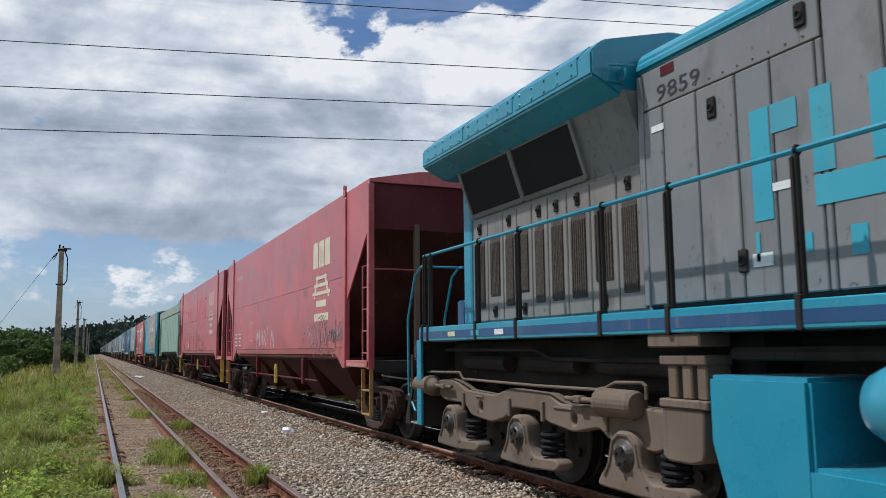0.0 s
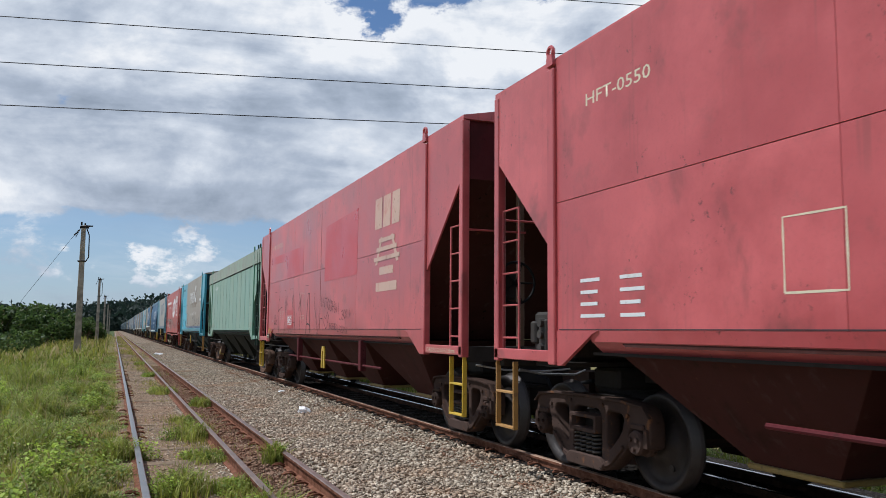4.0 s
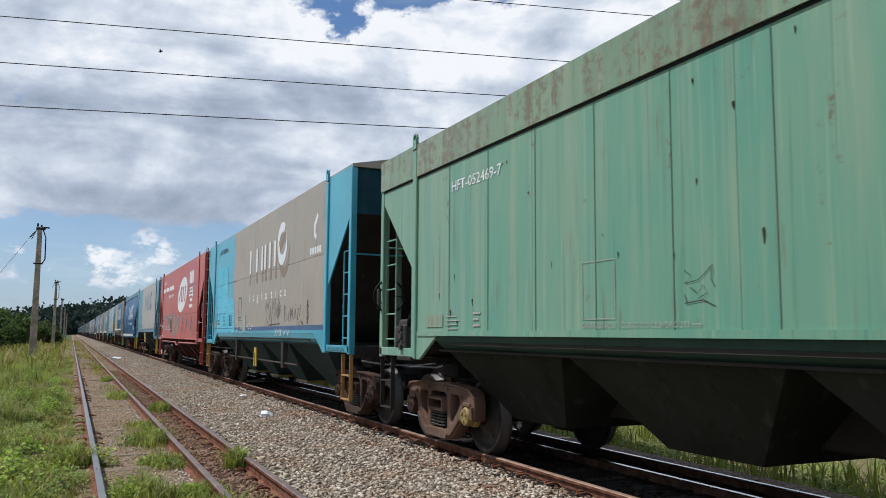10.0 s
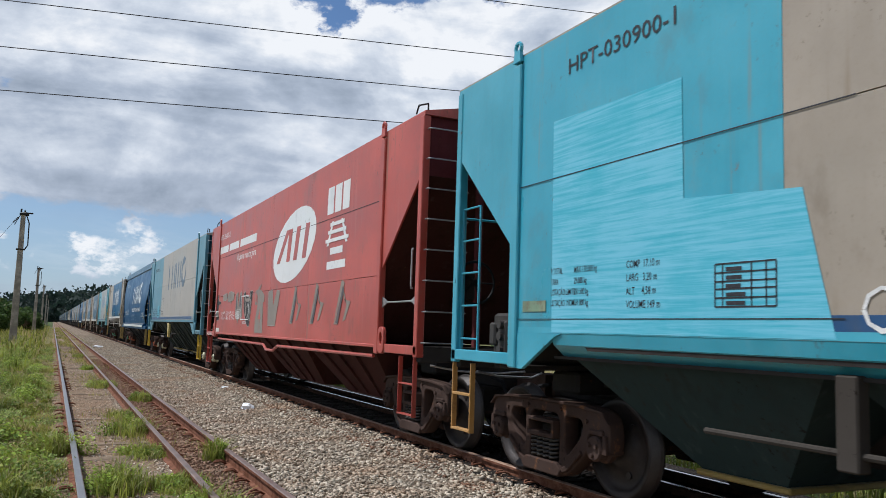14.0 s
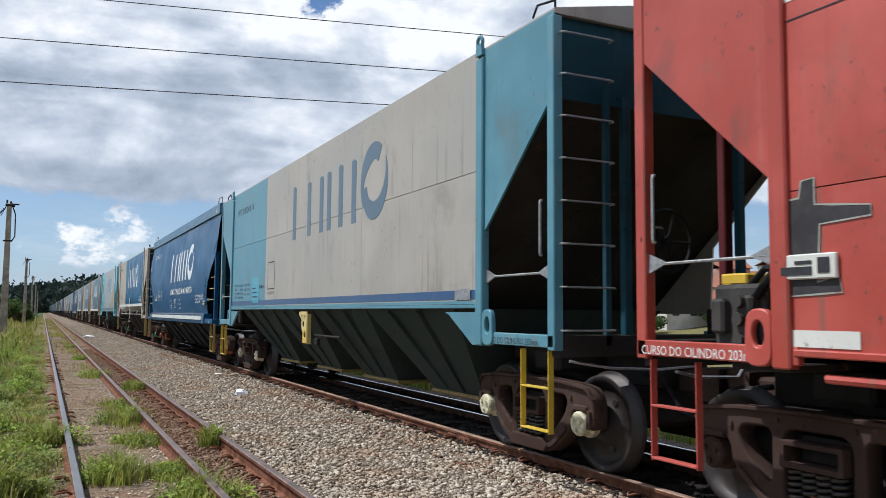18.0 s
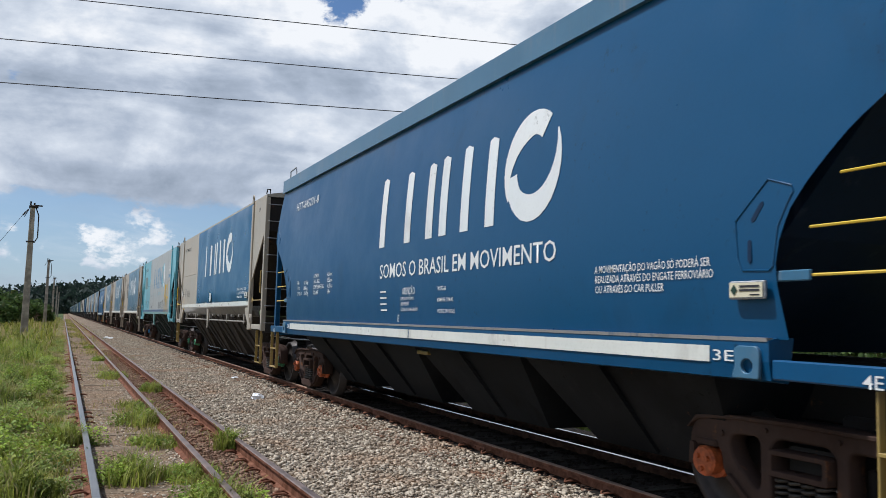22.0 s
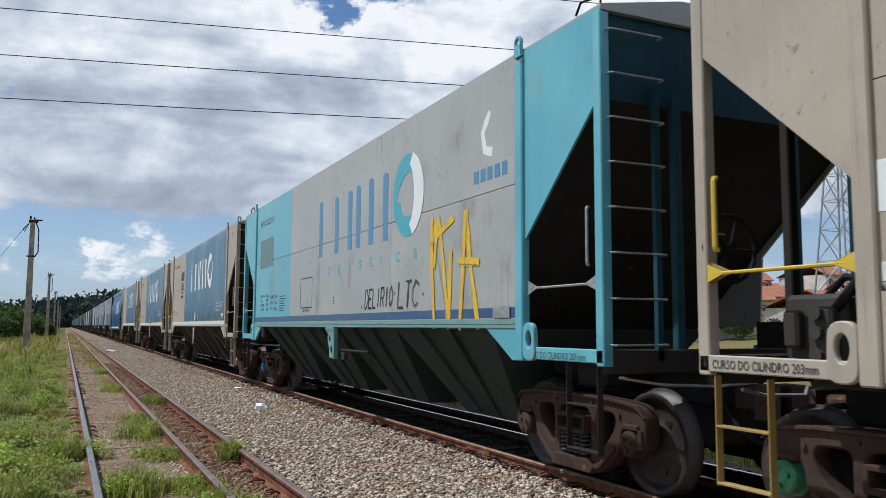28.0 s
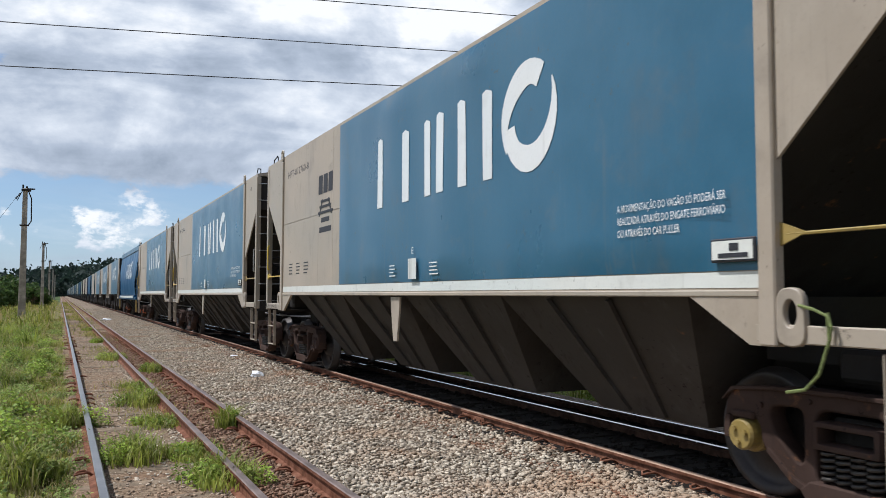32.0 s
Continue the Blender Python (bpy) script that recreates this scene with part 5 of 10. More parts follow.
def bogie(parent, y, caps=("rust", "rust"), frame_me=None):
    b = part("bogie", BOLSTER_ME, None, parent, "sooty cast bogie with coil springs")
    b.location.y = y
    for s in (-1, 1):
        f = part("side_frame", frame_me or FRAME_ME, None, b, "rust-brown cast side frame")
        f.location.x = s * 1.01
        if s > 0:
            f.rotation_euler.z = math.pi
    for y in (-0.165, -0.055, 0.055, 0.165):
        part("coil_spring", SPRING_ME, None, b, "worn coil spring").location = (-1.01, y, 0)
    for dy, cap in zip((-0.88, 0.88), caps):
        a = part("axle", AXLE_ME, None, b)
        a.location = (0, dy, WR)
        for s in (-1, 1):
            w = part("wheel", WHEEL_ME, None, b, "dark wheel with bright rolled tread")
            w.location, w.rotation_euler = (s * 0.79, dy, WR), (0, 0, 0 if s < 0 else math.pi)
            TURNING.append((w, s))
        c = part("axle_cap", CAPS[cap][0], None, b, CAPS[cap][1])
        c.location = (-1.075, dy, WR + 0.01)
        TURNING.append((c, -1))
    return b


# ---- wagon parts ----
ZT, ZS, ZB = 4.25, 2.88, 1.50      # eaves, seam and lower edge of the sides


def end_outline(L, rear=False, z0=2.35, z1=3.45, y0=1.25, zt=ZT):
    pts = [(0.0, zt), (1.36, zt), (1.36, z0 - 0.06), (y0, z0), (0.05, z1), (0.0, z1)]
    return [(L - p[0], p[1]) for p in pts] if rear else pts


def lug(bm, x, y, z):
    """A lifting eye on the eaves."""
    ring(bm, (x, y, z + 0.10), 0.055, 0.02, "x", 12, 6)
    solid_poly(bm, ((y - 0.07, z - 0.05), (y + 0.07, z - 0.05), (y + 0.05, z + 0.07), (y - 0.05, z + 0.07)), x - 0.02, x + 0.02)


def rung(bm, p, q, out=(0, 0, 0), r=0.014):
    """A staple rung from p to q that stands out by the vector out."""
    p, q, o = Vector(p), Vector(q), Vector(out)
    pipe(bm, [p, p + o * 0.8, p + o + (q - p) * 0.04, q + o - (q - p) * 0.04, q + o * 0.8, q], r, 6)


def step_ladder(w, y0, y1, x, material, z0=0.42, z1=1.16, label="", half=0.008):
    bm = bmesh.new()
    for y in (y0, y1):
        soft_box(bm, x - 0.03, x + 0.03, y - half, y + half, z0, z1, 0.003)
    for z in (z0 + 0.02, z0 + 0.40):
        soft_box(bm, x - 0.035, x + 0.035, y0, y1, z - min(0.012, 1.4 * half), z + min(0.012, 1.4 * half), 0.003)
    part("step_ladder", bm, material, w, label)


def hand_wheel(w, y, x, z, r=0.30):
    bm = bmesh.new()
    ring(bm, (x, y, z), r, 0.016, "y", 28, 6)
    for k in range(5):
        a = 1.2566 * k
        rod(bm, (x, y, z), (x + r * math.cos(a), y, z + r * math.sin(a)), 0.011, 5)
    rod(bm, (x, y - 0.03, z), (x, y + 0.05, z), 0.04, 10)
    hw = part("hand_brake", bm, BLACK, w, "black hand brake wheel")
    bm = bmesh.new()
    soft_box(bm, x - 0.16, x + 0.02, y + 0.03, y + 0.12, z - 0.2, z + 0.12, 0.02)
    part("gear_box", bm, UNDER, hw)


def valve_block(w, L):
    """Brake valve, its bracket and hoses, and the brake cylinder on the rear platform."""
    bm = bmesh.new()
    soft_box(bm, -1.40, -0.95, L - 1.02, L - 0.56, 1.19, 1.70, 0.03)
    soft_box(bm, -1.48, -1.38, L - 0.98, L - 0.80, 1.26, 1.62, 0.02)
    for z in (1.32, 1.46, 1.58):
        rod(bm, (-1.52, L - 0.89, z), (-1.44, L - 0.89, z), 0.045, 10)
    soft_box(bm, -1.47, -1.38, L - 0.72, L - 0.60, 1.36, 1.60, 0.02)
    soft_box(bm, -1.36, -0.6, L - 1.28, L - 0.98, 1.19, 1.55, 0.04)
    soft_box(bm, -1.36, -1.0, L - 1.30, L - 1.16, 1.5, 2.22, 0.02)
    for z in (1.70, 1.92, 2.1):
        rod(bm, (-1.42, L - 1.23, z), (-1.34, L - 1.23, z), 0.05, 10)
    soft_box(bm, -1.1, -0.7, L - 1.16, L - 1.02, 1.2, 1.95, 0.02)
    vb = part("brake_valve", bm, VALVE, w, "sooty brake valve block on the end platform")
    bm = bmesh.new()
    soft_box(bm, -1.54, -0.55, L - 1.34, L - 0.86, 1.135, 1.187, 0.008)
    part("valve_shelf", bm, UNDER, vb, "sooty shelf under the brake valve")
    bm = bmesh.new()
    rod(bm, (-0.60, L - 1.55, 1.45), (-0.60, L - 0.55, 1.45), 0.19, 16)
    rod(bm, (-0.60, L - 0.55, 1.45), (-0.60, L - 0.48, 1.45), 0.22, 16)
    part("brake_cylinder", bm, UNDER, vb, "dark brake cylinder")
    bm = bmesh.new()
    pipe(bm, [(-1.40, L - 0.95, 1.60), (-1.44, L - 1.06, 1.68), (-1.42, L - 1.16, 1.80), (-1.34, L - 1.2, 1.98), (-1.1, L - 1.2, 2.1)], 0.032, 8)
    pipe(bm, [(-1.30, L - 0.8, 1.68), (-1.34, L - 0.98, 1.80), (-1.30, L - 1.14, 1.78), (-1.2, L - 1.26, 1.66)], 0.024, 8)
    part("air_hose", bm, BLACK, vb, "black rubber hoses of the brake valve")
    bm = bmesh.new()
    soft_box(bm, -0.25, 0.45, L - 0.75, L - 0.40, 1.19, 2.25, 0.03)
    soft_box(bm, 0.40, 1.40, L - 1.20, L - 0.30, 1.19, 1.78, 0.04)
    part("gear_case", bm, UNDER, vb)


def coupler(w, y, s):
    """Coupler, hose and air pipe at an end; s points out of the wagon."""
    bm = bmesh.new()
    soft_box(bm, -0.11, 0.11, min(y, y + s * 0.42), max(y, y + s * 0.42), 0.74, 0.96, 0.03)
    solid_poly(bm, ((-0.2, y + s * 0.34), (0.2, y + s * 0.34), (0.17, y + s * 0.60), (0.02, y + s * 0.66), (0.0, y + s * 0.52), (-0.17, y + s * 0.6)), 0.70, 1.0, "z")
    part("coupler", bm, CAST, w, "rusty automatic coupler")
    bm = bmesh.new()
    pipe(bm, [(-0.42, y - s * 0.1, 0.92), (-0.42, y + s * 0.16, 0.88), (-0.38, y + s * 0.34, 0.62), (-0.3, y + s * 0.5, 0.52), (-0.1, y + s * 0.55, 0.6)], 0.024, 8)
    part("air_hose", bm, BLACK, w, "black rubber air hose")
    bm = bmesh.new()
    pipe(bm, [(-1.35, y - s * 0.03, 1.06), (-1.0, y + s * 0.1, 1.0), (-0.5, y + s * 0.18, 0.98), (-0.22, y + s * 0.4, 1.02)], 0.013, 6)
    part("release_lever", bm, GALV, w, "bent steel uncoupling rod")


def gusset(L, y_in, rear, z_low=1.16, zt=None):
    pts = [(1.36, ZB), (y_in, ZB), (y_in - 0.10, ZB - 0.03), (1.50, z_low), (1.36, z_low)]
    if zt:
        pts = [(1.36, zt), (y_in, zt), (y_in, zt - 0.10), (1.36, 1.20)]
    return [(L - a, b) for a, b in pts] if rear else pts


def chute_outline(yc, top, low, z0, z1):
    return ((yc - top, z1), (yc + top, z1), (yc + low, z0), (yc - low, z0))


def chute(w, yc, top, low, hw, material, outlet, z0=0.58, z1=1.49, ribs=2, x_low=0.62, label=""):
    bm = bmesh.new()
    t = [bm.verts.new((sx * hw, yc + sy * top, z1)) for sx, sy in ((-1, -1), (1, -1), (1, 1), (-1, 1))]
    b = [bm.verts.new((sx * x_low, yc + sy * low, z0)) for sx, sy in ((-1, -1), (1, -1), (1, 1), (-1, 1))]
    bm.faces.new(t)
    bm.faces.new(b[::-1])
    for i in range(4):
        bm.faces.new((t[i], b[i], b[(i + 1) % 4], t[(i + 1) % 4]))
    c = part("chute", bm, material, w, label)
    for k in range(ribs):
        f = (k + 1) / (ribs + 1) * 2 - 1
        bm = bmesh.new()
        p, q = Vector((-hw - 0.01, yc + f * top, z1 - 0.02)), Vector((-x_low - 0.02, yc + f * low, z0 + 0.04))
        d = (q - p).normalized()
        out = Vector((-0.035, 0, -0.018))
        u = d.cross(out).normalized() * 0.022
        vs = [bm.verts.new(a + e) for a in (p, q) for e in (u, -u, out - u, out + u)]
        for fc in ((0, 1, 2, 3), (7, 6, 5, 4), (0, 4, 5, 1), (1, 5, 6, 2), (2, 6, 7, 3), (3, 7, 4, 0)):
            bm.faces.new([vs[i] for i in fc])
        part("chute_rib", bm, material, c)
    if outlet:
        bm = bmesh.new()
        soft_box(bm, -x_low - 0.03, x_low + 0.03, yc - low - 0.05, yc + low + 0.05, z0 - 0.05, z0 - 0.002, 0.012)
        part("outlet_gate", bm, outlet, c, "yellow discharge gate")
    return c


def roof_outline(hw, zt, rise):
    hw -= 0.003
    return ((-hw, zt - 0.03), (-hw, zt + 0.02), (-hw * 0.45, zt + rise * 0.8), (0, zt + rise), (hw * 0.45, zt + rise * 0.8), (hw, zt + 0.02), (hw, zt - 0.03))


def hopper(label, s0, L=15.05, hw=1.60, main=RED, ends=None, rear_from=99.0, dark=RED_DARK, under=UNDER_RED, style="side_ladder", sill="dark", posts=None, chutes=4, outlet=YELLOW_DULL,
           caps=("rust", "rust", "rust", "rust"), steps=YELLOW, trim=None, brake=True, gear=True, seam=True, zt=4.25, hang=None, zb=1.50, zs=2.88, plates=True, frame_me=None, wheel_z=2.05):
    """A covered hopper wagon from the front bulkhead (y = 0) to the rear one (y = L)."""
    ends = ends or main
    trim = trim or ends
    posts = posts or ends
    w = thing("hopper_wagon", label, "railway wagon", (TRACK_X, s0, 0), "wagons of the train")
    X = -hw
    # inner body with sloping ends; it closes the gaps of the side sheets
    # the end walls are a darker copy of the side colour, for their shade
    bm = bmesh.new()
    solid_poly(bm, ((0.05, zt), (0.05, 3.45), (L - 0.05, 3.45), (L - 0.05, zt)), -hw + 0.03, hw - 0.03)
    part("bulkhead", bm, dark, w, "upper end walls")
    # the sloping sheets get a still darker paint in place of their shade
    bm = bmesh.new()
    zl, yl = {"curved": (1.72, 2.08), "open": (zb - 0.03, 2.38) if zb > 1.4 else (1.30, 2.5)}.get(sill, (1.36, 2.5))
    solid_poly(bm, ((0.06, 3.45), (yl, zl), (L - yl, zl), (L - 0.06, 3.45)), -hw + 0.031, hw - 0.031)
    part("body", bm, UNDER_RED if dark is RED_DARK else UNDER, w, "sloping end sheets and inner walls with shade in their colour")
    bm = bmesh.new()
    solid_poly(bm, roof_outline(hw, zt, 0.24), -0.01, L + 0.01, "y")
    part("roof", bm, main, w, "shallow curved roof")
    bm = bmesh.new()
    soft_box(bm, -0.35, 0.35, 0.3, L - 0.3, zt + 0.25, zt + 0.31, 0.01)
    for k in range(5):
        soft_box(bm, -0.5, 0.5, 1.6 + 2.6 * k, 2.9 + 2.6 * k, zt + 0.22, zt + 0.36, 0.03)
    part("roof_hatch", bm, dark, w, "roof hatches along the ridge")
    # near side: separate sheets between the seams
    cols = [1.40, 4.87, 7.64, 10.42, L - 1.40]
    rows = ((zb, zs - 0.004), (zs + 0.004, zt)) if seam else ((zb, zt),)
    for a, b in zip(cols, cols[1:]):
        mat = ends if a > rear_from - 0.3 else main
        for z0, z1 in rows:
            bm = bmesh.new()
            solid_poly(bm, ((a + 0.0025, z0), (b - 0.0025, z0), (b - 0.0025, z1), (a + 0.0025, z1)), X, X + 0.025)
            part("side_sheet", bm, mat, w)
    for rear in (False, True):
        bm = bmesh.new()
        solid_poly(bm, end_outline(L, rear, zt=zt), X, X + 0.025)
        part("end_sheet", bm, ends, w, "side sheet with slanting cut-out")
    bm = bmesh.new()
    solid_poly(bm, ((0.0, zt), (L, zt), (L, 3.45), (L - 1.3, 2.3), (L - 1.36, ZB), (1.36, ZB), (1.3, 2.3), (0.0, 3.45)), hw - 0.025, hw)
    part("far_side", bm, main, w)
    # posts, end sills, gussets
    for rear in (False, True):
        def yy(v):
            return L - v if rear else v
        bm = bmesh.new()
        a, b = sorted((yy(1.27), yy(1.41)))
        soft_box(bm, X - 0.035, X + 0.06, a, b, 1.16, zt - 0.08, 0.012)
        lug(bm, X - 0.02, yy(1.34), zt)
        part("side_post", bm, posts, w, "post with lifting eye")
        for sx in (-1, 1):
            bm = bmesh.new()
            a, b = sorted((yy(-0.01), yy(0.10)))
            x0, x1 = sorted((sx * (hw + 0.012), sx * (hw - 0.09)))
            soft_box(bm, x0, x1, a, b, 1.16, zt - 0.04, 0.010)
            part("corner_post", bm, posts, w)
        bm = bmesh.new()
        a, b = sorted((yy(0.0), yy(1.45)))
        soft_box(bm, X - 0.012, X + 0.05, a, b, 1.185, 1.30, 0.008)
        part("end_sill", bm, posts, w)
        bm = bmesh.new()
        soft_box(bm, hw - 0.05, hw + 0.012, a, b, 1.16, 1.30, 0.01)
        part("end_sill", bm, posts, w)
        bm = bmesh.new()
        a2, b2 = sorted((yy(0.0), yy(0.12)))
        soft_box(bm, X + 0.05, hw - 0.05, a2, b2, 1.10, 1.30, 0.01)
        part("end_beam", bm, UNDER, w)
        bm = bmesh.new()
        solid_poly(bm, [(yy(p), q) for p, q in ((0.12, 1.18), (1.45, 1.18), (1.45, 1.12), (0.12, 1.12))], -0.55, 0.55)
        solid_poly(bm, [(yy(p), q) for p, q in ((1.45, 1.18), (2.3, 1.18), (2.3, 0.98), (1.45, 0.98))], -0.6, 0.6)
        soft_box(bm, -0.9, 0.9, min(yy(0.95), yy(1.42)), max(yy(0.95), yy(1.42)), 0.90, 1.12, 0.03)
        soft_box(bm, -0.3, 0.3, min(yy(0.1), yy(2.9)), max(yy(0.1), yy(2.9)), 0.78, 1.12, 0.02)
        part("end_platform", bm, UNDER, w, "sooty end platform and draft gear")
        if zb >= 1.4:
            bm = bmesh.new()
            solid_poly(bm, gusset(L, 1.83, rear, zt=1.69) if sill == "curved" else gusset(L, 2.15, rear), X - 0.01, X + 0.03)
            part("gusset", bm, trim, w, "sloping gusset plate under the side")
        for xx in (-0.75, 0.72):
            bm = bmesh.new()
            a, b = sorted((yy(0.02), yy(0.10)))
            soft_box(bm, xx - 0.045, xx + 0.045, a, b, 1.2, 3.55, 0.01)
            part("end_post", bm, POST_BROWN if main is RED else POST_GREY_GREEN if main in (GREEN, TAUPE) else dark, w)
        bm = bmesh.new()
        a = yy(0.0)
        if style == "side_ladder":
            # ladder standing in the side opening, hand bar across the end
            y0, y1 = sorted((yy(0.10), yy(0.50)))
            for y in (y0, y1):
                rod(bm, (X + 0.05, y, 1.28), (X + 0.05, y, 2.86), 0.014, 6)
            for k in range(5):
                rod(bm, (X + 0.05, y0, 1.42 + 0.36 * k), (X + 0.05, y1, 1.42 + 0.36 * k), 0.011, 6)
            rod(bm, (X + 0.06, a, 2.78), (-0.7, a, 2.78), 0.014, 6)
        else:
            for k in range(0 if rear else 8):
                z = 1.34 + 0.385 * k
                rung(bm, (X + 0.05, a, z), (X + 0.62, a, z), (0, -0.075, 0), 0.010)
                part("rung", bm, GALV, w, "steel rung at the wagon end")
                bm = bmesh.new()
            if not rear:
                box(bm, X + 0.57, X + 0.63, min(a, yy(0.05)), max(a, yy(0.05)), 1.2, 3.6)
                part("ladder_stile", bm, dark, w)
                bm = bmesh.new()
            rung(bm, (X, yy(0.20), 2.02), (X, yy(0.20), 2.52), (-0.02, 0.0, 0))
            part("hand_grip", bm, YELLOW_STEP if main is BEIGE_WARM else GALV, w, "upright hand grip")
            bm = bmesh.new()
            rod(bm, (X + 0.03, yy(0.18), 1.86), (X + 0.03, yy(1.22), 1.86), 0.012, 6)
            for f in (0.1, 1.27):
                t = 0.2 if f < 0.5 else -0.2
                solid_poly(bm, ((yy(f), 1.94), (yy(f + t), 1.865), (yy(f), 1.79)), X + 0.02, X + 0.035)
        part("ladder" if style == "side_ladder" else "safety_bar", bm, (posts if style == "side_ladder" else YELLOW_STEP if main in (SAND, BEIGE_WARM) else GALV), w, "steel ladder in the end opening" if style == "side_ladder" else "steel bar across the end opening")
        bm = bmesh.new()
        pipe(bm, [(X + 0.1, yy(0.12), zt + 0.06), (X + 0.1, yy(0.12), zt + 0.15), (X + 0.1, yy(0.42), zt + 0.20), (X + 0.1, yy(0.5), zt + 0.10)], 0.012, 6)
        if style == "side_ladder":
            bm.free()
        else:
            part("roof_grab", bm, BLACK, w, "black grab iron on the roof edge")
        step_ladder(w, yy(0.01 if style == "side_ladder" else 0.12), yy(0.43 if style == "side_ladder" else 0.58), X + 0.04, steps, half=0.010 if style == "side_ladder" else 0.006)
        coupler(w, yy(0.1), 1 if rear else -1)
        # plate added on the far side to darken the view through the opening
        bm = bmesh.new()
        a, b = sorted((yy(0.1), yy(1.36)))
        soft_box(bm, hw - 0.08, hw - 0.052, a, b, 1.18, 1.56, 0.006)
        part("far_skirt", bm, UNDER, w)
    if brake:
        hand_wheel(w, L - 0.06, -1.36, wheel_z, 0.24)
        valve_block(w, L)
    # sill, chutes, gear
    bm = bmesh.new()
    if sill == "dark":
        solid_poly(bm, ((X - 0.0, ZB), (X + 0.02, 1.40), (X + 0.14, 1.30), (X + 0.22, 1.30), (X + 0.22, ZB)), 2.0, L - 2.0, "y")
        part("side_sill", bm, trim if seam else dark, w, "curved side sill turned in under the side")
        bm = bmesh.new()
        box(bm, X + 0.10, X + 0.16, 1.9, L - 1.9, 1.275, 1.30)
        part("drip_edge", bm, UNDER, w)
    elif sill == "curved":
        solid_poly(bm, ((X - 0.004, zb), (X - 0.004, 1.722), (X + 0.012, 1.70), (X + 0.06, 1.62), (X + 0.13, 1.53), (X + 0.19, 1.48), (X + 0.26, 1.47), (X + 0.26, zb)), 1.42, L - 1.42, "y")
        part("side_sill", bm, SILL_BEIGE, w, "sill turned in under the side", True)
        bm = bmesh.new()
        for k in range(12):
            y = 1.95 + 1.0 * k
            if k % 4 != 3:
                soft_box(bm, X + 0.05, X + 0.15, y - 0.065, y + 0.065, 1.455, 1.52, 0.008)
                part("sill_tab", bm, SILL_BEIGE, w)
                bm = bmesh.new()
        pipe(bm, [(X + 0.065, 2.1, 1.345), (X + 0.065, L - 2.1, 1.345)], 0.019, 8)
        part("operating_rod", bm, SILL_BEIGE, w, "long steel operating rod")
        for y in (2.28, 4.63, 7.54, 10.45, 12.80):
            bm = bmesh.new()
            soft_box(bm, X + 0.055, X + 0.13, y - 0.05, y + 0.05, 1.40, 1.53, 0.008)
            soft_box(bm, X + 0.05, X + 0.075, y - 0.03, y + 0.03, 1.285, 1.42, 0.008)
            part("rod_hanger", bm, SILL_BEIGE, w)
    else:
        soft_box(bm, X - 0.02, X + 0.10, 1.42, L - 1.42, zb - 0.03, zb + 0.015, 0.008)
        part("side_sill", bm, GATE_AQUA if main is SILVER else trim, w, "pressed side sill")
    top = {"dark": 1.34, "curved": 1.49}.get(sill, zb - 0.03)
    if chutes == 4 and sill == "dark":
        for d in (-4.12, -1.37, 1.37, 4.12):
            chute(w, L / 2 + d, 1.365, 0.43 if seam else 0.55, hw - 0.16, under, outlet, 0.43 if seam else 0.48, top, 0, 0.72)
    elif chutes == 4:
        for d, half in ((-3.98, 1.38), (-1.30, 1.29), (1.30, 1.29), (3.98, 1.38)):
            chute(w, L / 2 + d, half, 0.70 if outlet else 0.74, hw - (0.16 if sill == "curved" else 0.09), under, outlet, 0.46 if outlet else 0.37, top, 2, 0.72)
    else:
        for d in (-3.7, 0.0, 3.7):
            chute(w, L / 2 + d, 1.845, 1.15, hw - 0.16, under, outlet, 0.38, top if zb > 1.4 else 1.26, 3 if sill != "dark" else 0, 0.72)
    bm = bmesh.new()
    soft_box(bm, -0.24, 0.24, 2.4, L - 2.4, 0.60, 1.2, 0.03)
    part("centre_sill", bm, UNDER, w, "sooty centre sill between the chutes")
    if sill == "dark" and gear:
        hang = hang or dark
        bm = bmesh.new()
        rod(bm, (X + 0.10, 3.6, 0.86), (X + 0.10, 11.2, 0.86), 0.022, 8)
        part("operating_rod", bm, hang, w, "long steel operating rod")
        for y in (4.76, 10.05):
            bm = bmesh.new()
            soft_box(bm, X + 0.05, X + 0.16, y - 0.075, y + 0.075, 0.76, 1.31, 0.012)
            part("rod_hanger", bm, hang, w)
        bm = bmesh.new()
        y = 7.40
        for a in (-0.10, 0.10):
            solid_poly(bm, ((y + a - 0.03, 0.70), (y + a + 0.03, 0.70), (y + a + 0.03, 1.0), (y + a * 0.6 + 0.028, 1.12), (y + a * 0.6 - 0.028, 1.12), (y + a - 0.03, 1.0)), X + 0.02, X + 0.05)
        solid_poly(bm, ((y - 0.085, 1.05), (y + 0.085, 1.05), (y + 0.075, 1.15), (y - 0.075, 1.15)), X + 0.018, X + 0.048)
        part("lock_bracket", bm, YELLOW, w, "yellow forked lever bracket")
    elif sill != "dark" and plates:
        bm = bmesh.new()
        y = 7.7
        up = zb - 1.50
        solid_poly(bm, ((y - 0.16, 1.45 + up), (y + 0.16, 1.45 + up), (y + 0.13, 1.2 + up), (y + 0.06, 0.86 + up), (y - 0.06, 0.86 + up), (y - 0.13, 1.2 + up)), X + 0.02, X + 0.045)
        part("jacking_bracket", bm, trim, w)
    if sill != "dark":
        for f in (0.0, L):
            s = 1 if f == 0 else -1
            out = [(f + s * 1.27, 1.165), (f + s * 1.27, 1.53), (f + s * 1.07, 1.53), (f + s * 1.05, 1.165)]
            bm = plate([rounded(out, 0.10, 4), oval(f + s * 1.165, 1.37, 0.05, 0.085)], X - 0.03, X + 0.02, 0.01)
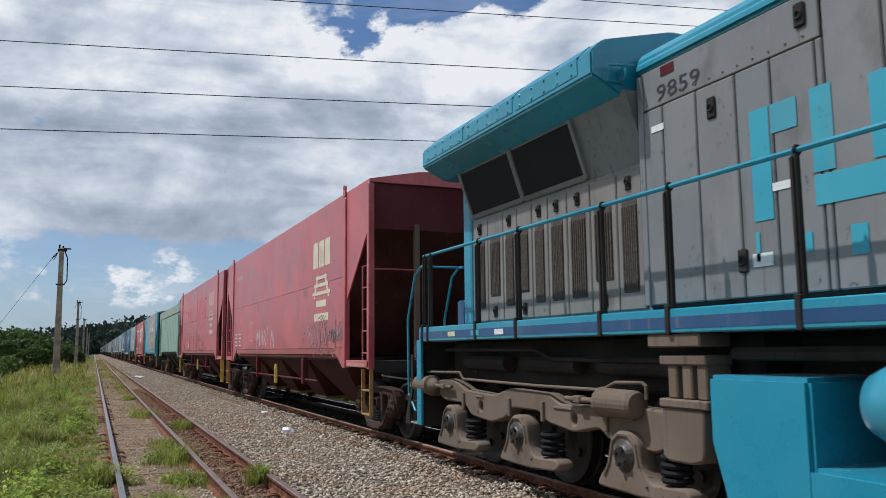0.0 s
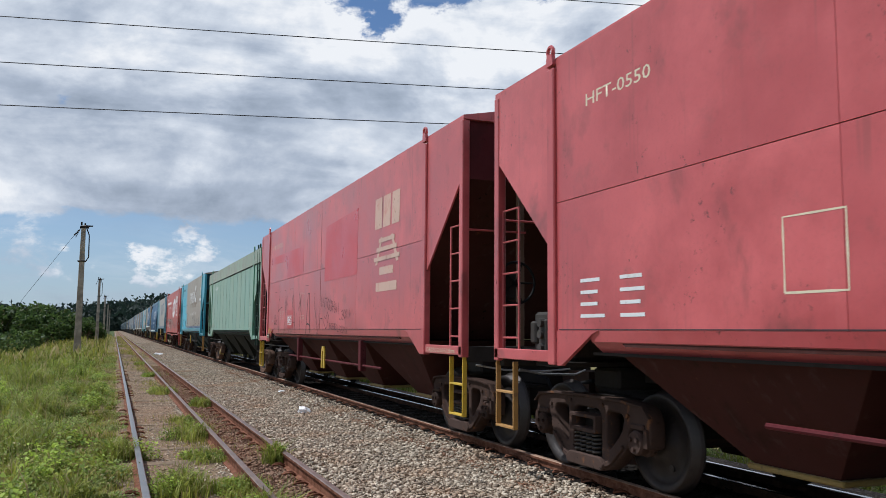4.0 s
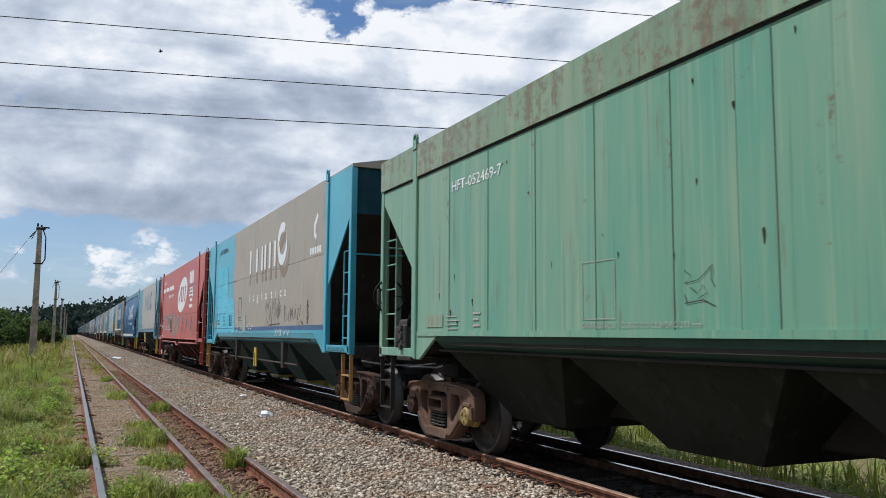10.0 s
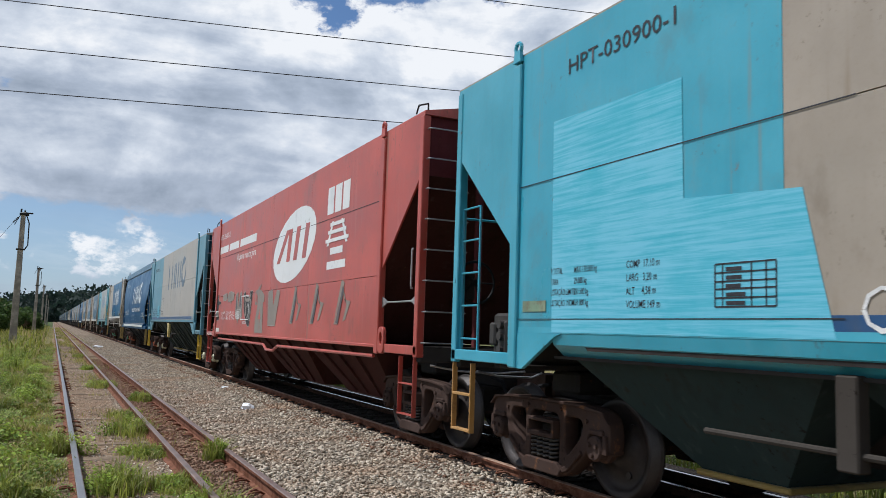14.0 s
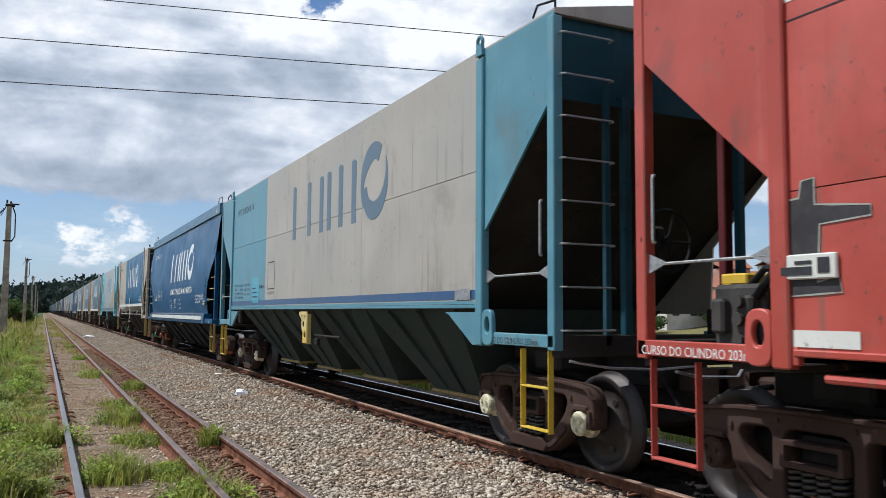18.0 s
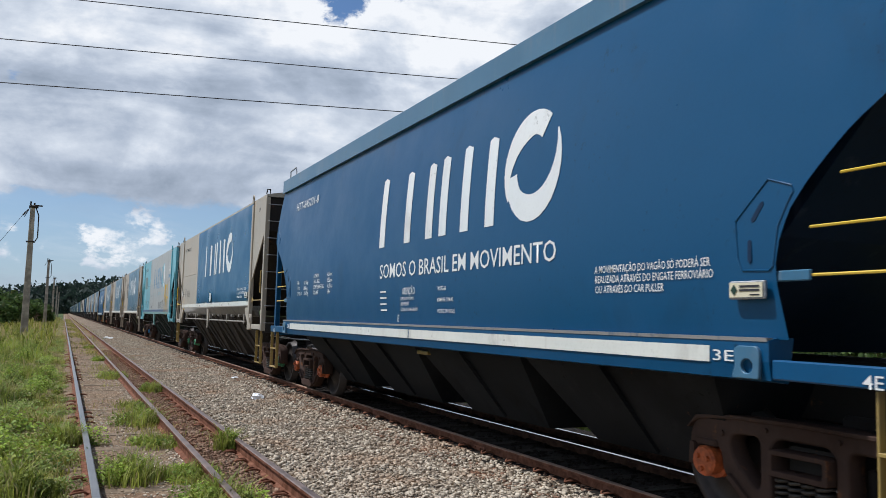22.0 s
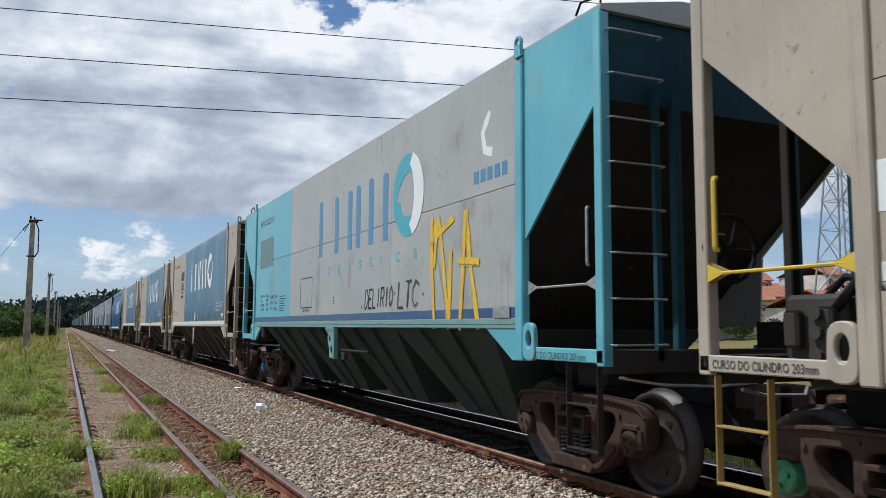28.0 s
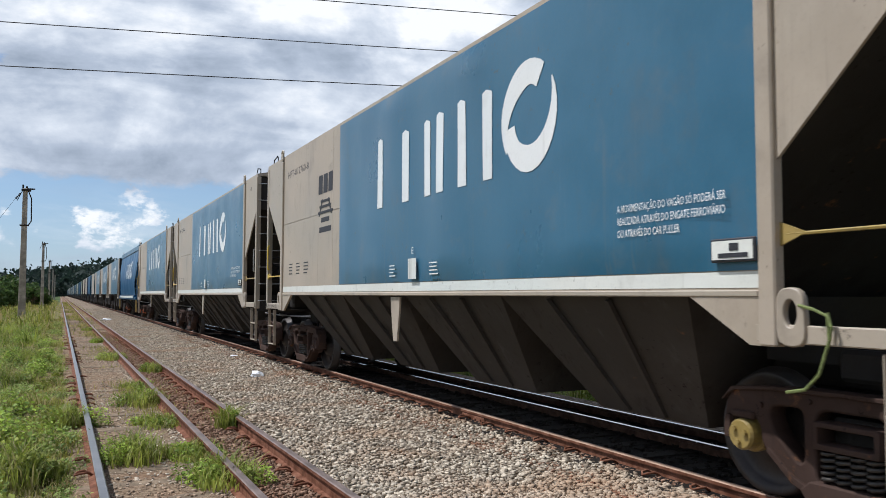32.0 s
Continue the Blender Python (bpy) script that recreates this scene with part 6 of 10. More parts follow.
            part("tow_eye", bm, trim, w, "plate with oval towing eye")
    bogie(w, 1.18, caps[0:2], frame_me)
    bogie(w, L - (1.30 if hw < 1.5 else 1.14), caps[2:4], frame_me)
    return w


def logo_bars(w, X, y, z, k, material, name="logo", ring_mat=None, squash=1.0):
    """A company mark as plain shapes: six upright bars and a thick split ring; k scales it."""
    bars = []
    for off, top, wd in ((0.0, 1.0, 0.20), (0.92, 0.96, 0.20), (1.62, 0.96, 0.20), (2.02, 0.98, 0.20), (2.60, 1.0, 0.20), (3.20, 0.98, 0.20)):
        y0, top = y - off * k, top * squash
        bars.append(((y0, z), (y0, z + top * k * 0.97), (y0 - wd * 0.4 * k, z + top * k), (y0 - wd * k, z + top * k * 0.96), (y0 - wd * k, z)))
    ob = shape(w, name + "_bar", bars, X, material, "upright bar of a painted company mark")
    yc, zc = y - 4.12 * k, z + 0.53 * k
    halves = []
    for a0, a1 in ((3.75, 0.95), (3.3, 6.85)):
        outer, inner = [], []
        for i in range(17):
            f = i / 16
            a = a0 + (a1 - a0) * f
            th = 0.02 + 0.25 * math.sin(min(1.0, 1.25 * f) * math.pi * 0.62) if a1 < a0 else 0.02 + 0.25 * math.sin(min(1.0, 1.25 * (1 - f)) * math.pi * 0.62)
            gap = 0.0 if a1 < a0 else 0.045 * max(0.0, 1 - 3 * f)
            outer.append((yc - (0.53 - gap) * k * math.cos(a), zc + (0.56 - gap) * k * math.sin(a)))
            inner.append((yc - (0.53 - th) * k * math.cos(a), zc + (0.56 - th) * k * math.sin(a)))
        halves.append(outer + inner[::-1])
    shape(w, name + "_ring", halves, X, ring_mat or material, "half of the split ring of a painted company mark")
    return ob


def drape(parts, surface, step=0.12):
    """Lays flat painted shapes, built at x = 0, on an uneven side."""
    for ob in parts:
        bm = bmesh.new()
        bm.from_mesh(ob.data)
        for axis in (1, 2):
            at = [v.co[axis] for v in bm.verts]
            no = (0, 1, 0) if axis == 1 else (0, 0, 1)
            q = min(at) + step
            while q < max(at) - 0.02:
                bmesh.ops.bisect_plane(bm, geom=bm.verts[:] + bm.edges[:] + bm.faces[:], plane_co=[c * q for c in no], plane_no=no)
                q += step
        for v in bm.verts:
            v.co.x += surface(v.co.y, v.co.z)
        bm.to_mesh(ob.data)
        bm.free()


def track_emblem(w, X, y, z, k, material):
    """A lessor's mark: three slanted blocks over a track-shaped emblem and two bars."""
    pts = []
    for i in range(3):
        y0 = y - i * 0.46 * k
        pts.append(((y0, z), (y0 - 0.02 * k, z + 0.53 * k), (y0 - 0.40 * k, z + 0.53 * k), (y0 - 0.38 * k, z)))
    rails, ties = [], []
    for s in (-1, 1):
        yc = y - 0.66 * k
        rails.append(((yc + s * 0.62 * k, z - 0.62 * k), (yc + s * 0.50 * k, z - 0.62 * k), (yc + s * 0.22 * k, z - 0.16 * k), (yc + s * 0.32 * k, z - 0.16 * k)))
    for q, wd in ((-0.25, 0.42), (-0.40, 0.54), (-0.56, 0.68)):
        yc = y - 0.66 * k
        ties.append(((yc + wd * k, z + q * k), (yc + wd * k, z + (q + 0.07) * k), (yc - wd * k, z + (q + 0.07) * k), (yc - wd * k, z + q * k)))
    bars = [rect(y - 0.28 * k, y - 1.02 * k, z - 0.80 * k, z - 0.67 * k), rect(y - 0.10 * k, y - 1.2 * k, z - 1.08 * k, z - 0.93 * k)]
    shape(w, "lessor_mark", pts, X, material, "three plain blocks of a painted lessor mark")
    shape(w, "track_emblem", rails, X, material, "painted emblem like a short piece of track")
    shape(w, "track_emblem", ties, X - 0.004, material, "painted tie of the track emblem")
    shape(w, "small_lettering", bars, X, material, "plain bars of small lettering")


def data_bars(w, X, y, z, rows, cols, material, size=0.05, gap=0.11, width=0.42):
    bm = bmesh.new()
    rnd = random.Random(int(y * 100) + rows)
    for r in range(rows):
        for c in range(cols):
            y0 = y - c * (width + 0.22)
            flat(bm, rect(y0, y0 - width * rnd.uniform(0.6, 1.0), z - r * gap, z - r * gap + 0.65 * size), X)
    tagged(part("data_panel", bm, material, w, "rows of small illegible stencilled lettering"), kind="stuff")


def gate_plate(w, X, material, low_mat=None):
    """Shaped plate of the discharge gear with two holes and the words for open and shut."""
    out = [(7.85, 1.50), (7.86, 1.44), (7.71, 1.37), (7.71, 1.24), (7.62, 1.12), (7.62, 0.985), (7.59, 0.96), (7.40, 0.96), (7.40, 1.50)]
    bm = plate([rounded(out, 0.025), oval(7.60, 1.28, 0.052, 0.055), oval(7.50, 1.10, 0.056, 0.06)], X - 0.02, X - 0.004, 0.003)
    p = part("gate_plate", bm, material, w, "shaped plate with two round holes")
    if low_mat:
        bm = plate([((7.617, 1.19), (7.617, 0.985), (7.59, 0.965), (7.405, 0.965), (7.405, 1.20)), oval(7.50, 1.10, 0.06, 0.064)], X - 0.023, X - 0.019, 0.001)
        part("painted_end", bm, low_mat, p, "brighter yellow lower part")
    bm = bmesh.new()
    soft_box(bm, X - 0.02, X + 0.05, 7.36, 7.385, 0.95, 1.46, 0.004)
    part("edge_strip", bm, material, p)
    bm = bmesh.new()
    soft_box(bm, X + 0.06, X + 0.12, 7.06, 7.22, 0.94, 1.06, 0.008)
    rod(bm, (X + 0.1, 7.3, 1.1), (X + 0.1, 6.0, 1.1), 0.02, 8)
    part("operating_rod", bm, UNDER, p)
    for t, y in (("ABRE", 7.73), ("FECHA", 7.54)):
        words(p, t, 0.055, y, 1.40, X - 0.026, MARK_BLACK, fit=0.11)
    strokes(p, "arrow", [[(7.66, 1.345), (7.64, 1.375), (7.60, 1.39)], [(7.53, 1.39), (7.50, 1.375), (7.48, 1.345)]], 0.008, X - 0.026, MARK_BLACK, "small curved arrow")

# ---- the train, from the locomotive backwards ----
TRAIN = []


def red_wagon_first():
    w = hopper("faded red covered hopper wagon with cream lessor mark and white graffiti", 12.42, 15.25, main=RED, dark=RED_DARK, caps=("rust", "rust", "rust", "rust"), steps=YELLOW_WORN, zs=2.77)
    X = -1.601
    track_emblem(w, X, 3.66, 3.10, 0.98, MARK_CREAM)
    shape(w, "seam_line", [rect(1.42, 13.8, 1.507, 1.514)], X - 0.001, MARK_BLACK, "dark sheet seam")
    data_bars(w, X, 13.4, 1.95, 4, 2, MARK_WHITE)
    words(w, "HFT-0550", 0.17, 13.3, 3.62, X, MARK_CREAM, fit=1.0)
    zig = [[(9.85, 1.54), (9.78, 2.06), (9.6, 1.75), (9.42, 2.02), (9.36, 1.60)], [(9.2, 1.62), (9.05, 2.0), (8.92, 1.62)], [(8.78, 1.62), (8.76, 2.0), (8.58, 1.9), (8.7, 1.78), (8.5, 1.6)], [(8.35, 1.62), (8.33, 2.1)], [(7.9, 1.6), (7.8, 1.95), (7.7, 1.62), (7.6, 1.98), (7.5, 1.55)]]
    strokes(w, "graffiti", zig, 0.034, X, SPRAY_WHITE, "white scrawled strokes")
    strokes(w, "poster_frame", [[(10.9, 1.75), (10.9, 2.25), (10.4, 2.25), (10.4, 1.75), (10.9, 1.75)]], 0.015, X, MARK_CREAM, "thin pale poster frame")
    rnd = random.Random(3)
    scr = []
    for k in range(9):      # looped outlines of bubble letters
        y, z, a, b = 4.0 - 0.17 * k, 1.80 + rnd.uniform(-.08, .10), rnd.uniform(.07, .13), rnd.uniform(.18, .32)
        turn = rnd.uniform(0, 6.28)
        scr.append([(y + a * math.cos(turn + 0.55 * i) * (1 - 0.03 * i), z + b * math.sin(turn + 0.55 * i) * (1 - 0.03 * i)) for i in range(rnd.randint(8, 14))])
    scr += [[(3.2, 2.1), (2.95, 2.16), (2.8, 2.06), (2.62, 2.14), (2.56, 1.98)], [(3.6, 1.95), (3.55, 1.36)], [(2.75, 2.05), (2.5, 1.7), (2.52, 1.38)], [(3.05, 1.9), (3.0, 1.4), (2.88, 1.38)]]
    scr += [[(2.42 - 0.15 * k, 1.64 + rnd.uniform(-.08, .05)), (2.37 - 0.15 * k, 1.92 + rnd.uniform(-.06, .10)), (2.30 - 0.15 * k, 1.66), (2.25 - 0.15 * k, 1.86 + rnd.uniform(-.1, .1))] for k in range(6)]
    scr += [[(2.0, 2.1), (1.95, 1.4)], [(1.72, 1.95), (1.5, 2.05), (1.62, 1.86)], [(1.55, 1.9), (1.66, 1.4)], [(2.2, 1.52), (2.05, 1.5), (2.18, 1.4), (2.08, 1.36)]]
    strokes(w, "graffiti", [[(p + 0.018, q - 0.012) for p, q in line] for line in scr], 0.020, X + 0.0015, SPRAY_BLACK, "dark shadow strokes of the graffiti")
    strokes(w, "graffiti", scr, 0.013, X, SPRAY_PALE, "tangle of pale graffiti strokes")
    words(w, "CURSO DO CILINDRO 203mm", 0.085, 1.22, 1.20, -1.614, MARK_CREAM, fit=1.0)
    return w


def red_wagon_second():
    w = hopper("red covered hopper wagon with repainted patches and black scrawls", 28.62, 15.25, main=RED, dark=RED_DARK, zs=2.785)
    X = -1.601
    track_emblem(w, X, 3.76, 3.19, 0.98, MARK_FADED)
    shape(w, "seam_line", [rect(1.42, 13.8, 1.507, 1.514)], X - 0.001, MARK_BLACK, "dark sheet seam")
    shape(w, "repaint_patch", [((7.3, 2.5), (7.22, 3.65), (4.8, 3.72), (4.83, 2.5))], X, RED_NEW, "square of fresh darker red paint")
    shape(w, "repaint_patch", [((13.52, 3.30), (13.52, 3.49), (9.38, 3.46), (9.39, 2.8), (11.33, 2.79), (11.34, 3.25))], X, RED_NEW, "stepped patch of fresh red paint")
    words(w, "HFT", 0.17, 13.47, 3.69, X, MARK_FADED, fit=0.44)
    words(w, "055678-5", 0.17, 12.92, 3.69, X, MARK_FADED, fit=0.95)
    shape(w, "inspection_plate", [((11.13, 1.53), (11.12, 2.0), (10.45, 1.96), (10.44, 1.53))], X - 0.003, RED_NEW, "small red inspection panel")
    grid = [rect(11.09, 10.56, z, z + 0.012) for z in (1.615, 1.67, 1.72, 1.775, 1.83)] + [rect(y, y - 0.012, 1.615, 1.84) for y in (11.09, 11.01, 10.86, 10.76, 10.66, 10.57)]
    shape(w, "inspection_grid", grid, X - 0.0055, MARK_WHITE, "white line of the inspection grid")
    for z, y in ((1.785, 10.99), (1.785, 10.75), (1.732, 10.99), (1.732, 10.84), (1.68, 10.99), (1.625, 10.75)):
        data_bars(w, X - 0.0055, y, z, 1, 1, MARK_WHITE, 0.04, 0.05, 0.10)
    for y in (12.10, 11.78):
        data_bars(w, X, y, 1.94, 4, 1, MARK_FADED, 0.045, 0.06, 0.15)
    shape(w, "seam_line", [rect(11.55, 11.17, 2.50, 2.504), rect(10.89, 10.5, 2.50, 2.504), rect(9.15, 8.72, 2.50, 2.504), rect(12.9, 12.2, 2.50, 2.504)], X, MARK_BLACK, "dark sheet seam")
    shape(w, "seam_line", [rect(7.643, 7.637, 1.53, 4.0)], X, RED_DARK, "dark upright sheet seam")
    strokes(w, "poster_frame", [[(9.63, 2.36), (9.19, 2.34), (9.18, 1.82), (9.62, 1.84), (9.63, 2.36)]], 0.014, X, MARK_FADED, "thin faded poster frame")
    words(w, "CARTAZES AQUI", 0.07, 9.64, 1.735, X, MARK_FADED, fit=0.47)
    strokes(w, "graffiti", hand("10", 12.92, 1.79, 0.08, 0.10, 0.2) + hand("ANOS", 12.95, 1.62, 0.10, 0.13, 0.2), 0.013, X, SPRAY_BLACK, "small black hand-painted words")
    strokes(w, "graffiti", hand("INTODHAI", 7.58, 1.98, 0.155, 0.22, 0.32, -0.025) + hand("2014", 5.83, 1.70, 0.13, 0.17, 0.3, 0.012), 0.014, X, SPRAY_BLACK, "black hand-painted words and a year")
    strokes(w, "graffiti", hand("HORTOLANDIA", 6.78, 1.51, 0.102, 0.13, 0.26, -0.009), 0.012, X, SPRAY_BLACK, "black hand-painted town name")
    strokes(w, "graffiti", [[(6.02, 1.68), (5.97, 1.72), (5.92, 1.68)]], 0.015, X, SPRAY_BLACK)
    strokes(w, "graffiti", [[(7.1, 1.52), (7.28, 1.66), (7.22, 1.78), (7.1, 1.72), (6.98, 1.86), (6.86, 1.78), (7.0, 1.56), (7.1, 1.52)]], 0.012, X, SPRAY_BLACK, "black outline of a heart")
    tall = [[(12.2, 2.4), (12.42, 1.97), (12.29, 1.57), (12.24, 1.38)], [(12.41, 1.96), (12.15, 2.04), (11.86, 2.08)], [(11.52, 1.38), (11.4, 1.86), (11.38, 2.35), (11.14, 1.86)], [(11.14, 2.35), (11.13, 2.1)], [(10.98, 1.53), (10.92, 1.39)], [(10.59, 1.51), (10.62, 1.39)],
            [(10.55, 1.99), (10.52, 2.28), (10.44, 2.35), (10.35, 2.26), (10.23, 1.63), (10.12, 1.4)], [(10.43, 1.69), (10.23, 1.66)], [(9.71, 2.37), (9.62, 2.17), (9.33, 1.59)], [(9.46, 2.31), (9.63, 2.17), (9.8, 1.94)], [(9.62, 2.17), (9.62, 1.78), (9.63, 1.42)],
            [(8.11, 2.33), (8.1, 1.99), (7.78, 1.45), (7.95, 1.36), (7.76, 1.36), (7.73, 1.57), (7.57, 1.74), (7.38, 1.73)]]
    strokes(w, "graffiti", [[(8.98, 1.36), (8.83, 2.15), (8.78, 2.32), (8.67, 2.31), (8.67, 2.17), (8.62, 1.73), (8.54, 1.42)], [(8.9, 1.62), (8.75, 1.63), (8.59, 1.59)]], 0.026, X - 0.002, SPRAY_BLACK, "tall black sprayed letter")
    strokes(w, "graffiti", tall, 0.015, X - 0.001, SPRAY_BLACK, "row of tall thin black scrawls")
    words(w, "CURSO DO CILINDRO 203mm", 0.085, 1.22, 1.205, -1.614, MARK_CREAM, fit=1.0)
    bm = bmesh.new()
    soft_box(bm, X - 0.03, X, 13.52, 13.91, 1.27, 1.38, 0.006)
    mp = part("maker_plate", bm, BLACK, w, "black cast maker plate with pale rim")
    strokes(mp, "plate_rim", [[(13.90, 1.28), (13.90, 1.37), (13.53, 1.37), (13.53, 1.28), (13.90, 1.28)]], 0.012, X - 0.032, MARK_CREAM, "pale rim of the plate")
    shape(mp, "plate_mark", [rect(13.86, 13.57, 1.305, 1.345)], X - 0.032, MARK_CREAM, "plain pale bar on the plate")
    strokes(w, "graffiti", hand("ANA", 13.70, 1.405, 0.125, 0.14, 0.25), 0.022, X - 0.014, SPRAY_YELLOW, "yellow sprayed letters")
    strokes(w, "graffiti", hand("128", 13.565, 1.695, 0.034, 0.05, 0.35) + hand("129", 13.335, 1.69, 0.034, 0.055, 0.4), 0.007, X, SPRAY_WHITE, "white chalked numerals")
    return w


def green_wagon():
    L = 14.8
    w = hopper("pale green covered hopper wagon with rusty roof edge and vertical ribs", 44.75, L, 1.47, main=GREEN, dark=GREEN_DARK, under=UNDER_GREEN, outlet=None, steps=UNDER, seam=False, gear=False, zt=4.06, frame_me=FRAME_RUST_ME,
               caps=("rust", "rust", "yellow", "rust"))
    X = -1.474
    bm = bmesh.new()
    solid_poly(bm, ((X - 0.024, 3.615), (X - 0.022, 4.06), (X + 0.02, 4.08), (X + 0.02, 3.615)), 0.01, L - 0.01, "y")
    part("cant_rail", bm, GREEN_RUSTY, w, "rust-streaked upper side strip")
    bm = bmesh.new()
    box(bm, X - 0.006, X + 0.01, 0.1, L - 0.1, 3.588, 3.614)
    part("drip_seam", bm, BLACK, w)
    for k in range(11):
        bm = bmesh.new()
        y = 2.215 + 1.0175 * k
        solid_poly(bm, ((X, y - 0.007), (X - 0.005, y), (X, y + 0.007)), ZB, 3.60, "z")
        part("side_rib", bm, GREEN_SEAM, w)
    bm = bmesh.new()
    box(bm, X - 0.02, X + 0.03, 1.45, L - 1.45, 1.47, 1.53)
    part("side_rail", bm, GREEN, w)
    words(w, "HFT-052469-7", 0.18, 12.33, 3.235, X - 0.003, MARK_WHITE, fit=1.26)
    strokes(w, "poster_frame", [[(9.54, 1.63), (9.54, 2.14), (9.06, 2.14), (9.06, 1.63), (9.54, 1.63)]], 0.008, X - 0.002, SPRAY_GREY, "thin worn white poster frame")
    words(w, "CARTAZES AQUI", 0.07, 9.56, 1.55, X - 0.004, SPRAY_GREY, fit=0.5)
    words(w, "CURSO DO CILINDRO 203 mm", 0.07, 8.98, 1.55, X - 0.004, SPRAY_GREY, fit=0.95)
    strokes(w, "scratched_drawing", [[(8.2, 1.98), (8.12, 1.93), (8.2, 1.88), (8.05, 1.9), (7.9, 2.0)], [(8.2, 1.73), (8.0, 1.75), (7.88, 1.70)], [(8.14, 1.85), (8.06, 1.80), (8.0, 1.86), (7.96, 1.80), (8.06, 1.76)], [(8.2, 1.8), (8.17, 1.73)], [(7.9, 1.98), (7.92, 1.9), (7.88, 1.84)]], 0.007, X - 0.002, SPRAY_BLACK, "dark scratched drawing")
    data_bars(w, X - 0.003, 12.46, 1.70, 4, 1, SPRAY_GREY, 0.018, 0.05, 0.45)
    data_bars(w, X - 0.003, 11.73, 1.72, 3, 1, SPRAY_GREY, 0.04, 0.07, 0.2)
    rnd = random.Random(17)
    for k in range(26):      # flaked spots with thin rust runs below them
        y, z, q = rnd.uniform(1.6, 13.2), 1.6 + 1.9 * rnd.random(), rnd.uniform(0.006, 0.014)
        run = rnd.uniform(1.5, 9.0) * q
        shape(w, "rust_spot", [[(y + q, z), (y + 0.3 * q, z + q), (y - 0.8 * q, z + 0.6 * q), (y - q, z - 0.5 * q), (y - 0.25 * q, z - run), (y + 0.1 * q, z - 0.8 * run)]], X - 0.001, CAST, "rust spot")
    shape(w, "rust_plate", [rect(1.97, 1.5, 1.57, 1.74), rect(13.06, 12.56, 1.58, 1.73)], X - 0.003, GREEN_RUSTY, "rust-stained plate")
    # tall ladder in front of the front opening
    bm = bmesh.new()
    for y in (0.22, 0.62):
        soft_box(bm, X - 0.03, X + 0.02, y - 0.02, y + 0.02, 1.0, 4.2, 0.006)
    for k in range(9):
        rod(bm, (X - 0.01, 0.22, 1.2 + 0.36 * k), (X - 0.01, 0.62, 1.2 + 0.36 * k), 0.014, 6)
    part("ladder", bm, GREEN_DARK, w, "tall dark green ladder")
    return w


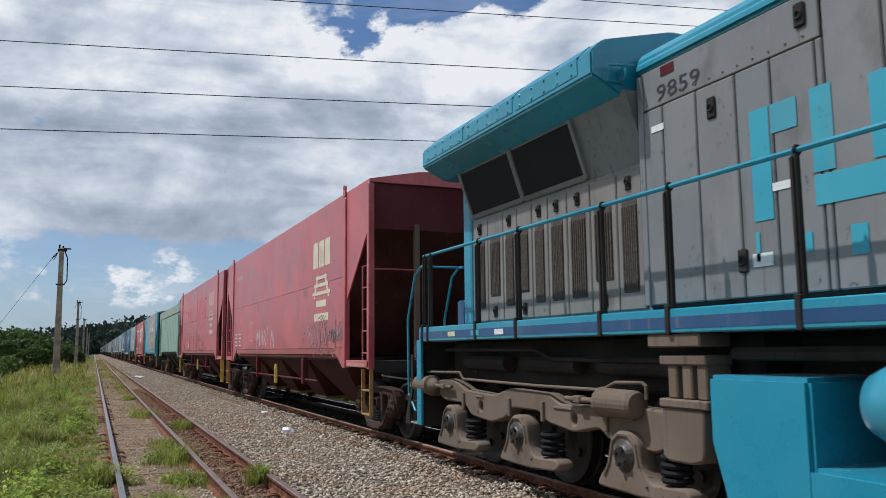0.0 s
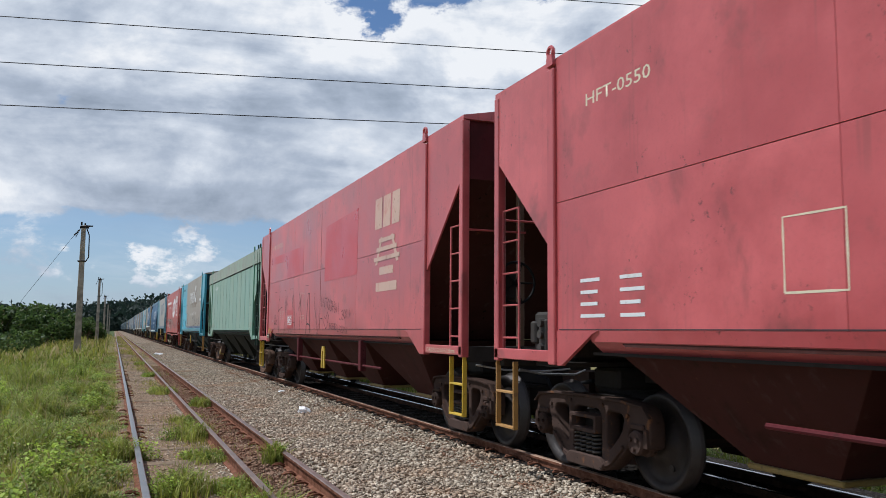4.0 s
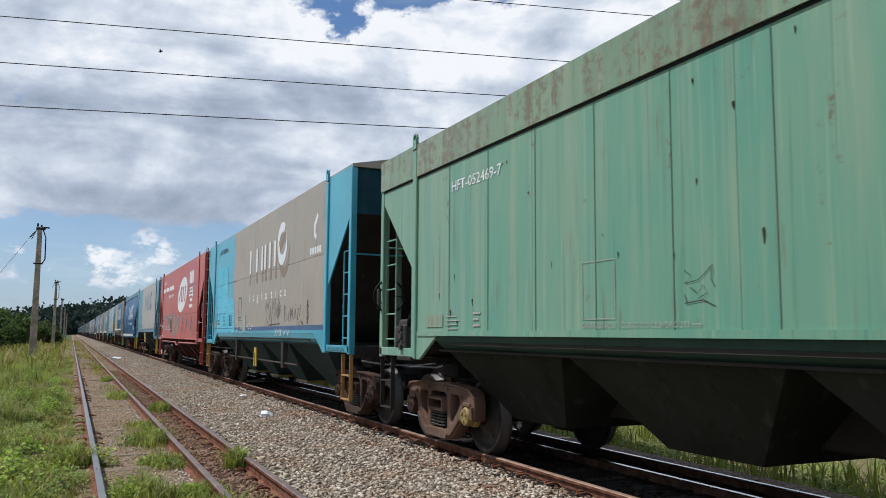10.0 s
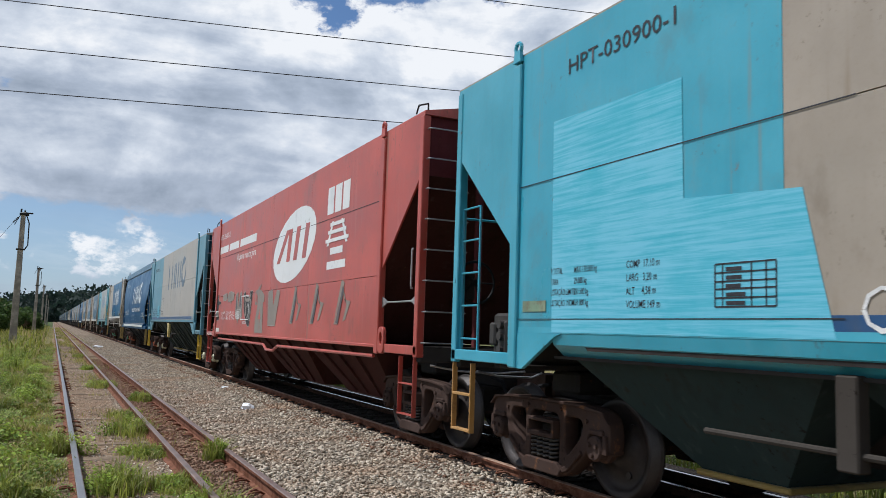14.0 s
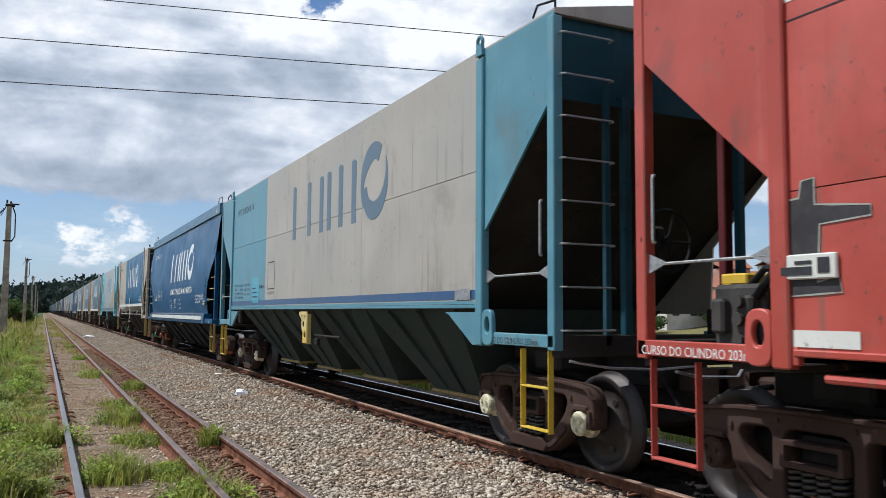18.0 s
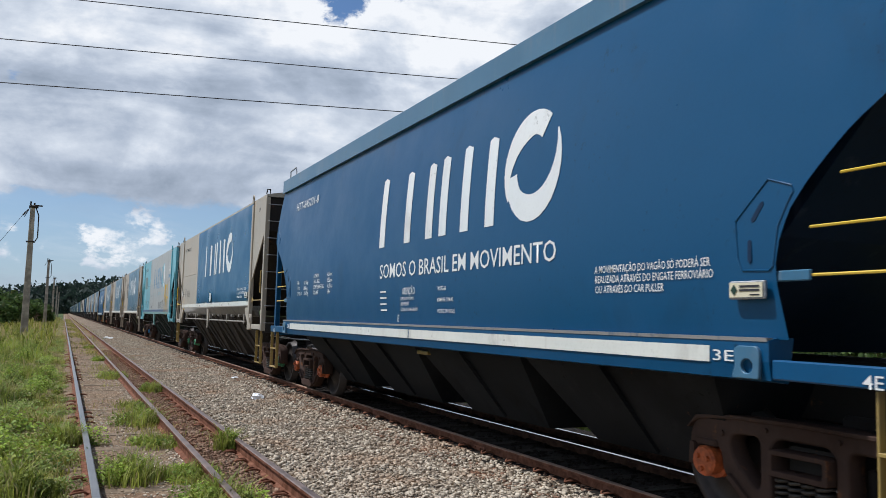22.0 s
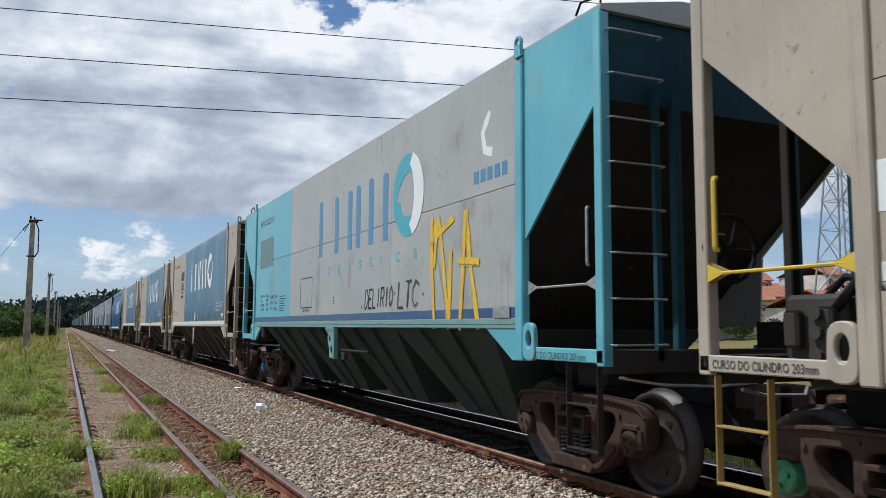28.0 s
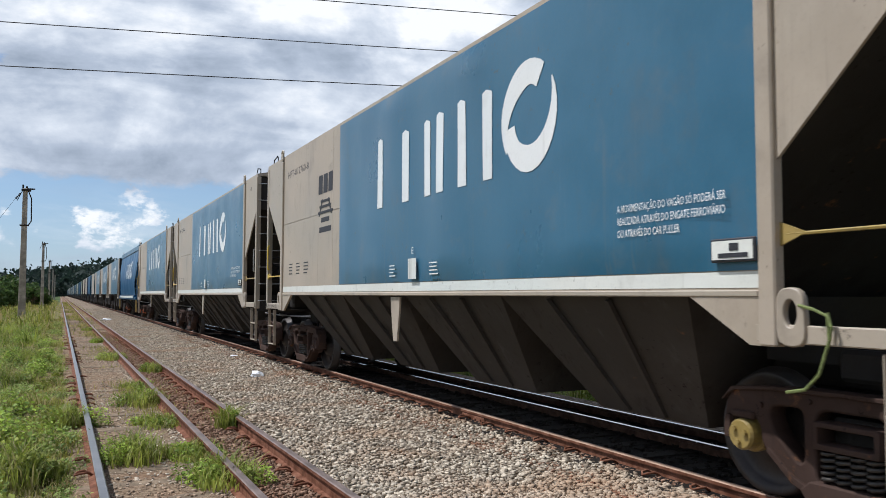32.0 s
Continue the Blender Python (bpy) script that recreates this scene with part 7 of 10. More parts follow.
def aqua_wagon_worn():
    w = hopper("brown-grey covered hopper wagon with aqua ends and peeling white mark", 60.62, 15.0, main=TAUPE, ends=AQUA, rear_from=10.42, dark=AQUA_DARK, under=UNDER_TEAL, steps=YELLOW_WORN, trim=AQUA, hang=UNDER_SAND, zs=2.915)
    X = -1.601
    shape(w, "stripe", [rect(1.45, 10.42, 1.555, 1.65)], X, STRIPE_BLUE, "royal blue stripe")
    shape(w, "stripe", [rect(1.45, 13.6, 1.502, 1.555)], X, AQUA, "aqua stripe along the lower edge")
    logo_bars(w, X, 8.2, 2.70, 0.88, MARK_BROWN)
    logo_bars(w, X - 0.003, 8.22, 2.98, 0.84, MARK_WHITE, squash=0.72)
    for ch, y in zip("logistica", (8.18, 7.75, 7.25, 6.8, 6.35, 5.75, 5.3, 4.9, 4.5)):
        words(w, ch, 0.30, y, 2.28, X, MARK_WHITE, fit=0.05 if ch in "il" else 0.16)
    shape(w, "brushed_patch", [((13.02, 3.45), (11.33, 3.41), (11.31, 2.50), (10.28, 2.43), (10.17, 1.95), (10.06, 1.51), (13.0, 1.51))], X - 0.002, AQUA_WASH, "brushed pale aqua repaint")
    shape(w, "seam_line", [rect(9.9, 13.6, 2.911, 2.919), rect(10.0, 13.6, 1.626, 1.634)], X - 0.005, MARK_BLACK, "dark sheet seam")
    words(w, "HPT-030900-1", 0.21, 12.81, 3.84, X - 0.004, MARK_BLACK, fit=1.40)
    shape(w, "rust_plate", [rect(13.5, 13.1, 1.70, 1.80)], X - 0.004, GREEN_RUSTY, "rust-stained plate")
    for i, (a, b) in enumerate((("P.TOTAL", "MAX 130.000 kg"), ("TARA", "29.000 kg"), ("LOTAÇÃO LIMITE", "101.000 kg"), ("LOTAÇÃO  NOM", "101.000 kg"))):
        words(w, a, 0.08, 13.02, 2.03 - 0.095 * i, X - 0.006, MARK_BLACK, squeeze=0.6)
        words(w, b, 0.08, 12.66, 2.03 - 0.095 * i, X - 0.006, MARK_BLACK, squeeze=0.6)
    for i, t in enumerate(("COMP  17,10 m", "LARG   3,20 m", "ALT     4,58 m", "VOLUME 149 m")):
        words(w, t, 0.085, 11.95, 2.03 - 0.105 * i, X - 0.006, MARK_BLACK, squeeze=0.7)
    for z in (1.71, 1.77, 1.83, 1.88, 1.94, 2.0):
        strokes(w, "data_grid", [[(11.0, z), (10.48, z)]], 0.010, X - 0.006, MARK_BLACK)
    for y in (11.0, 10.93, 10.68, 10.56, 10.48):
        strokes(w, "data_grid", [[(y, 1.71), (y, 2.0)]], 0.010, X - 0.006, MARK_BLACK)
    data_bars(w, X - 0.006, 10.90, 1.95, 5, 1, MARK_BLACK, 0.04, 0.057, 0.2)
    strokes(w, "poster_frame", [[(9.6, 1.9), (9.6, 2.42), (9.2, 2.42), (9.2, 1.9), (9.6, 1.9)]], 0.025, X, MARK_BLACK, "thin black poster frame")
    words(w, "CARTAZES AQUI", 0.07, 9.62, 1.81, X, MARK_BLACK, fit=0.52)
    tag = [[(6.27, 2.0), (6.2, 2.22), (6.12, 2.05)], [(6.1, 1.95), (6.0, 2.25), (5.92, 2.02), (5.84, 2.28)], [(6.15, 1.85), (5.86, 1.66), (5.75, 2.1), (5.6, 1.66), (5.5, 2.3), (5.45, 2.05)], [(5.4, 2.22), (5.2, 2.25), (5.38, 2.05), (5.22, 2.02), (5.4, 1.82)], [(5.15, 1.85), (5.1, 2.15), (5.02, 1.8)], [(4.98, 2.15), (4.92, 1.85), (4.82, 2.1)], [(5.0, 2.25), (4.7, 2.02), (4.95, 1.82)], [(5.8, 1.68), (4.8, 1.70)]]
    strokes(w, "graffiti", tag, 0.017, X, SPRAY_BLACK, "black angular graffiti tag")
    strokes(w, "graffiti", [[(4.4, 1.72), (4.42, 2.1), (4.28, 1.98), (4.25, 1.75)], [(4.12, 1.78), (4.0, 1.95), (4.02, 1.74)], [(3.9, 1.74), (3.88, 2.02), (3.72, 1.8), (3.7, 2.05)], [(3.6, 1.75), (3.5, 2.0), (3.42, 1.78)], [(3.3, 1.75), (3.28, 2.0), (3.14, 1.82), (3.1, 2.05)], [(3.05, 1.74), (2.85, 1.66)]], 0.026, X, SPRAY_BLACK, "black scrawled strokes")
    strokes(w, "graffiti", hand("S", 2.65, 1.74, 0.16, 0.30) + [[(2.55, 1.68), (2.55, 2.12)], [(2.60, 1.68), (2.60, 2.12)]], 0.024, X, SPRAY_BLACK, "black dollar sign")
    strokes(w, "graffiti", [[(5.23, 1.44), (5.05, 1.58)], [(5.22, 1.58), (5.06, 1.44)], [(4.98, 1.56), (4.92, 1.46), (4.84, 1.56)], [(4.78, 1.44), (4.62, 1.58)], [(4.77, 1.58), (4.63, 1.44)], [(4.4, 1.46), (4.38, 1.55), (4.25, 1.46)], [(4.15, 1.55), (4.02, 1.46), (3.96, 1.55)]], 0.026, X - 0.006, SPRAY_WHITE, "white scrawled strokes")
    scr = [[(9.75 + .13 * math.cos(a * .7), 1.68 + .12 * math.sin(a * .7)) for a in range(10)], [(9.2 - 0.1 * k, 1.6 + 0.1 * (k % 2)) for k in range(4)], [(8.4 - 0.1 * k, 1.65 + 0.09 * math.sin(2 * k)) for k in range(9)]]
    strokes(w, "graffiti", scr, 0.028, X - 0.006, SPRAY_WHITE, "white scrawled graffiti")
    shape(w, "paint_blot", [[(8.75 + .22 * math.cos(a * .5236) * (1 + .1 * (a % 2)), 1.74 + .26 * math.sin(a * .5236)) for a in range(12)]], X - 0.006, SPRAY_GREY, "pale smeared blot")
    strokes(w, "co_mark", [[(2.0, 3.70), (2.2, 3.52), (2.2, 3.34), (2.08, 3.27)]], 0.10, X, MARK_WHITE, "white crescent of a company mark")
    shape(w, "co_mark", [rect(2.5 - 0.16 * k, 2.39 - 0.16 * k, 2.97, 3.1) for k in range(5)], X, MARK_WHITE, "small blocks of a company mark")
    words(w, "CURSO DO CILINDRO 203mm", 0.085, 1.22, 1.20, -1.614, MARK_BLACK, fit=1.0)
    return w


def orange_red_wagon():
    w = hopper("orange-red covered hopper wagon with white oval mark and faded graffiti", 76.6, 15.0, main=BRICK_RED, dark=RED_DARK, under=UNDER_RED, style="end_rungs", sill="open", chutes=3, outlet=None, steps=BRICK_RED, zb=1.27, zs=2.24, plates=False,
               caps=("rust", "rust", "rust", "rust"))
    X = -1.601
    oval = [(6.0 + 1.42 * math.cos(i * 0.2618) - 0.45 * math.sin(i * 0.2618), 3.04 + 0.70 * math.sin(i * 0.2618)) for i in range(24)]
    shape(w, "oval_mark", [oval], X, MARK_WHITE, "white oval of a company mark")
    shape(w, "oval_mark", [((7.2, 2.75), (6.95, 2.75), (6.25, 3.38), (6.5, 3.38)), ((6.45, 2.75), (6.2, 2.75), (6.05, 3.38), (6.3, 3.38)), ((5.95, 2.75), (5.7, 2.75), (5.5, 3.38), (5.75, 3.38)), ((5.35, 2.75), (5.1, 2.75), (4.9, 3.38), (5.15, 3.38))], X - 0.003, BRICK_RED, "slanted red bars on the oval")
    track_emblem(w, X, 3.9, 3.38, 0.86, MARK_WHITE)
    words(w, "HFT-056007-3", 0.20, 13.6, 3.80, X, MARK_WHITE, fit=1.25)
    bars, yb = [], 13.6
    for k, wd in enumerate((1.15, 1.2, 1.8)):
        bars.append(((yb, 3.42), (yb - 0.03, 3.60), (yb - wd, 3.60), (yb - wd + 0.03, 3.42)))
        yb -= wd + 0.14
    shape(w, "name_bar", bars, X, MARK_WHITE, "white bar of a painted company name")
    shape(w, "seam_line", [rect(1.42, 13.6, 3.297, 3.305)], X - 0.001, MARK_BLACK, "dark sheet seam")
    words(w, "A gente nunca pára", 0.24, 11.26, 3.10, X, MARK_WHITE, fit=2.08)
    strokes(w, "poster_frame", [[(10.42, 1.63), (10.42, 2.18), (9.58, 2.18), (9.58, 1.63), (10.42, 1.63)]], 0.022, X - 0.010, MARK_WHITE, "white poster frame")
    words(w, "CARTAZES AQUI", 0.08, 10.26, 1.53, X, MARK_WHITE, fit=0.62)
    # remains of painted graffiti letters
    def letter(pts, fill, label, line=0.012, edge=SPRAY_GREY):
        shape(w, "graffiti", [pts], X - 0.002, fill, label)
        strokes(w, "graffiti_outline", [list(pts) + [pts[0]]], line, X - 0.005, edge, "thin outline of a graffiti letter")
    letter(((13.67, 2.18), (13.52, 2.19), (13.50, 2.29), (13.41, 2.30), (13.41, 2.14), (13.05, 2.10), (13.05, 2.04), (13.38, 2.02), (13.40, 1.68), (13.26, 1.72), (13.24, 1.62), (13.62, 1.60)), SPRAY_BLACK, "dark block graffiti letter, half flaked off")
    letter(((12.81, 2.26), (12.22, 2.31), (12.25, 2.15), (12.42, 2.12), (12.72, 2.12)), GRAFFITI_FADED, "grey flaked graffiti letter")
    letter(((12.20, 2.20), (12.0, 2.31), (11.73, 2.345), (11.30, 2.28), (11.38, 2.12), (11.64, 2.09), (11.70, 1.98), (11.80, 2.10), (12.10, 2.07)), GRAFFITI_FADED, "grey arched graffiti letter")
    letter(((11.07, 2.25), (10.84, 2.30), (10.79, 1.90), (10.63, 2.26), (10.44, 2.31), (10.30, 1.70), (10.62, 1.66), (10.79, 1.54), (10.95, 1.66), (11.10, 1.70)), GRAFFITI_FADED, "grey pointed graffiti letter")
    shape(w, "graffiti", [((11.05, 2.22), (10.97, 2.24), (10.90, 1.88), (11.06, 1.86)), ((10.60, 2.20), (10.50, 2.22), (10.44, 1.88), (10.66, 1.95))], X - 0.004, GRAFFITI_DARK, "dark stripe of a graffiti letter")
    letter(((10.20, 2.22), (10.01, 2.30), (9.96, 2.18), (9.55, 2.14), (9.50, 2.28), (9.27, 2.28), (9.34, 1.95), (9.48, 1.48), (9.67, 1.47), (9.90, 1.62), (10.14, 1.89)), SPRAY_BLACK, "black block graffiti letter", 0.022, SPRAY_GREY)
    strokes(w, "graffiti", [[(10.05, 2.16), (9.9, 2.08), (9.55, 2.08), (9.42, 2.22)], [(10.03, 2.1), (9.86, 1.72)], [(9.42, 2.1), (9.50, 1.6)], [(9.78, 1.90), (9.70, 1.98), (9.60, 1.92), (9.62, 1.74), (9.74, 1.66)]], 0.075, X - 0.007, GRAFFITI_FADED, "grey inner strokes of a graffiti letter")
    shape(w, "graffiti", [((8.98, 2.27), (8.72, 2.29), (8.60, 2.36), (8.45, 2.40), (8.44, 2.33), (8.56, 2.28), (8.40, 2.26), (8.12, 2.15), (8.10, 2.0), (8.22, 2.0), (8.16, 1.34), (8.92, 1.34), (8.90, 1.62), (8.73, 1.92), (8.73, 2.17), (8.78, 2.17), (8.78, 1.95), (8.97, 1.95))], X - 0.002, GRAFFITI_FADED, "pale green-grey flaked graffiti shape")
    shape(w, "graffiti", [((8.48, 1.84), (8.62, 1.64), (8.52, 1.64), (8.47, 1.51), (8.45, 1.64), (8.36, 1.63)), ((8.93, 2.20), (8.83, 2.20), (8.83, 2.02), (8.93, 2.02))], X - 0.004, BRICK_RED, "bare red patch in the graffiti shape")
    letter(((7.7, 1.5), (7.75, 2.2), (7.4, 2.24), (7.3, 1.9), (7.05, 2.22), (6.8, 2.2), (7.1, 1.5)), GRAFFITI_FADED, "grey flaked graffiti letter")
    for y in (6.0, 4.65, 3.3):      # peeling angular letters
        shape(w, "graffiti", [((y, 1.55), (y - 0.32, 2.26), (y - 0.46, 2.2), (y - 0.2, 1.55)), ((y - 0.36, 2.2), (y - 0.46, 1.95), (y - 0.78, 1.9), (y - 0.55, 1.62), (y - 0.44, 1.6), (y - 0.6, 1.86))], X - 0.002, GRAFFITI_FADED, "grey flaked graffiti letter")
        shape(w, "graffiti", [((y - 0.10, 1.58), (y - 0.40, 2.16), (y - 0.46, 2.1), (y - 0.22, 1.56))], X - 0.005, GRAFFITI_DARK, "dark stripe of a graffiti letter")
    shape(w, "pale_patch", [rect(13.65, 13.14, 1.30, 1.40)], X - 0.003, WHITE_STRIPE, "pale painted rectangle")
    bm = bmesh.new()
    soft_box(bm, X - 0.03, X, 13.26, 13.68, 1.70, 1.85, 0.008)
    mp = part("maker_plate", bm, WHITE_STRIPE, w, "pale cast maker plate")
    shape(mp, "plate_mark", [rect(13.64, 13.42, 1.725, 1.775), rect(13.54, 13.42, 1.79, 1.81), rect(13.38, 13.30, 1.735, 1.825)], X - 0.033, MARK_BLACK, "plain dark bar on the plate")
    for i, (p, q, r_, s_) in enumerate((("PESO BRUTO MAX.", "130.000 Kg", "COMPR", "17.000 mm"), ("TARA", "29.560 Kg", "LARG", "3.250 mm"), ("LOTAÇÃO LIMITE", "100.440 Kg", "ALT", "4.584 mm"))):
        for t, y, fit in ((p, 12.88, 0.52 if i != 1 else 0.17), (q, 12.28, 0.34), (r_, 11.81, 0.2 if i < 2 else 0.12), (s_, 11.56, 0.33)):
            words(w, t, 0.085, y, 1.775 - 0.073 * i, X - 0.006, MARK_WHITE, fit=fit)
    for z in (1.65, 1.70, 1.75, 1.80, 1.86):
        strokes(w, "data_grid", [[(11.05, z), (10.56, z)]], 0.008, X - 0.006, MARK_WHITE)
    for y0 in (11.0, 10.86, 10.7):
        data_bars(w, X - 0.006, y0, 1.815, 4, 1, MARK_WHITE, 0.022, 0.05, 0.11)
    bm = bmesh.new()
    pipe(bm, [(X + 0.05, 13.4, 1.12), (X + 0.05, 8.2, 1.10), (X + 0.04, 7.9, 1.0), (X + 0.04, 7.3, 1.0), (X + 0.05, 7.0, 1.10), (X + 0.05, 1.6, 1.12)], 0.028, 8)
    part("brake_pipe", bm, BRICK_RED, w, "red brake pipe along the side")
    words(w, "CURSO DO CILINDRO 203mm", 0.095, 14.95, 1.195, -1.614, MARK_WHITE, fit=1.1)
    bm = bmesh.new()
    soft_box(bm, -1.30, -1.22, 14.36, 14.44, 1.19, 1.72, 0.012)
    soft_box(bm, -1.30, -1.05, 14.22, 14.46, 1.70, 1.78, 0.012)
    part("valve_guard", bm, YELLOW, w, "yellow valve guard")
    bm = bmesh.new()
    soft_box(bm, -1.30, -1.22, 13.86, 13.96, 1.19, 1.60, 0.012)
    soft_box(bm, -1.30, -1.05, 13.86, 14.06, 1.56, 1.64, 0.012)
    part("valve_guard", bm, YELLOW, w, "yellow valve guard")
    return w


def pale_aqua_wagon():
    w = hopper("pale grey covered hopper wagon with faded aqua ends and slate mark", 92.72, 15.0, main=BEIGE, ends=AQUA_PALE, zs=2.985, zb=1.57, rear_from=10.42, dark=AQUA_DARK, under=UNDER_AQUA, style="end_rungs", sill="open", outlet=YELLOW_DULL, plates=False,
               caps=("cream", "cream", "cream", "cream"), steps=YELLOW)
    X = -1.601
    shape(w, "stripe", [rect(1.45, 13.6, 1.635, 1.735)], X, STRIPE_BLUE, "faded royal blue stripe")
    shape(w, "stripe", [rect(1.45, 13.6, 1.587, 1.618)], X - 0.02, AQUA_PALE, "aqua stripe along the lower edge")
    logo_bars(w, X, 8.45, 2.80, 0.98, MARK_SLATE)
    words(w, "HPT 030003 -9", 0.2, 13.2, 3.72, X, MARK_BLACK, fit=1.6)
    for i, t in enumerate(("P.TOTAL  MAX. 130.000 kg", "TARA              30.000 kg", "LOTAÇÃO LIMITE 100.000 kg", "LOTAÇÃO  NOM. 100.000 kg")):
        words(w, t, 0.075, 13.32, 2.06 - 0.09 * i, X, MARK_BLACK, fit=0.88)
    for i, t in enumerate(("COMP.  17,400 m", "LARG.   3,224 m", "ALT.     4,665 m")):
        words(w, t, 0.08, 12.28, 2.06 - 0.10 * i, X, MARK_BLACK, fit=0.52)
    shape(w, "label_patch", [rect(11.55, 10.95, 1.68, 2.22)], X, AQUA, "bright aqua repaint patch")
    data_bars(w, X - 0.003, 11.5, 1.98, 3, 1, MARK_BLACK, 0.035, 0.09, 0.45)
    words(w, "VOLUME 149 m", 0.10, 10.9, 1.98, X, MARK_BLACK, fit=0.42)
    strokes(w, "poster_frame", [[(10.2, 1.95), (10.2, 2.48), (9.68, 2.48), (9.68, 1.95), (10.2, 1.95)]], 0.022, X, MARK_BLACK, "thin black poster frame")
    words(w, "CARTAZES AQUI", 0.08, 10.22, 1.84, X, MARK_BLACK, fit=0.56)
    shape(w, "maker_plate", [rect(1.9, 1.55, 1.63, 1.75)], X - 0.012, GALV, "small metal maker plate")
    gate_plate(w, X, SPRAY_YELLOW_PALE, YELLOW)
    words(w, "CURSO DO CILINDRO 203mm", 0.085, 1.25, 1.20, -1.614, MARK_BLACK, fit=1.0)
    return w


def sheeted_wagon(s0, label, blue0=1.42, blue1=10.05, vinyl=VINYL, emblem=False, code="HPT-840602-2", L=15.08, caps=("rust", "rust", "rust", "rust"), detail=True, steps=SAND, cols=SAND, with_rod=False):
    """Beige hopper with a blue printed sheet over most of its side."""
    w = hopper(label, s0, L, main=cols, dark=UNDER, under=UNDER_SAND, style="end_rungs", sill="curved" if with_rod else "open", zb=1.735 if with_rod else 1.50, outlet=None, steps=steps, caps=caps, posts=cols, trim=cols)
    X = -1.601
    low = 1.86 if with_rod else 1.645      # lower edge of the sheet
    rnd = random.Random(int(s0))

    def folds(y, z, e=1.0):
        """Where the loose sheet hangs, its edges (e = 0) tight on the side."""
        return X - 0.004 - e * (0.019 + 0.012 * math.sin(2.3 * y + 0.5 * z + math.sin(0.9 * y)) + 0.006 * math.sin(5.1 * y - 1.7 * z))
    verts, faces, ny, nz = [], [], 92, 16
    for j in range(nz + 1):
        for i in range(ny + 1):
            y = blue0 + (blue1 - blue0) * i / ny
            z = low + (ZT - 0.03 - low) * j / nz
            if with_rod:
                y += 0.05 * (z - 3.0) / 1.2 * i / ny
            verts.append((folds(y, z, min(i, ny - i, 4) / 4 * min(j, nz - j, 1)), y, z))
    for j in range(nz):
        for i in range(ny):
            a = j * (ny + 1) + i
            faces.append((a, a + ny + 1, a + ny + 2, a + 1))
    me = raw_mesh("printed_sheet", verts, faces, vinyl)
    me.polygons.foreach_set("use_smooth", [True] * len(faces))
    part("printed_sheet", me, None, w, "wrinkled blue vinyl sheet on the side")
    shape(w, "stripe", [rect(1.42, L - 1.42, low - 0.115, low - 0.008)], X, WHITE_STRIPE, "dirty white stripe along the lower edge")
    before = set(w.children)
    logo_bars(w, 0.0, 8.25, 2.69, 0.98, MARK_WHITE)
    drape(set(w.children) - before, lambda y, z: folds(y, z) - 0.004)
    if detail:
        for i, t in enumerate(("A MOVIMENTAÇÃO DO VAGÃO SÓ PODERÁ SER", "REALIZADA ATRAVÉS DO ENGATE FERROVIÁRIO", "OU ATRAVÉS DO CAR PULLER")):
            words(w, t, 0.085, 2.82, 2.13 - 0.098 * i, X - 0.044, MARK_WHITE, squeeze=0.62)
        shape(w, "notice", [rect(7.1, 6.85, low + 0.035, low + 0.295)], X - 0.044, WHITE_STRIPE, "white notice sheet")
        data_bars(w, X - 0.044, 7.75, 1.86, 4, 1, MARK_WHITE, 0.02, 0.045, 0.22)
        data_bars(w, X - 0.044, 6.45, 1.86, 4, 1, MARK_WHITE, 0.02, 0.045, 0.3)
        words(w, "E", 0.12, 7.0, 2.0, X - 0.044, MARK_WHITE)
        words(w, code, 0.19, 13.37, 3.78, X, MARK_BLACK, fit=1.45)
        if with_rod:
            for i, (a, b) in enumerate((("ALT. MAX.", "4.570 mm"), ("LARG. MAX.", "3.250 mm"), ("COMP. ENTRE ENG.", "17.100 mm"), ("VOLUME", "149 m³"))):
                words(w, a, 0.085, 13.55, 2.36 - 0.079 * i, X, MARK_BLACK, squeeze=0.72)
                words(w, b, 0.085, 12.90, 2.36 - 0.079 * i, X, MARK_BLACK, squeeze=0.78)
            for i, (a, b) in enumerate((("PBM.", "130.000kg"), ("TARA", "28.800kg"), ("LOTAÇÃO", "101.200kg"))):
                words(w, a, 0.09, 12.42, 2.28 - 0.082 * i, X, MARK_BLACK, squeeze=0.62)
                words(w, b, 0.09, 12.08, 2.28 - 0.082 * i, X, MARK_BLACK, fit=0.33)
            shape(w, "notice", [rect(13.665, 13.57, 2.13, 2.42)], X, MARK_WHITE, "white notice sheet")
            strokes(w, "graffiti", [[(13.2, 1.98), (13.12, 1.92), (13.08, 2.06), (13.02, 1.96), (12.98, 2.06)], [(13.1, 1.86), (13.0, 1.72), (13.16, 1.70), (12.98, 1.82)], [(13.1, 1.69), (12.86, 1.655)]], 0.03, X - 0.006, SPRAY_YELLOW, "yellow sprayed scrawl")
            for y, z, k in ((11.72, 1.785, 0.022), (11.62, 1.78, 0.010), (9.81, 1.79, 0.019), (9.30, 1.785, 0.032), (9.23, 1.772, 0.015), (9.12, 1.79, 0.015), (5.2, 1.78, 0.03), (4.1, 1.79, 0.025)):
                shape(w, "paint_chip", [[(y + k * (1 + 0.3 * math.sin(5 * q + y)) * math.cos(q) * 0.8, z + k * (0.9 + 0.35 * math.cos(3 * q + 2 * y)) * math.sin(q)) for q in [0.7 * n for n in range(9)]]], X - 0.006, UNDER, "dark chip in the stripe")
        else:
            data_bars(w, X, 13.2, 2.06, 4, 3, MARK_BLACK, 0.03, 0.062, 0.30)
        bm = bmesh.new()
        soft_box(bm, X - 0.05, X - 0.03, 1.40, 1.80, low + 0.055, low + 0.215, 0.008)
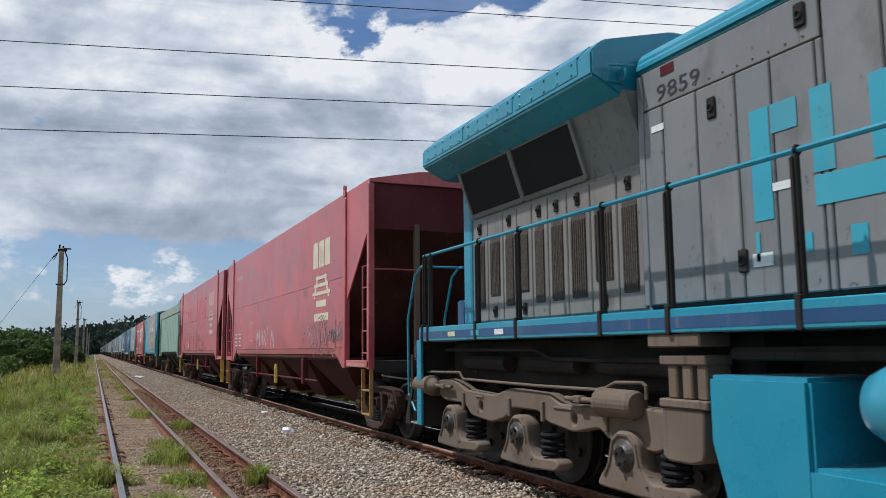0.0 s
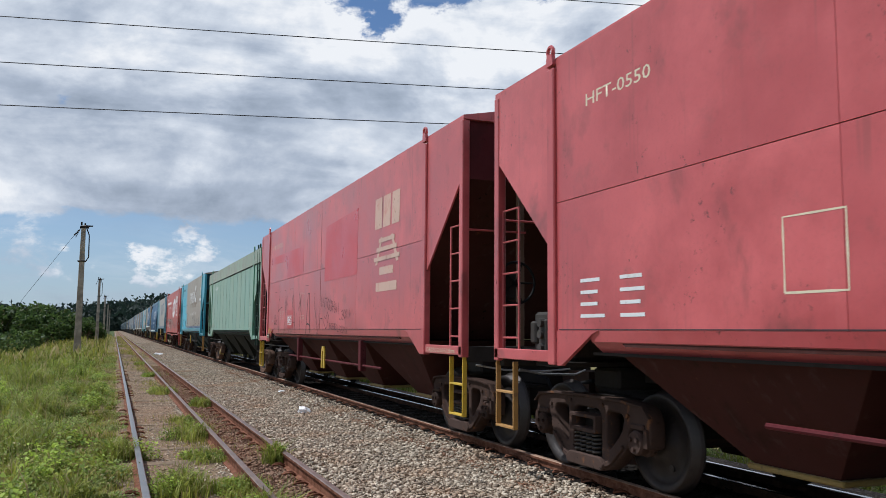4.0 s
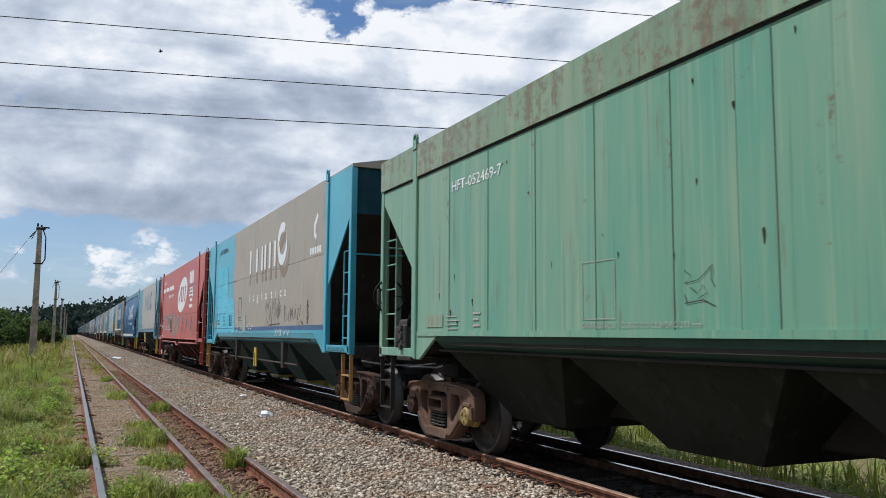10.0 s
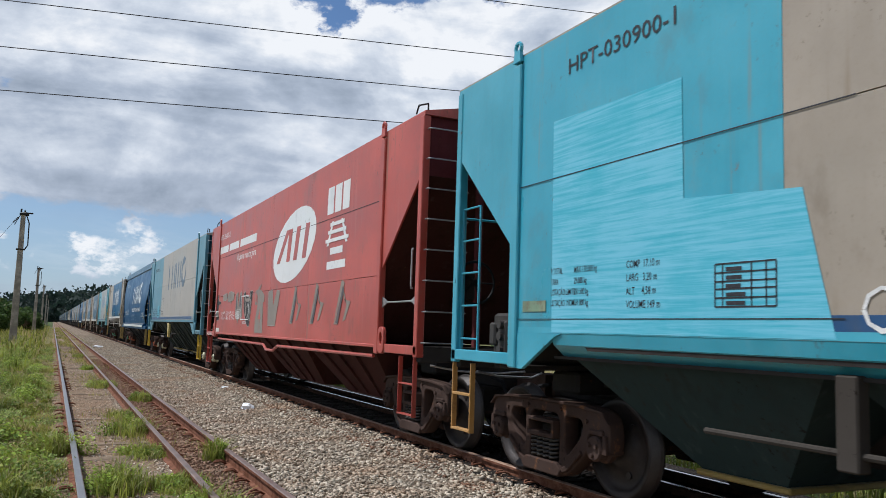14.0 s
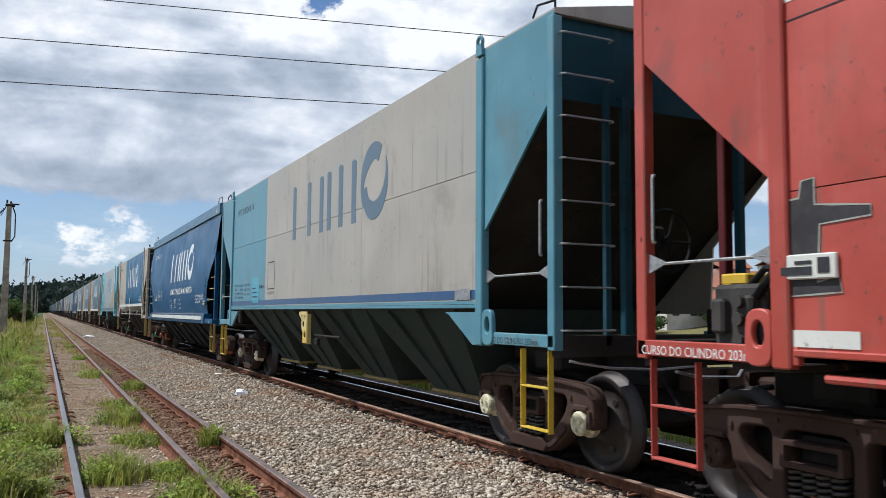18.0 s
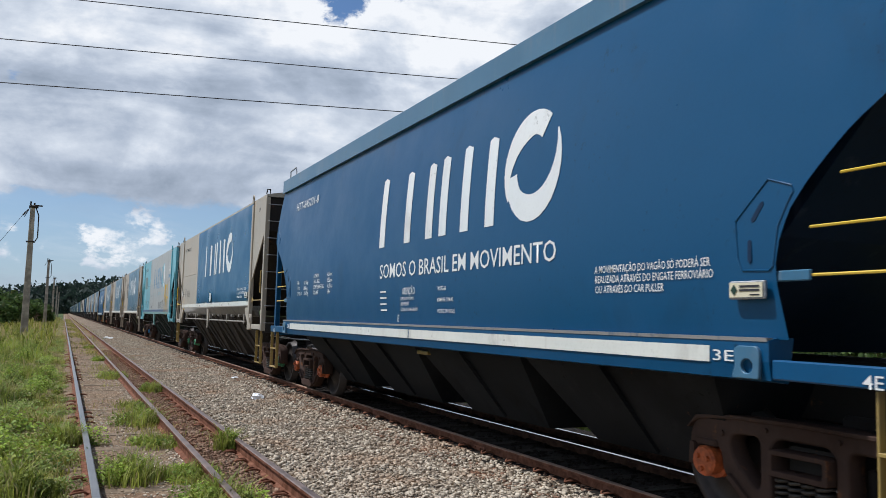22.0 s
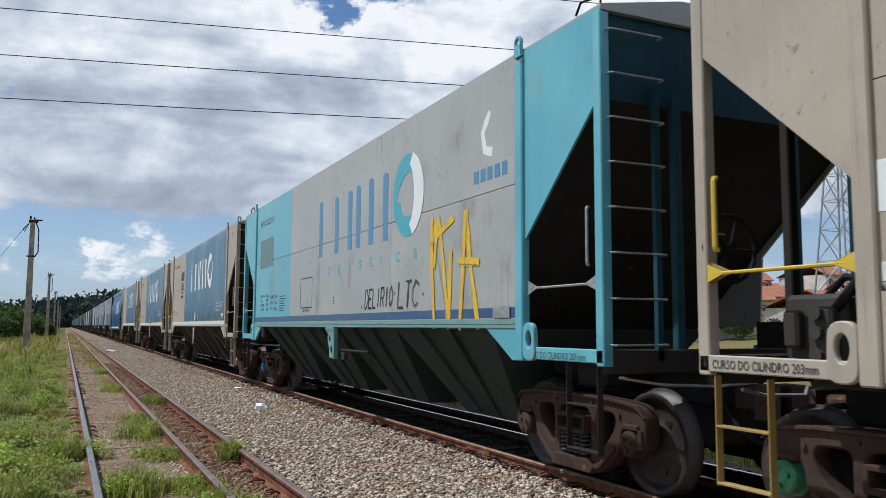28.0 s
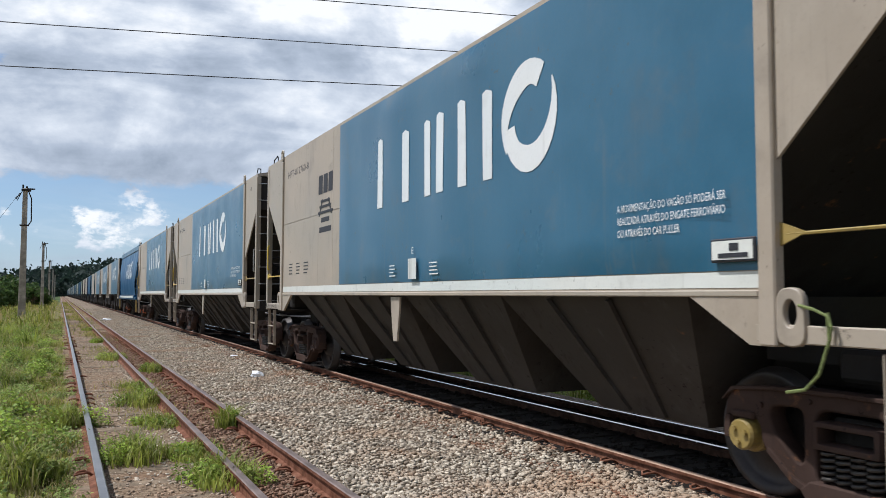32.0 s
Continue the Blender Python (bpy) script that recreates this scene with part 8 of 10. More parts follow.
        mp = part("maker_plate", bm, MARK_BLACK, w, "maker plate with pale face and dark rim")
        shape(mp, "plate_face", [rect(1.78, 1.42, low + 0.072, low + 0.198)], X - 0.053, WHITE_STRIPE, "pale plate face")
        shape(mp, "plate_mark", [rect(1.72, 1.46, low + 0.085, low + 0.115), rect(1.62, 1.54, low + 0.13, low + 0.18)], X - 0.057, MARK_BLACK, "plain dark bar on the plate")
        words(w, "EB", 0.12, 0.75, 3.95, X, MARK_BLACK, fit=0.16)
        words(w, "4   CURSO DO CILINDRO 203mm", 0.085, L - 0.04, 1.212, -1.616, MARK_BLACK, fit=0.95)
    if emblem:
        bm = bmesh.new()
        pipe(bm, [(-1.625, 1.10, 1.42), (-1.65, 0.98, 1.40), (-1.65, 0.88, 1.36), (-1.64, 0.88, 1.22), (-1.645, 0.95, 1.02), (-1.635, 1.06, 0.92), (-1.63, 1.2, 0.89)], 0.011, 6)
        pipe(bm, [(-1.65, 0.88, 1.38), (-1.66, 0.85, 1.30), (-1.65, 0.87, 1.22)], 0.010, 6)
        part("rope", bm, CAP_ROPE, w, "green rope tied to the towing eye")
        track_emblem(w, X, 11.25, 3.22, 0.62, MARK_BLACK)
    bm = bmesh.new()
    rung(bm, (X, L - 0.20, 2.02), (X, L - 0.20, 2.52), (-0.03, 0, 0), 0.018)
    rod(bm, (X + 0.0, L - 0.18, 1.86), (X + 0.0, L - 1.22, 1.86), 0.012, 6)
    for f, t in ((0.1, 0.16), (1.27, -0.16)):
        solid_poly(bm, ((L - f, 1.925), (L - f - t, 1.86), (L - f, 1.80)), X - 0.01, X + 0.0)
    part("safety_bar", bm, YELLOW, w, "yellow safety bar and hand grip")
    return w


def aqua_wagon_yellow():
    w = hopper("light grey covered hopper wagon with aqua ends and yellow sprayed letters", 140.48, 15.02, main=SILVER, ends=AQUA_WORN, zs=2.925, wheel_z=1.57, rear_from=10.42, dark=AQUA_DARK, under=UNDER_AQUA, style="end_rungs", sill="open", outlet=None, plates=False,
               caps=("rust", "rust", "rust", "blue"), steps=UNDER)
    X = -1.601
    shape(w, "stripe", [rect(1.45, 13.6, 1.583, 1.685)], X, STRIPE_BLUE, "royal blue stripe")
    shape(w, "stripe", [rect(1.45, 13.6, 1.517, 1.566)], X - 0.02, GATE_AQUA, "aqua stripe along the lower edge")
    logo_bars(w, X, 8.4, 2.70, 1.0, MARK_BLUE, ring_mat=MARK_TEAL)
    arc = [-1.25 + 2.5 * k / 12 for k in range(13)]
    shape(w, "peeled_ring", [[(4.28 - 0.54 * math.cos(q), 3.23 + 0.57 * math.sin(q)) for q in arc] + [(4.28 - 0.22 * math.cos(q), 3.23 + 0.42 * math.sin(q)) for q in arc[::-1]]], X - 0.003, MARK_WHITE, "peeled white half of the ring")
    for ch, y, m in zip("logistica", (8.4, 7.85, 7.3, 6.75, 6.25, 5.75, 5.3, 4.7, 4.1), (MARK_TEAL,) * 9):
        words(w, ch, 0.30, y, 2.36, X, m, fit=0.045 if ch in "il" else 0.15)
    strokes(w, "co_mark", [[(1.98, 3.80), (2.15, 3.6), (2.1, 3.4), (1.93, 3.35)]], 0.09, X, MARK_WHITE, "white crescent of a company mark")
    shape(w, "co_mark", [rect(2.36 - 0.16 * k, 2.25 - 0.16 * k, 3.06, 3.2) for k in range(5)], X, MARK_BLUE, "small blue blocks of a company mark")
    strokes(w, "graffiti", [[(3.48, 2.82), (3.48, 2.3), (3.39, 1.46)], [(3.47, 2.60), (3.27, 2.80), (3.12, 2.1), (2.99, 1.46)], [(2.94, 2.38), (2.985, 1.5)], [(3.48, 2.55), (3.22, 2.62), (2.86, 2.75)], [(3.42, 2.2), (3.3, 2.75)]], 0.085, X - 0.004, SPRAY_YELLOW, "tall yellow sprayed letter")
    strokes(w, "graffiti", [[(2.70, 1.45), (2.62, 2.1), (2.555, 2.80)], [(2.55, 2.80), (2.44, 2.2), (2.24, 1.46)], [(2.74, 2.23), (2.22, 2.19)]], 0.088, X - 0.004, SPRAY_YELLOW, "tall yellow sprayed letter")
    strokes(w, "graffiti", [[(3.44, 2.74), (3.44, 2.3), (3.36, 1.5)], [(3.52, 2.5), (3.40, 2.56), (3.02, 1.56)], [(2.52, 2.74), (2.58, 2.1), (2.66, 1.5)], [(2.72, 2.20), (2.25, 2.16)]], 0.008, X - 0.0065, MARK_BROWN, "thin dark scratches in the yellow paint")
    slant = [[(y - 0.16 * (z - 1.75), z) for y, z in line] for line in hand("DELIRIO", 5.93, 1.75, 0.125, 0.27, 0.33, 0.003) + hand("LTC", 4.60, 1.74, 0.19, 0.34, 0.30)]
    strokes(w, "graffiti", slant, 0.030, X, SPRAY_BLACK, "black hand-painted stroke", 0.45)
    strokes(w, "graffiti", [[(6.07, 1.77), (6.04, 1.78)], [(4.72, 1.93), (4.69, 1.94)], [(3.76, 1.89), (3.73, 1.90)]], 0.04, X, SPRAY_BLACK, "black painted dot")
    words(w, "HPT-030250-3", 0.2, 13.23, 3.76, X, MARK_BLACK, fit=1.3)
    shape(w, "primer_patch", [rect(13.2, 11.9, 2.8, 3.44)], X, PRIMER, "grey-green primer patch")
    for i, (a, b) in enumerate((("PESO BRUTO MAX.", "130.000 kg"), ("TARA", "30.000 kg"), ("LOTAÇÃO LIMITE", "100.000 kg"), ("LOTAÇÃO NOM.", "100.000 kg"))):
        words(w, a, 0.085, 13.05, 2.13 - 0.10 * i, X, MARK_BLACK, squeeze=0.55)
        words(w, b, 0.085, 12.50, 2.13 - 0.10 * i, X, MARK_BLACK, squeeze=0.55)
    for i, t in enumerate(("COMP. 17,400 m", "LARG.  3,224 m", "ALT.    4,665 m")):
        words(w, t, 0.10, 12.1, 2.08 - 0.125 * i, X, MARK_BLACK, fit=0.62)
    data_bars(w, X, 11.25, 2.10, 7, 1, MARK_BLACK, 0.02, 0.05, 0.55)
    strokes(w, "poster_frame", [[(9.59, 1.83), (9.59, 2.38), (8.8, 2.38), (8.8, 1.83), (9.59, 1.83)]], 0.017, X, MARK_BLACK, "thin black poster frame")
    words(w, "CARTAZES AQUI", 0.075, 9.45, 1.75, X, MARK_BLACK, fit=0.5)
    words(w, "E", 0.17, 7.52, 1.86, X, MARK_BLACK)
    shape(w, "maker_plate", [rect(1.9, 1.55, 1.58, 1.70)], X - 0.012, GALV, "small metal maker plate")
    gate_plate(w, X, GATE_AQUA)
    words(w, "CURSO DO CILINDRO 203 mm", 0.085, 1.25, 1.20, -1.614, MARK_BLACK, fit=1.0)
    return w


def navy_wagon(s0, L=15.05, detail=True, label="navy blue covered hopper wagon with white mark, slogan and white stripe"):
    """A hopper with bulging sides and curved cut-outs at the ends."""
    w = thing("hopper_wagon", label, "railway wagon", (TRACK_X, s0, 0), "wagons of the train")
    hw = 1.62

    def cut(z):
        """How far the side's edge lies inside the bulkhead."""
        return float(np.interp(z, (1.42, 1.60, 1.75, 1.89, 2.05, 2.23, 2.39, 2.51, 2.68, 2.78, 2.95, 3.05, 3.12, 3.27, 3.6, 4.16), (1.27, 1.30, 1.33, 1.336, 1.30, 1.215, 1.08, 0.955, 0.76, 0.60, 0.33, 0.21, 0.18, 0.17, 0.20, 0.27)))

    def bulge(z):
        return -hw + 0.02 + 0.16 * ((z - 2.3) / 1.9) ** 2 if z > 2.3 else -hw + 0.02 + 0.05 * ((2.3 - z) / 0.9) ** 2
    verts, faces, nz = [], [], 40
    for j in range(nz + 1):
        z = 1.42 + (4.16 - 1.42) * j / nz
        c = cut(z)
        for i in range(9):
            verts.append((bulge(z), c + (L - 2 * c) * i / 8, z))
    for j in range(nz):
        for i in range(8):
            a = j * 9 + i
            faces.append((a, a + 9, a + 10, a + 1))
    me = raw_mesh("side_sheet", verts, faces, NAVY)
    me.polygons.foreach_set("use_smooth", [True] * len(faces))
    part("side_sheet", me, None, w, "smooth bulging navy side")
    # navy ends are darkened to give the shade between the wagons
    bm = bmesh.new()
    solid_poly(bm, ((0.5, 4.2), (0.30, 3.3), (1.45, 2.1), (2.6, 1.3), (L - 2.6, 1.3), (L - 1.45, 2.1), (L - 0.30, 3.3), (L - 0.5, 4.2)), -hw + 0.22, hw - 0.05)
    part("body", bm, NAVY_DARK, w, "inner body with sloping ends, shade put into its colour")
    bm = bmesh.new()
    solid_poly(bm, ((-1.50, 4.14), (-1.50, 4.40), (-1.34, 4.44), (-0.5, 4.56), (0.5, 4.56), (1.34, 4.44), (1.5, 4.4), (1.5, 4.14)), 0.30, L - 0.30, "y")
    part("roof", bm, STEEL_BLUE, w, "steel blue roof edge")
    for s in (0, 1):
        def yy(v):
            return L - v if s else v
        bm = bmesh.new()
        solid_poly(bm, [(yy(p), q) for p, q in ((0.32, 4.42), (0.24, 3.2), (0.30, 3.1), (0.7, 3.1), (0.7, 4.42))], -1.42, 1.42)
        part("end_sheet", bm, NAVY_DARK, w, "navy bulkhead with shade put into its colour")
        bm = bmesh.new()
        soft_box(bm, -hw + 0.05, -hw + 0.15, min(yy(0.27), yy(0.375)), max(yy(0.27), yy(0.375)), 1.16, 3.10, 0.010)
        part("corner_post", bm, NAVY, w)
        bm = bmesh.new()
        soft_box(bm, hw - 0.15, hw - 0.05, min(yy(0.27), yy(0.375)), max(yy(0.27), yy(0.375)), 1.16, 3.10, 0.010)
        part("corner_post", bm, NAVY, w)
        bm = bmesh.new()
        soft_box(bm, -hw - 0.01, -hw + 0.06, min(yy(0.24), yy(1.34)), max(yy(0.24), yy(1.34)), 1.17, 1.295, 0.01)
        soft_box(bm, -hw + 0.06, hw, min(yy(0.24), yy(0.38)), max(yy(0.24), yy(0.38)), 1.1, 1.285, 0.01)
        part("end_sill", bm, NAVY, w)
        bm = bmesh.new()
        soft_box(bm, -0.55, 0.55, min(yy(.14), yy(1.3)), max(yy(.14), yy(1.3)), 1.10, 1.16, 0.01)
        soft_box(bm, -0.3, 0.3, min(yy(0.1), yy(2.9)), max(yy(0.1), yy(2.9)), 0.78, 1.12, 0.02)
        part("end_platform", bm, UNDER, w)
        bm = bmesh.new()
        for z, far in ((1.82, 1.10), (2.115, 1.10), (2.42, 0.88)):
            rod(bm, (-hw + 0.07, yy(0.34), z), (-hw + 0.07, yy(far), z), 0.010, 6)
        part("grab_bar", bm, YELLOW, w, "yellow hand bars across the end opening")
        bm = bmesh.new()
        soft_box(bm, -hw + 0.045, -hw + 0.075, min(yy(1.09), yy(1.36)), max(yy(1.09), yy(1.36)), 1.785, 1.855, 0.008)
        part("bar_bracket", bm, STEEL_BLUE, w)
        step_ladder(w, yy(0.18), yy(0.64), -hw + 0.05, YELLOW_STEP)
        coupler(w, yy(0.1), 1 if s else -1)
        bm = bmesh.new()
        bm.free()
        eye_plate = [(yy(a), b) for a, b in ((1.64, 1.165), (1.41, 1.165), (1.405, 1.33), (1.43, 1.375), (1.59, 1.375), (1.625, 1.34), (1.61, 1.25))]
        bm = plate([rounded(eye_plate, 0.02), oval(yy(1.51), 1.245, 0.05, 0.046)], -hw - 0.045, -hw - 0.018, 0.006)
        part("tow_eye", bm, STEEL_BLUE, w, "blue tow eye plate with an oval hole")
        bm = bmesh.new()
        pipe(bm, [(-1.4, yy(0.5), 4.42), (-1.4, yy(0.5), 4.6), (-1.4, yy(0.95), 4.62), (-1.4, yy(1.0), 4.44)], 0.014, 6)
        part("roof_grab", bm, GALV, w, "grab iron on the roof edge")
        for p in (((1.61, 1.867), (1.387, 1.86), (1.354, 1.887), (1.306, 2.135), (1.225, 2.28), (1.181, 2.345), (1.193, 2.382), (1.379, 2.445), (1.657, 2.199), (1.645, 1.95)), ((0.51, 3.03), (0.25, 3.05), (0.22, 3.25), (0.24, 3.40), (0.53, 3.15))):
            bm = bmesh.new()
            q = [(yy(a), b) for a, b in p]
            pipe(bm, [(bulge(b) - 0.002, a, b) for a, b in q + q[:1]], 0.006, 5)
            part("side_pressing", bm, NAVY, w, "raised outline of a side reinforcement")
        for a, b, c, d in ((1.428, 2.294, 1.509, 2.192), (1.54, 2.053, 1.541, 1.926)):
            bm = bmesh.new()
            u = Vector((c - a, d - b)).normalized() * 0.016
            solid_poly(bm, [(yy(e), f) for e, f in ((a - u.y, b + u.x), (a - u.x, b - u.y), (a + u.y, b - u.x), (c + u.y, d - u.x), (c + u.x, d + u.y), (c - u.y, d + u.x))], bulge(b) - 0.003, bulge(b) + 0.001)
            part("pressing_slot", bm, NAVY_DARK, w, "narrow slot of the side reinforcement")
    hand_wheel(w, 0.30, -0.75, 1.75)
    bm = bmesh.new()
    solid_poly(bm, ((-hw + 0.06, 1.43), (-hw - 0.02, 1.41), (-hw - 0.02, 1.28), (-hw + 0.0, 1.16), (-hw + 0.15, 1.14), (-hw + 0.2, 1.43)), 1.35, L - 1.35, "y")
    part("side_sill", bm, NAVY, w, "navy side sill")
    X = -hw - 0.022
    shape(w, "stripe", [rect(1.86, 7.17, 1.255, 1.365), rect(7.2, 13.16, 1.255, 1.365)], X, WHITE_STRIPE, "white reflective stripe on the sill")
    bm = bmesh.new()
    box(bm, -hw - 0.025, -hw + 0.03, 1.36, L - 1.36, 1.405, 1.43)
    part("sill_edge", bm, DUSTY, w, "dust-covered upper edge of the sill")
    X = -hw + 0.016
    before = set(w.children)
    logo_bars(w, 0.0, 8.45, 2.50, 1.0, MARK_WHITE)
    drape(set(w.children) - before, lambda y, z: bulge(z) - 0.003)      # the mark lies on the bulging side
    if detail:
        words(w, "SOMOS O BRASIL EM MOVIMENTO", 0.285, 8.4, 2.06, bulge(2.3) - 0.003, MARK_WHITE, fit=4.55)
        words(w, "HTT-845231-8", 0.21, 13.45, 3.6, bulge(3.58) - 0.005, MARK_WHITE, lean=0.15, fit=1.55)
        for i, (a, b, c, d) in enumerate((("", "", "ALT. MAX.", "4.651mm"), ("PBM", "130.000kg", "LARG. MAX.", "3.252mm"), ("TARA", "28.400kg", "COMP. ENTRE ENG.", "16.500mm"), ("LOTAÇÃO", "101.600kg", "VOLUME", "149m"))):
            for t, y, f in ((a, 12.87, 0), (b, 12.42, 0.42), (c, 11.76, 0), (d, 10.93, 0)):
                if t:
                    words(w, t, 0.10, y, 2.2 - 0.10 * i, bulge(min(2.3, 2.29 - 0.10 * i)) - 0.003, MARK_WHITE, squeeze=0.72)
        words(w, "ATENÇÃO", 0.13, 7.55, 1.82, bulge(1.92) - 0.003, MARK_WHITE, fit=0.42)
        for i, t in enumerate(("SISTEMA DE PORTAS", "SOB PRESSÃO", "CUIDADO COM AS MÃOS")):
            words(w, t, 0.06, 7.62, 1.745 - 0.07 * i, bulge(1.80 - 0.07 * i) - 0.003, MARK_WHITE, squeeze=0.8)
        for i, t in enumerate(("TRAFEGAR", "SOMENTE COM AS", "PORTAS TRAVADAS")):
            words(w, t, 0.065, 6.45, 1.85 - 0.135 * i, bulge(1.91 - 0.135 * i) - 0.003, MARK_WHITE, squeeze=0.8)
        for k in range(4):
            data_bars(w, bulge(1.86 - 0.085 * k) - 0.003, 8.38, 1.86 - 0.085 * k, 1, 1, MARK_WHITE, 0.03, 0.085, 0.28)
        words(w, "E", 0.13, 7.75, 1.46, bulge(1.56) - 0.004, MARK_WHITE)
        for t, y in (("3E", 1.84), ("2E", 13.37)):
            words(w, t, 0.105, y, 1.268, -hw - 0.024, MARK_WHITE, fit=0.19)
        for t, y in (("4E", 0.70), ("1E", 14.54)):
            words(w, t, 0.11, y, 1.17, -hw - 0.016, MARK_WHITE, squeeze=1.2)
        for i, t in enumerate(("A MOVIMENTAÇÃO DO VAGÃO SÓ PODERÁ SER", "REALIZADA ATRAVÉS DO ENGATE FERROVIÁRIO", "OU ATRAVÉS DO CAR PULLER")):
            words(w, t, 0.088, 3.25, 1.915 - 0.083 * i, bulge(1.99 - 0.083 * i) - 0.003, MARK_WHITE, fit=(1.35, 1.37, 0.86)[i])
        bm = bmesh.new()
        soft_box(bm, X - 0.03, X, 1.385, 1.69, 1.675, 1.795, 0.008)
        mp = part("maker_plate", bm, GALV, w, "dark maker plate with pale rim")
        shape(mp, "plate_face", [rect(1.678, 1.397, 1.688, 1.783)], X - 0.034, MARK_CREAM, "cream plate face")
        shape(mp, "plate_mark", [((1.665, 1.735), (1.635, 1.772), (1.605, 1.735), (1.635, 1.698))], X - 0.038, GREEN_DARK, "green lozenge on the plate")
        shape(mp, "plate_mark", [rect(1.59, 1.42, 1.752, 1.766), rect(1.59, 1.42, 1.727, 1.741), rect(1.50, 1.42, 1.700, 1.708)], X - 0.038, MARK_BLACK, "plain dark bar on the plate")
        words(w, "EB", 0.13, 0.75, 4.2, -1.504, MARK_WHITE)
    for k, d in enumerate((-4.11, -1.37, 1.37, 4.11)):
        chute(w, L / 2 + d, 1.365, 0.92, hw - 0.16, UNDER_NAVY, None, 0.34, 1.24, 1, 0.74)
    bm = bmesh.new()
    soft_box(bm, -1.36, -1.20, 7.2, 7.55, 1.04, 1.09, 0.01)
    part("gate_lock", bm, YELLOW_DULL, w, "dull yellow lock under the sill")
    bm = bmesh.new()
    soft_box(bm, -0.24, 0.24, 2.4, L - 2.4, 0.6, 1.2, 0.03)
    part("centre_sill", bm, UNDER, w)
    bogie(w, 1.58, ("orange", "orange"))
    bogie(w, L - 1.45, ("orange", "orange"))
    return w


def far_wagon(s0, main, ends, sheet=None, L=15.05, label=""):
    """A wagon that stays far off: fewer parts."""
    w = thing("hopper_wagon", label, "railway wagon", (TRACK_X, s0, 0), "wagons of the train")
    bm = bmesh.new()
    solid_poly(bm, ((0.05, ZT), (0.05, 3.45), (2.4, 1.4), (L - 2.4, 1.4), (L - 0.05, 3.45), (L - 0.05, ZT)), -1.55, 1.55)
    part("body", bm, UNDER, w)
    for a, b, m in ((0.0, 1.4, ends), (1.4, 10.4, main), (10.4, L, ends)):
        bm = bmesh.new()
        if a == 0.0:
            pts = end_outline(L)
        elif b == L:
            pts = ((10.42, ZB), (L - 1.36, ZB), (L - 1.36, 2.3), (L, 3.45), (L, ZT), (10.42, ZT))
        else:
            pts = rect(a, b, ZB, ZT)
        solid_poly(bm, pts, -1.6, -1.57)
        part("side_sheet", bm, m, w)
    bm = bmesh.new()
    solid_poly(bm, roof_outline(1.6, ZT, 0.24), 0, L, "y")
    part("roof", bm, main, w)
    for a, b in ((0.0, 1.4), (L - 1.4, L)):
        bm = bmesh.new()
        solid_poly(bm, ((a, 1.16), (b, 1.16), (b, 3.5), (b - 0.1, 3.5), (b - 0.1, 1.3), (a + 0.1, 1.3), (a + 0.1, 3.5), (a, 3.5)), -1.612, -1.54)
        part("end_frame", bm, ends, w)
    bm = bmesh.new()
    for d in (-4.11, -1.37, 1.37, 4.11):
        solid_poly(bm, chute_outline(L / 2 + d, 1.36, 0.74, 0.47, 1.42), -1.2, 1.2)
    part("chute", bm, UNDER, w)
    if sheet:
        logo_bars(w, -1.604, 8.3, 2.7, 0.98, sheet)
    for y in (1.45, L - 1.45):
        part("bogie", FAR_BOGIE_ME, None, w).location.y = y
    return w


def build_train():
    TRAIN.extend((red_wagon_first(), red_wagon_second(), green_wagon(), aqua_wagon_worn(), orange_red_wagon(), pale_aqua_wagon(), navy_wagon(108.42)))
    TRAIN.append(sheeted_wagon(124.28, "beige covered hopper wagon with bright blue sheet and white mark", vinyl=VINYL_BRIGHT, caps=("green", "rust", "green", "green"), steps=YELLOW_STEP, with_rod=True, cols=BEIGE_WARM))
    TRAIN.append(aqua_wagon_yellow())
    TRAIN.append(sheeted_wagon(156.62, "beige covered hopper wagon with wrinkled blue sheet and lessor mark", emblem=True, code="HPT-012760-8", caps=("rust", "yellow", "rust", "rust")))
    TRAIN.append(sheeted_wagon(172.78, "beige covered hopper wagon with faded blue sheet", code="HPT-012744-6", L=15.0))
    TRAIN.append(sheeted_wagon(188.85, "sand-coloured covered hopper wagon with blue sheet", detail=False, L=15.0))
    TRAIN.append(navy_wagon(204.9, detail=False, label="navy blue covered hopper wagon with bulging sides"))
    s = 221.0
    looks = [(VINYL, SAND, MARK_WHITE, "far beige hopper wagon with blue side")] * 3 + [(TAUPE, AQUA_DARK, None, "far grey hopper wagon with teal ends"), (NAVY, NAVY_DARK, None, "far navy hopper wagon"), (TAUPE, UNDER, None, "far brown-grey hopper wagon"), (SAND, UNDER, None, "far sand-coloured hopper wagon")]
    looks += [(POST_GREY_GREEN, UNDER, None, "far grey-green hopper wagon"), (NAVY, NAVY_DARK, None, "far navy hopper wagon"), (AQUA_DARK, AQUA_DARK, None, "far dark teal hopper wagon"), (TAUPE, AQUA_DARK, None, "far grey hopper wagon with teal ends")] * 6
    for main, ends, mark, label in looks:
        TRAIN.append(far_wagon(s, main, ends, mark, label=label))
        s += 16.1


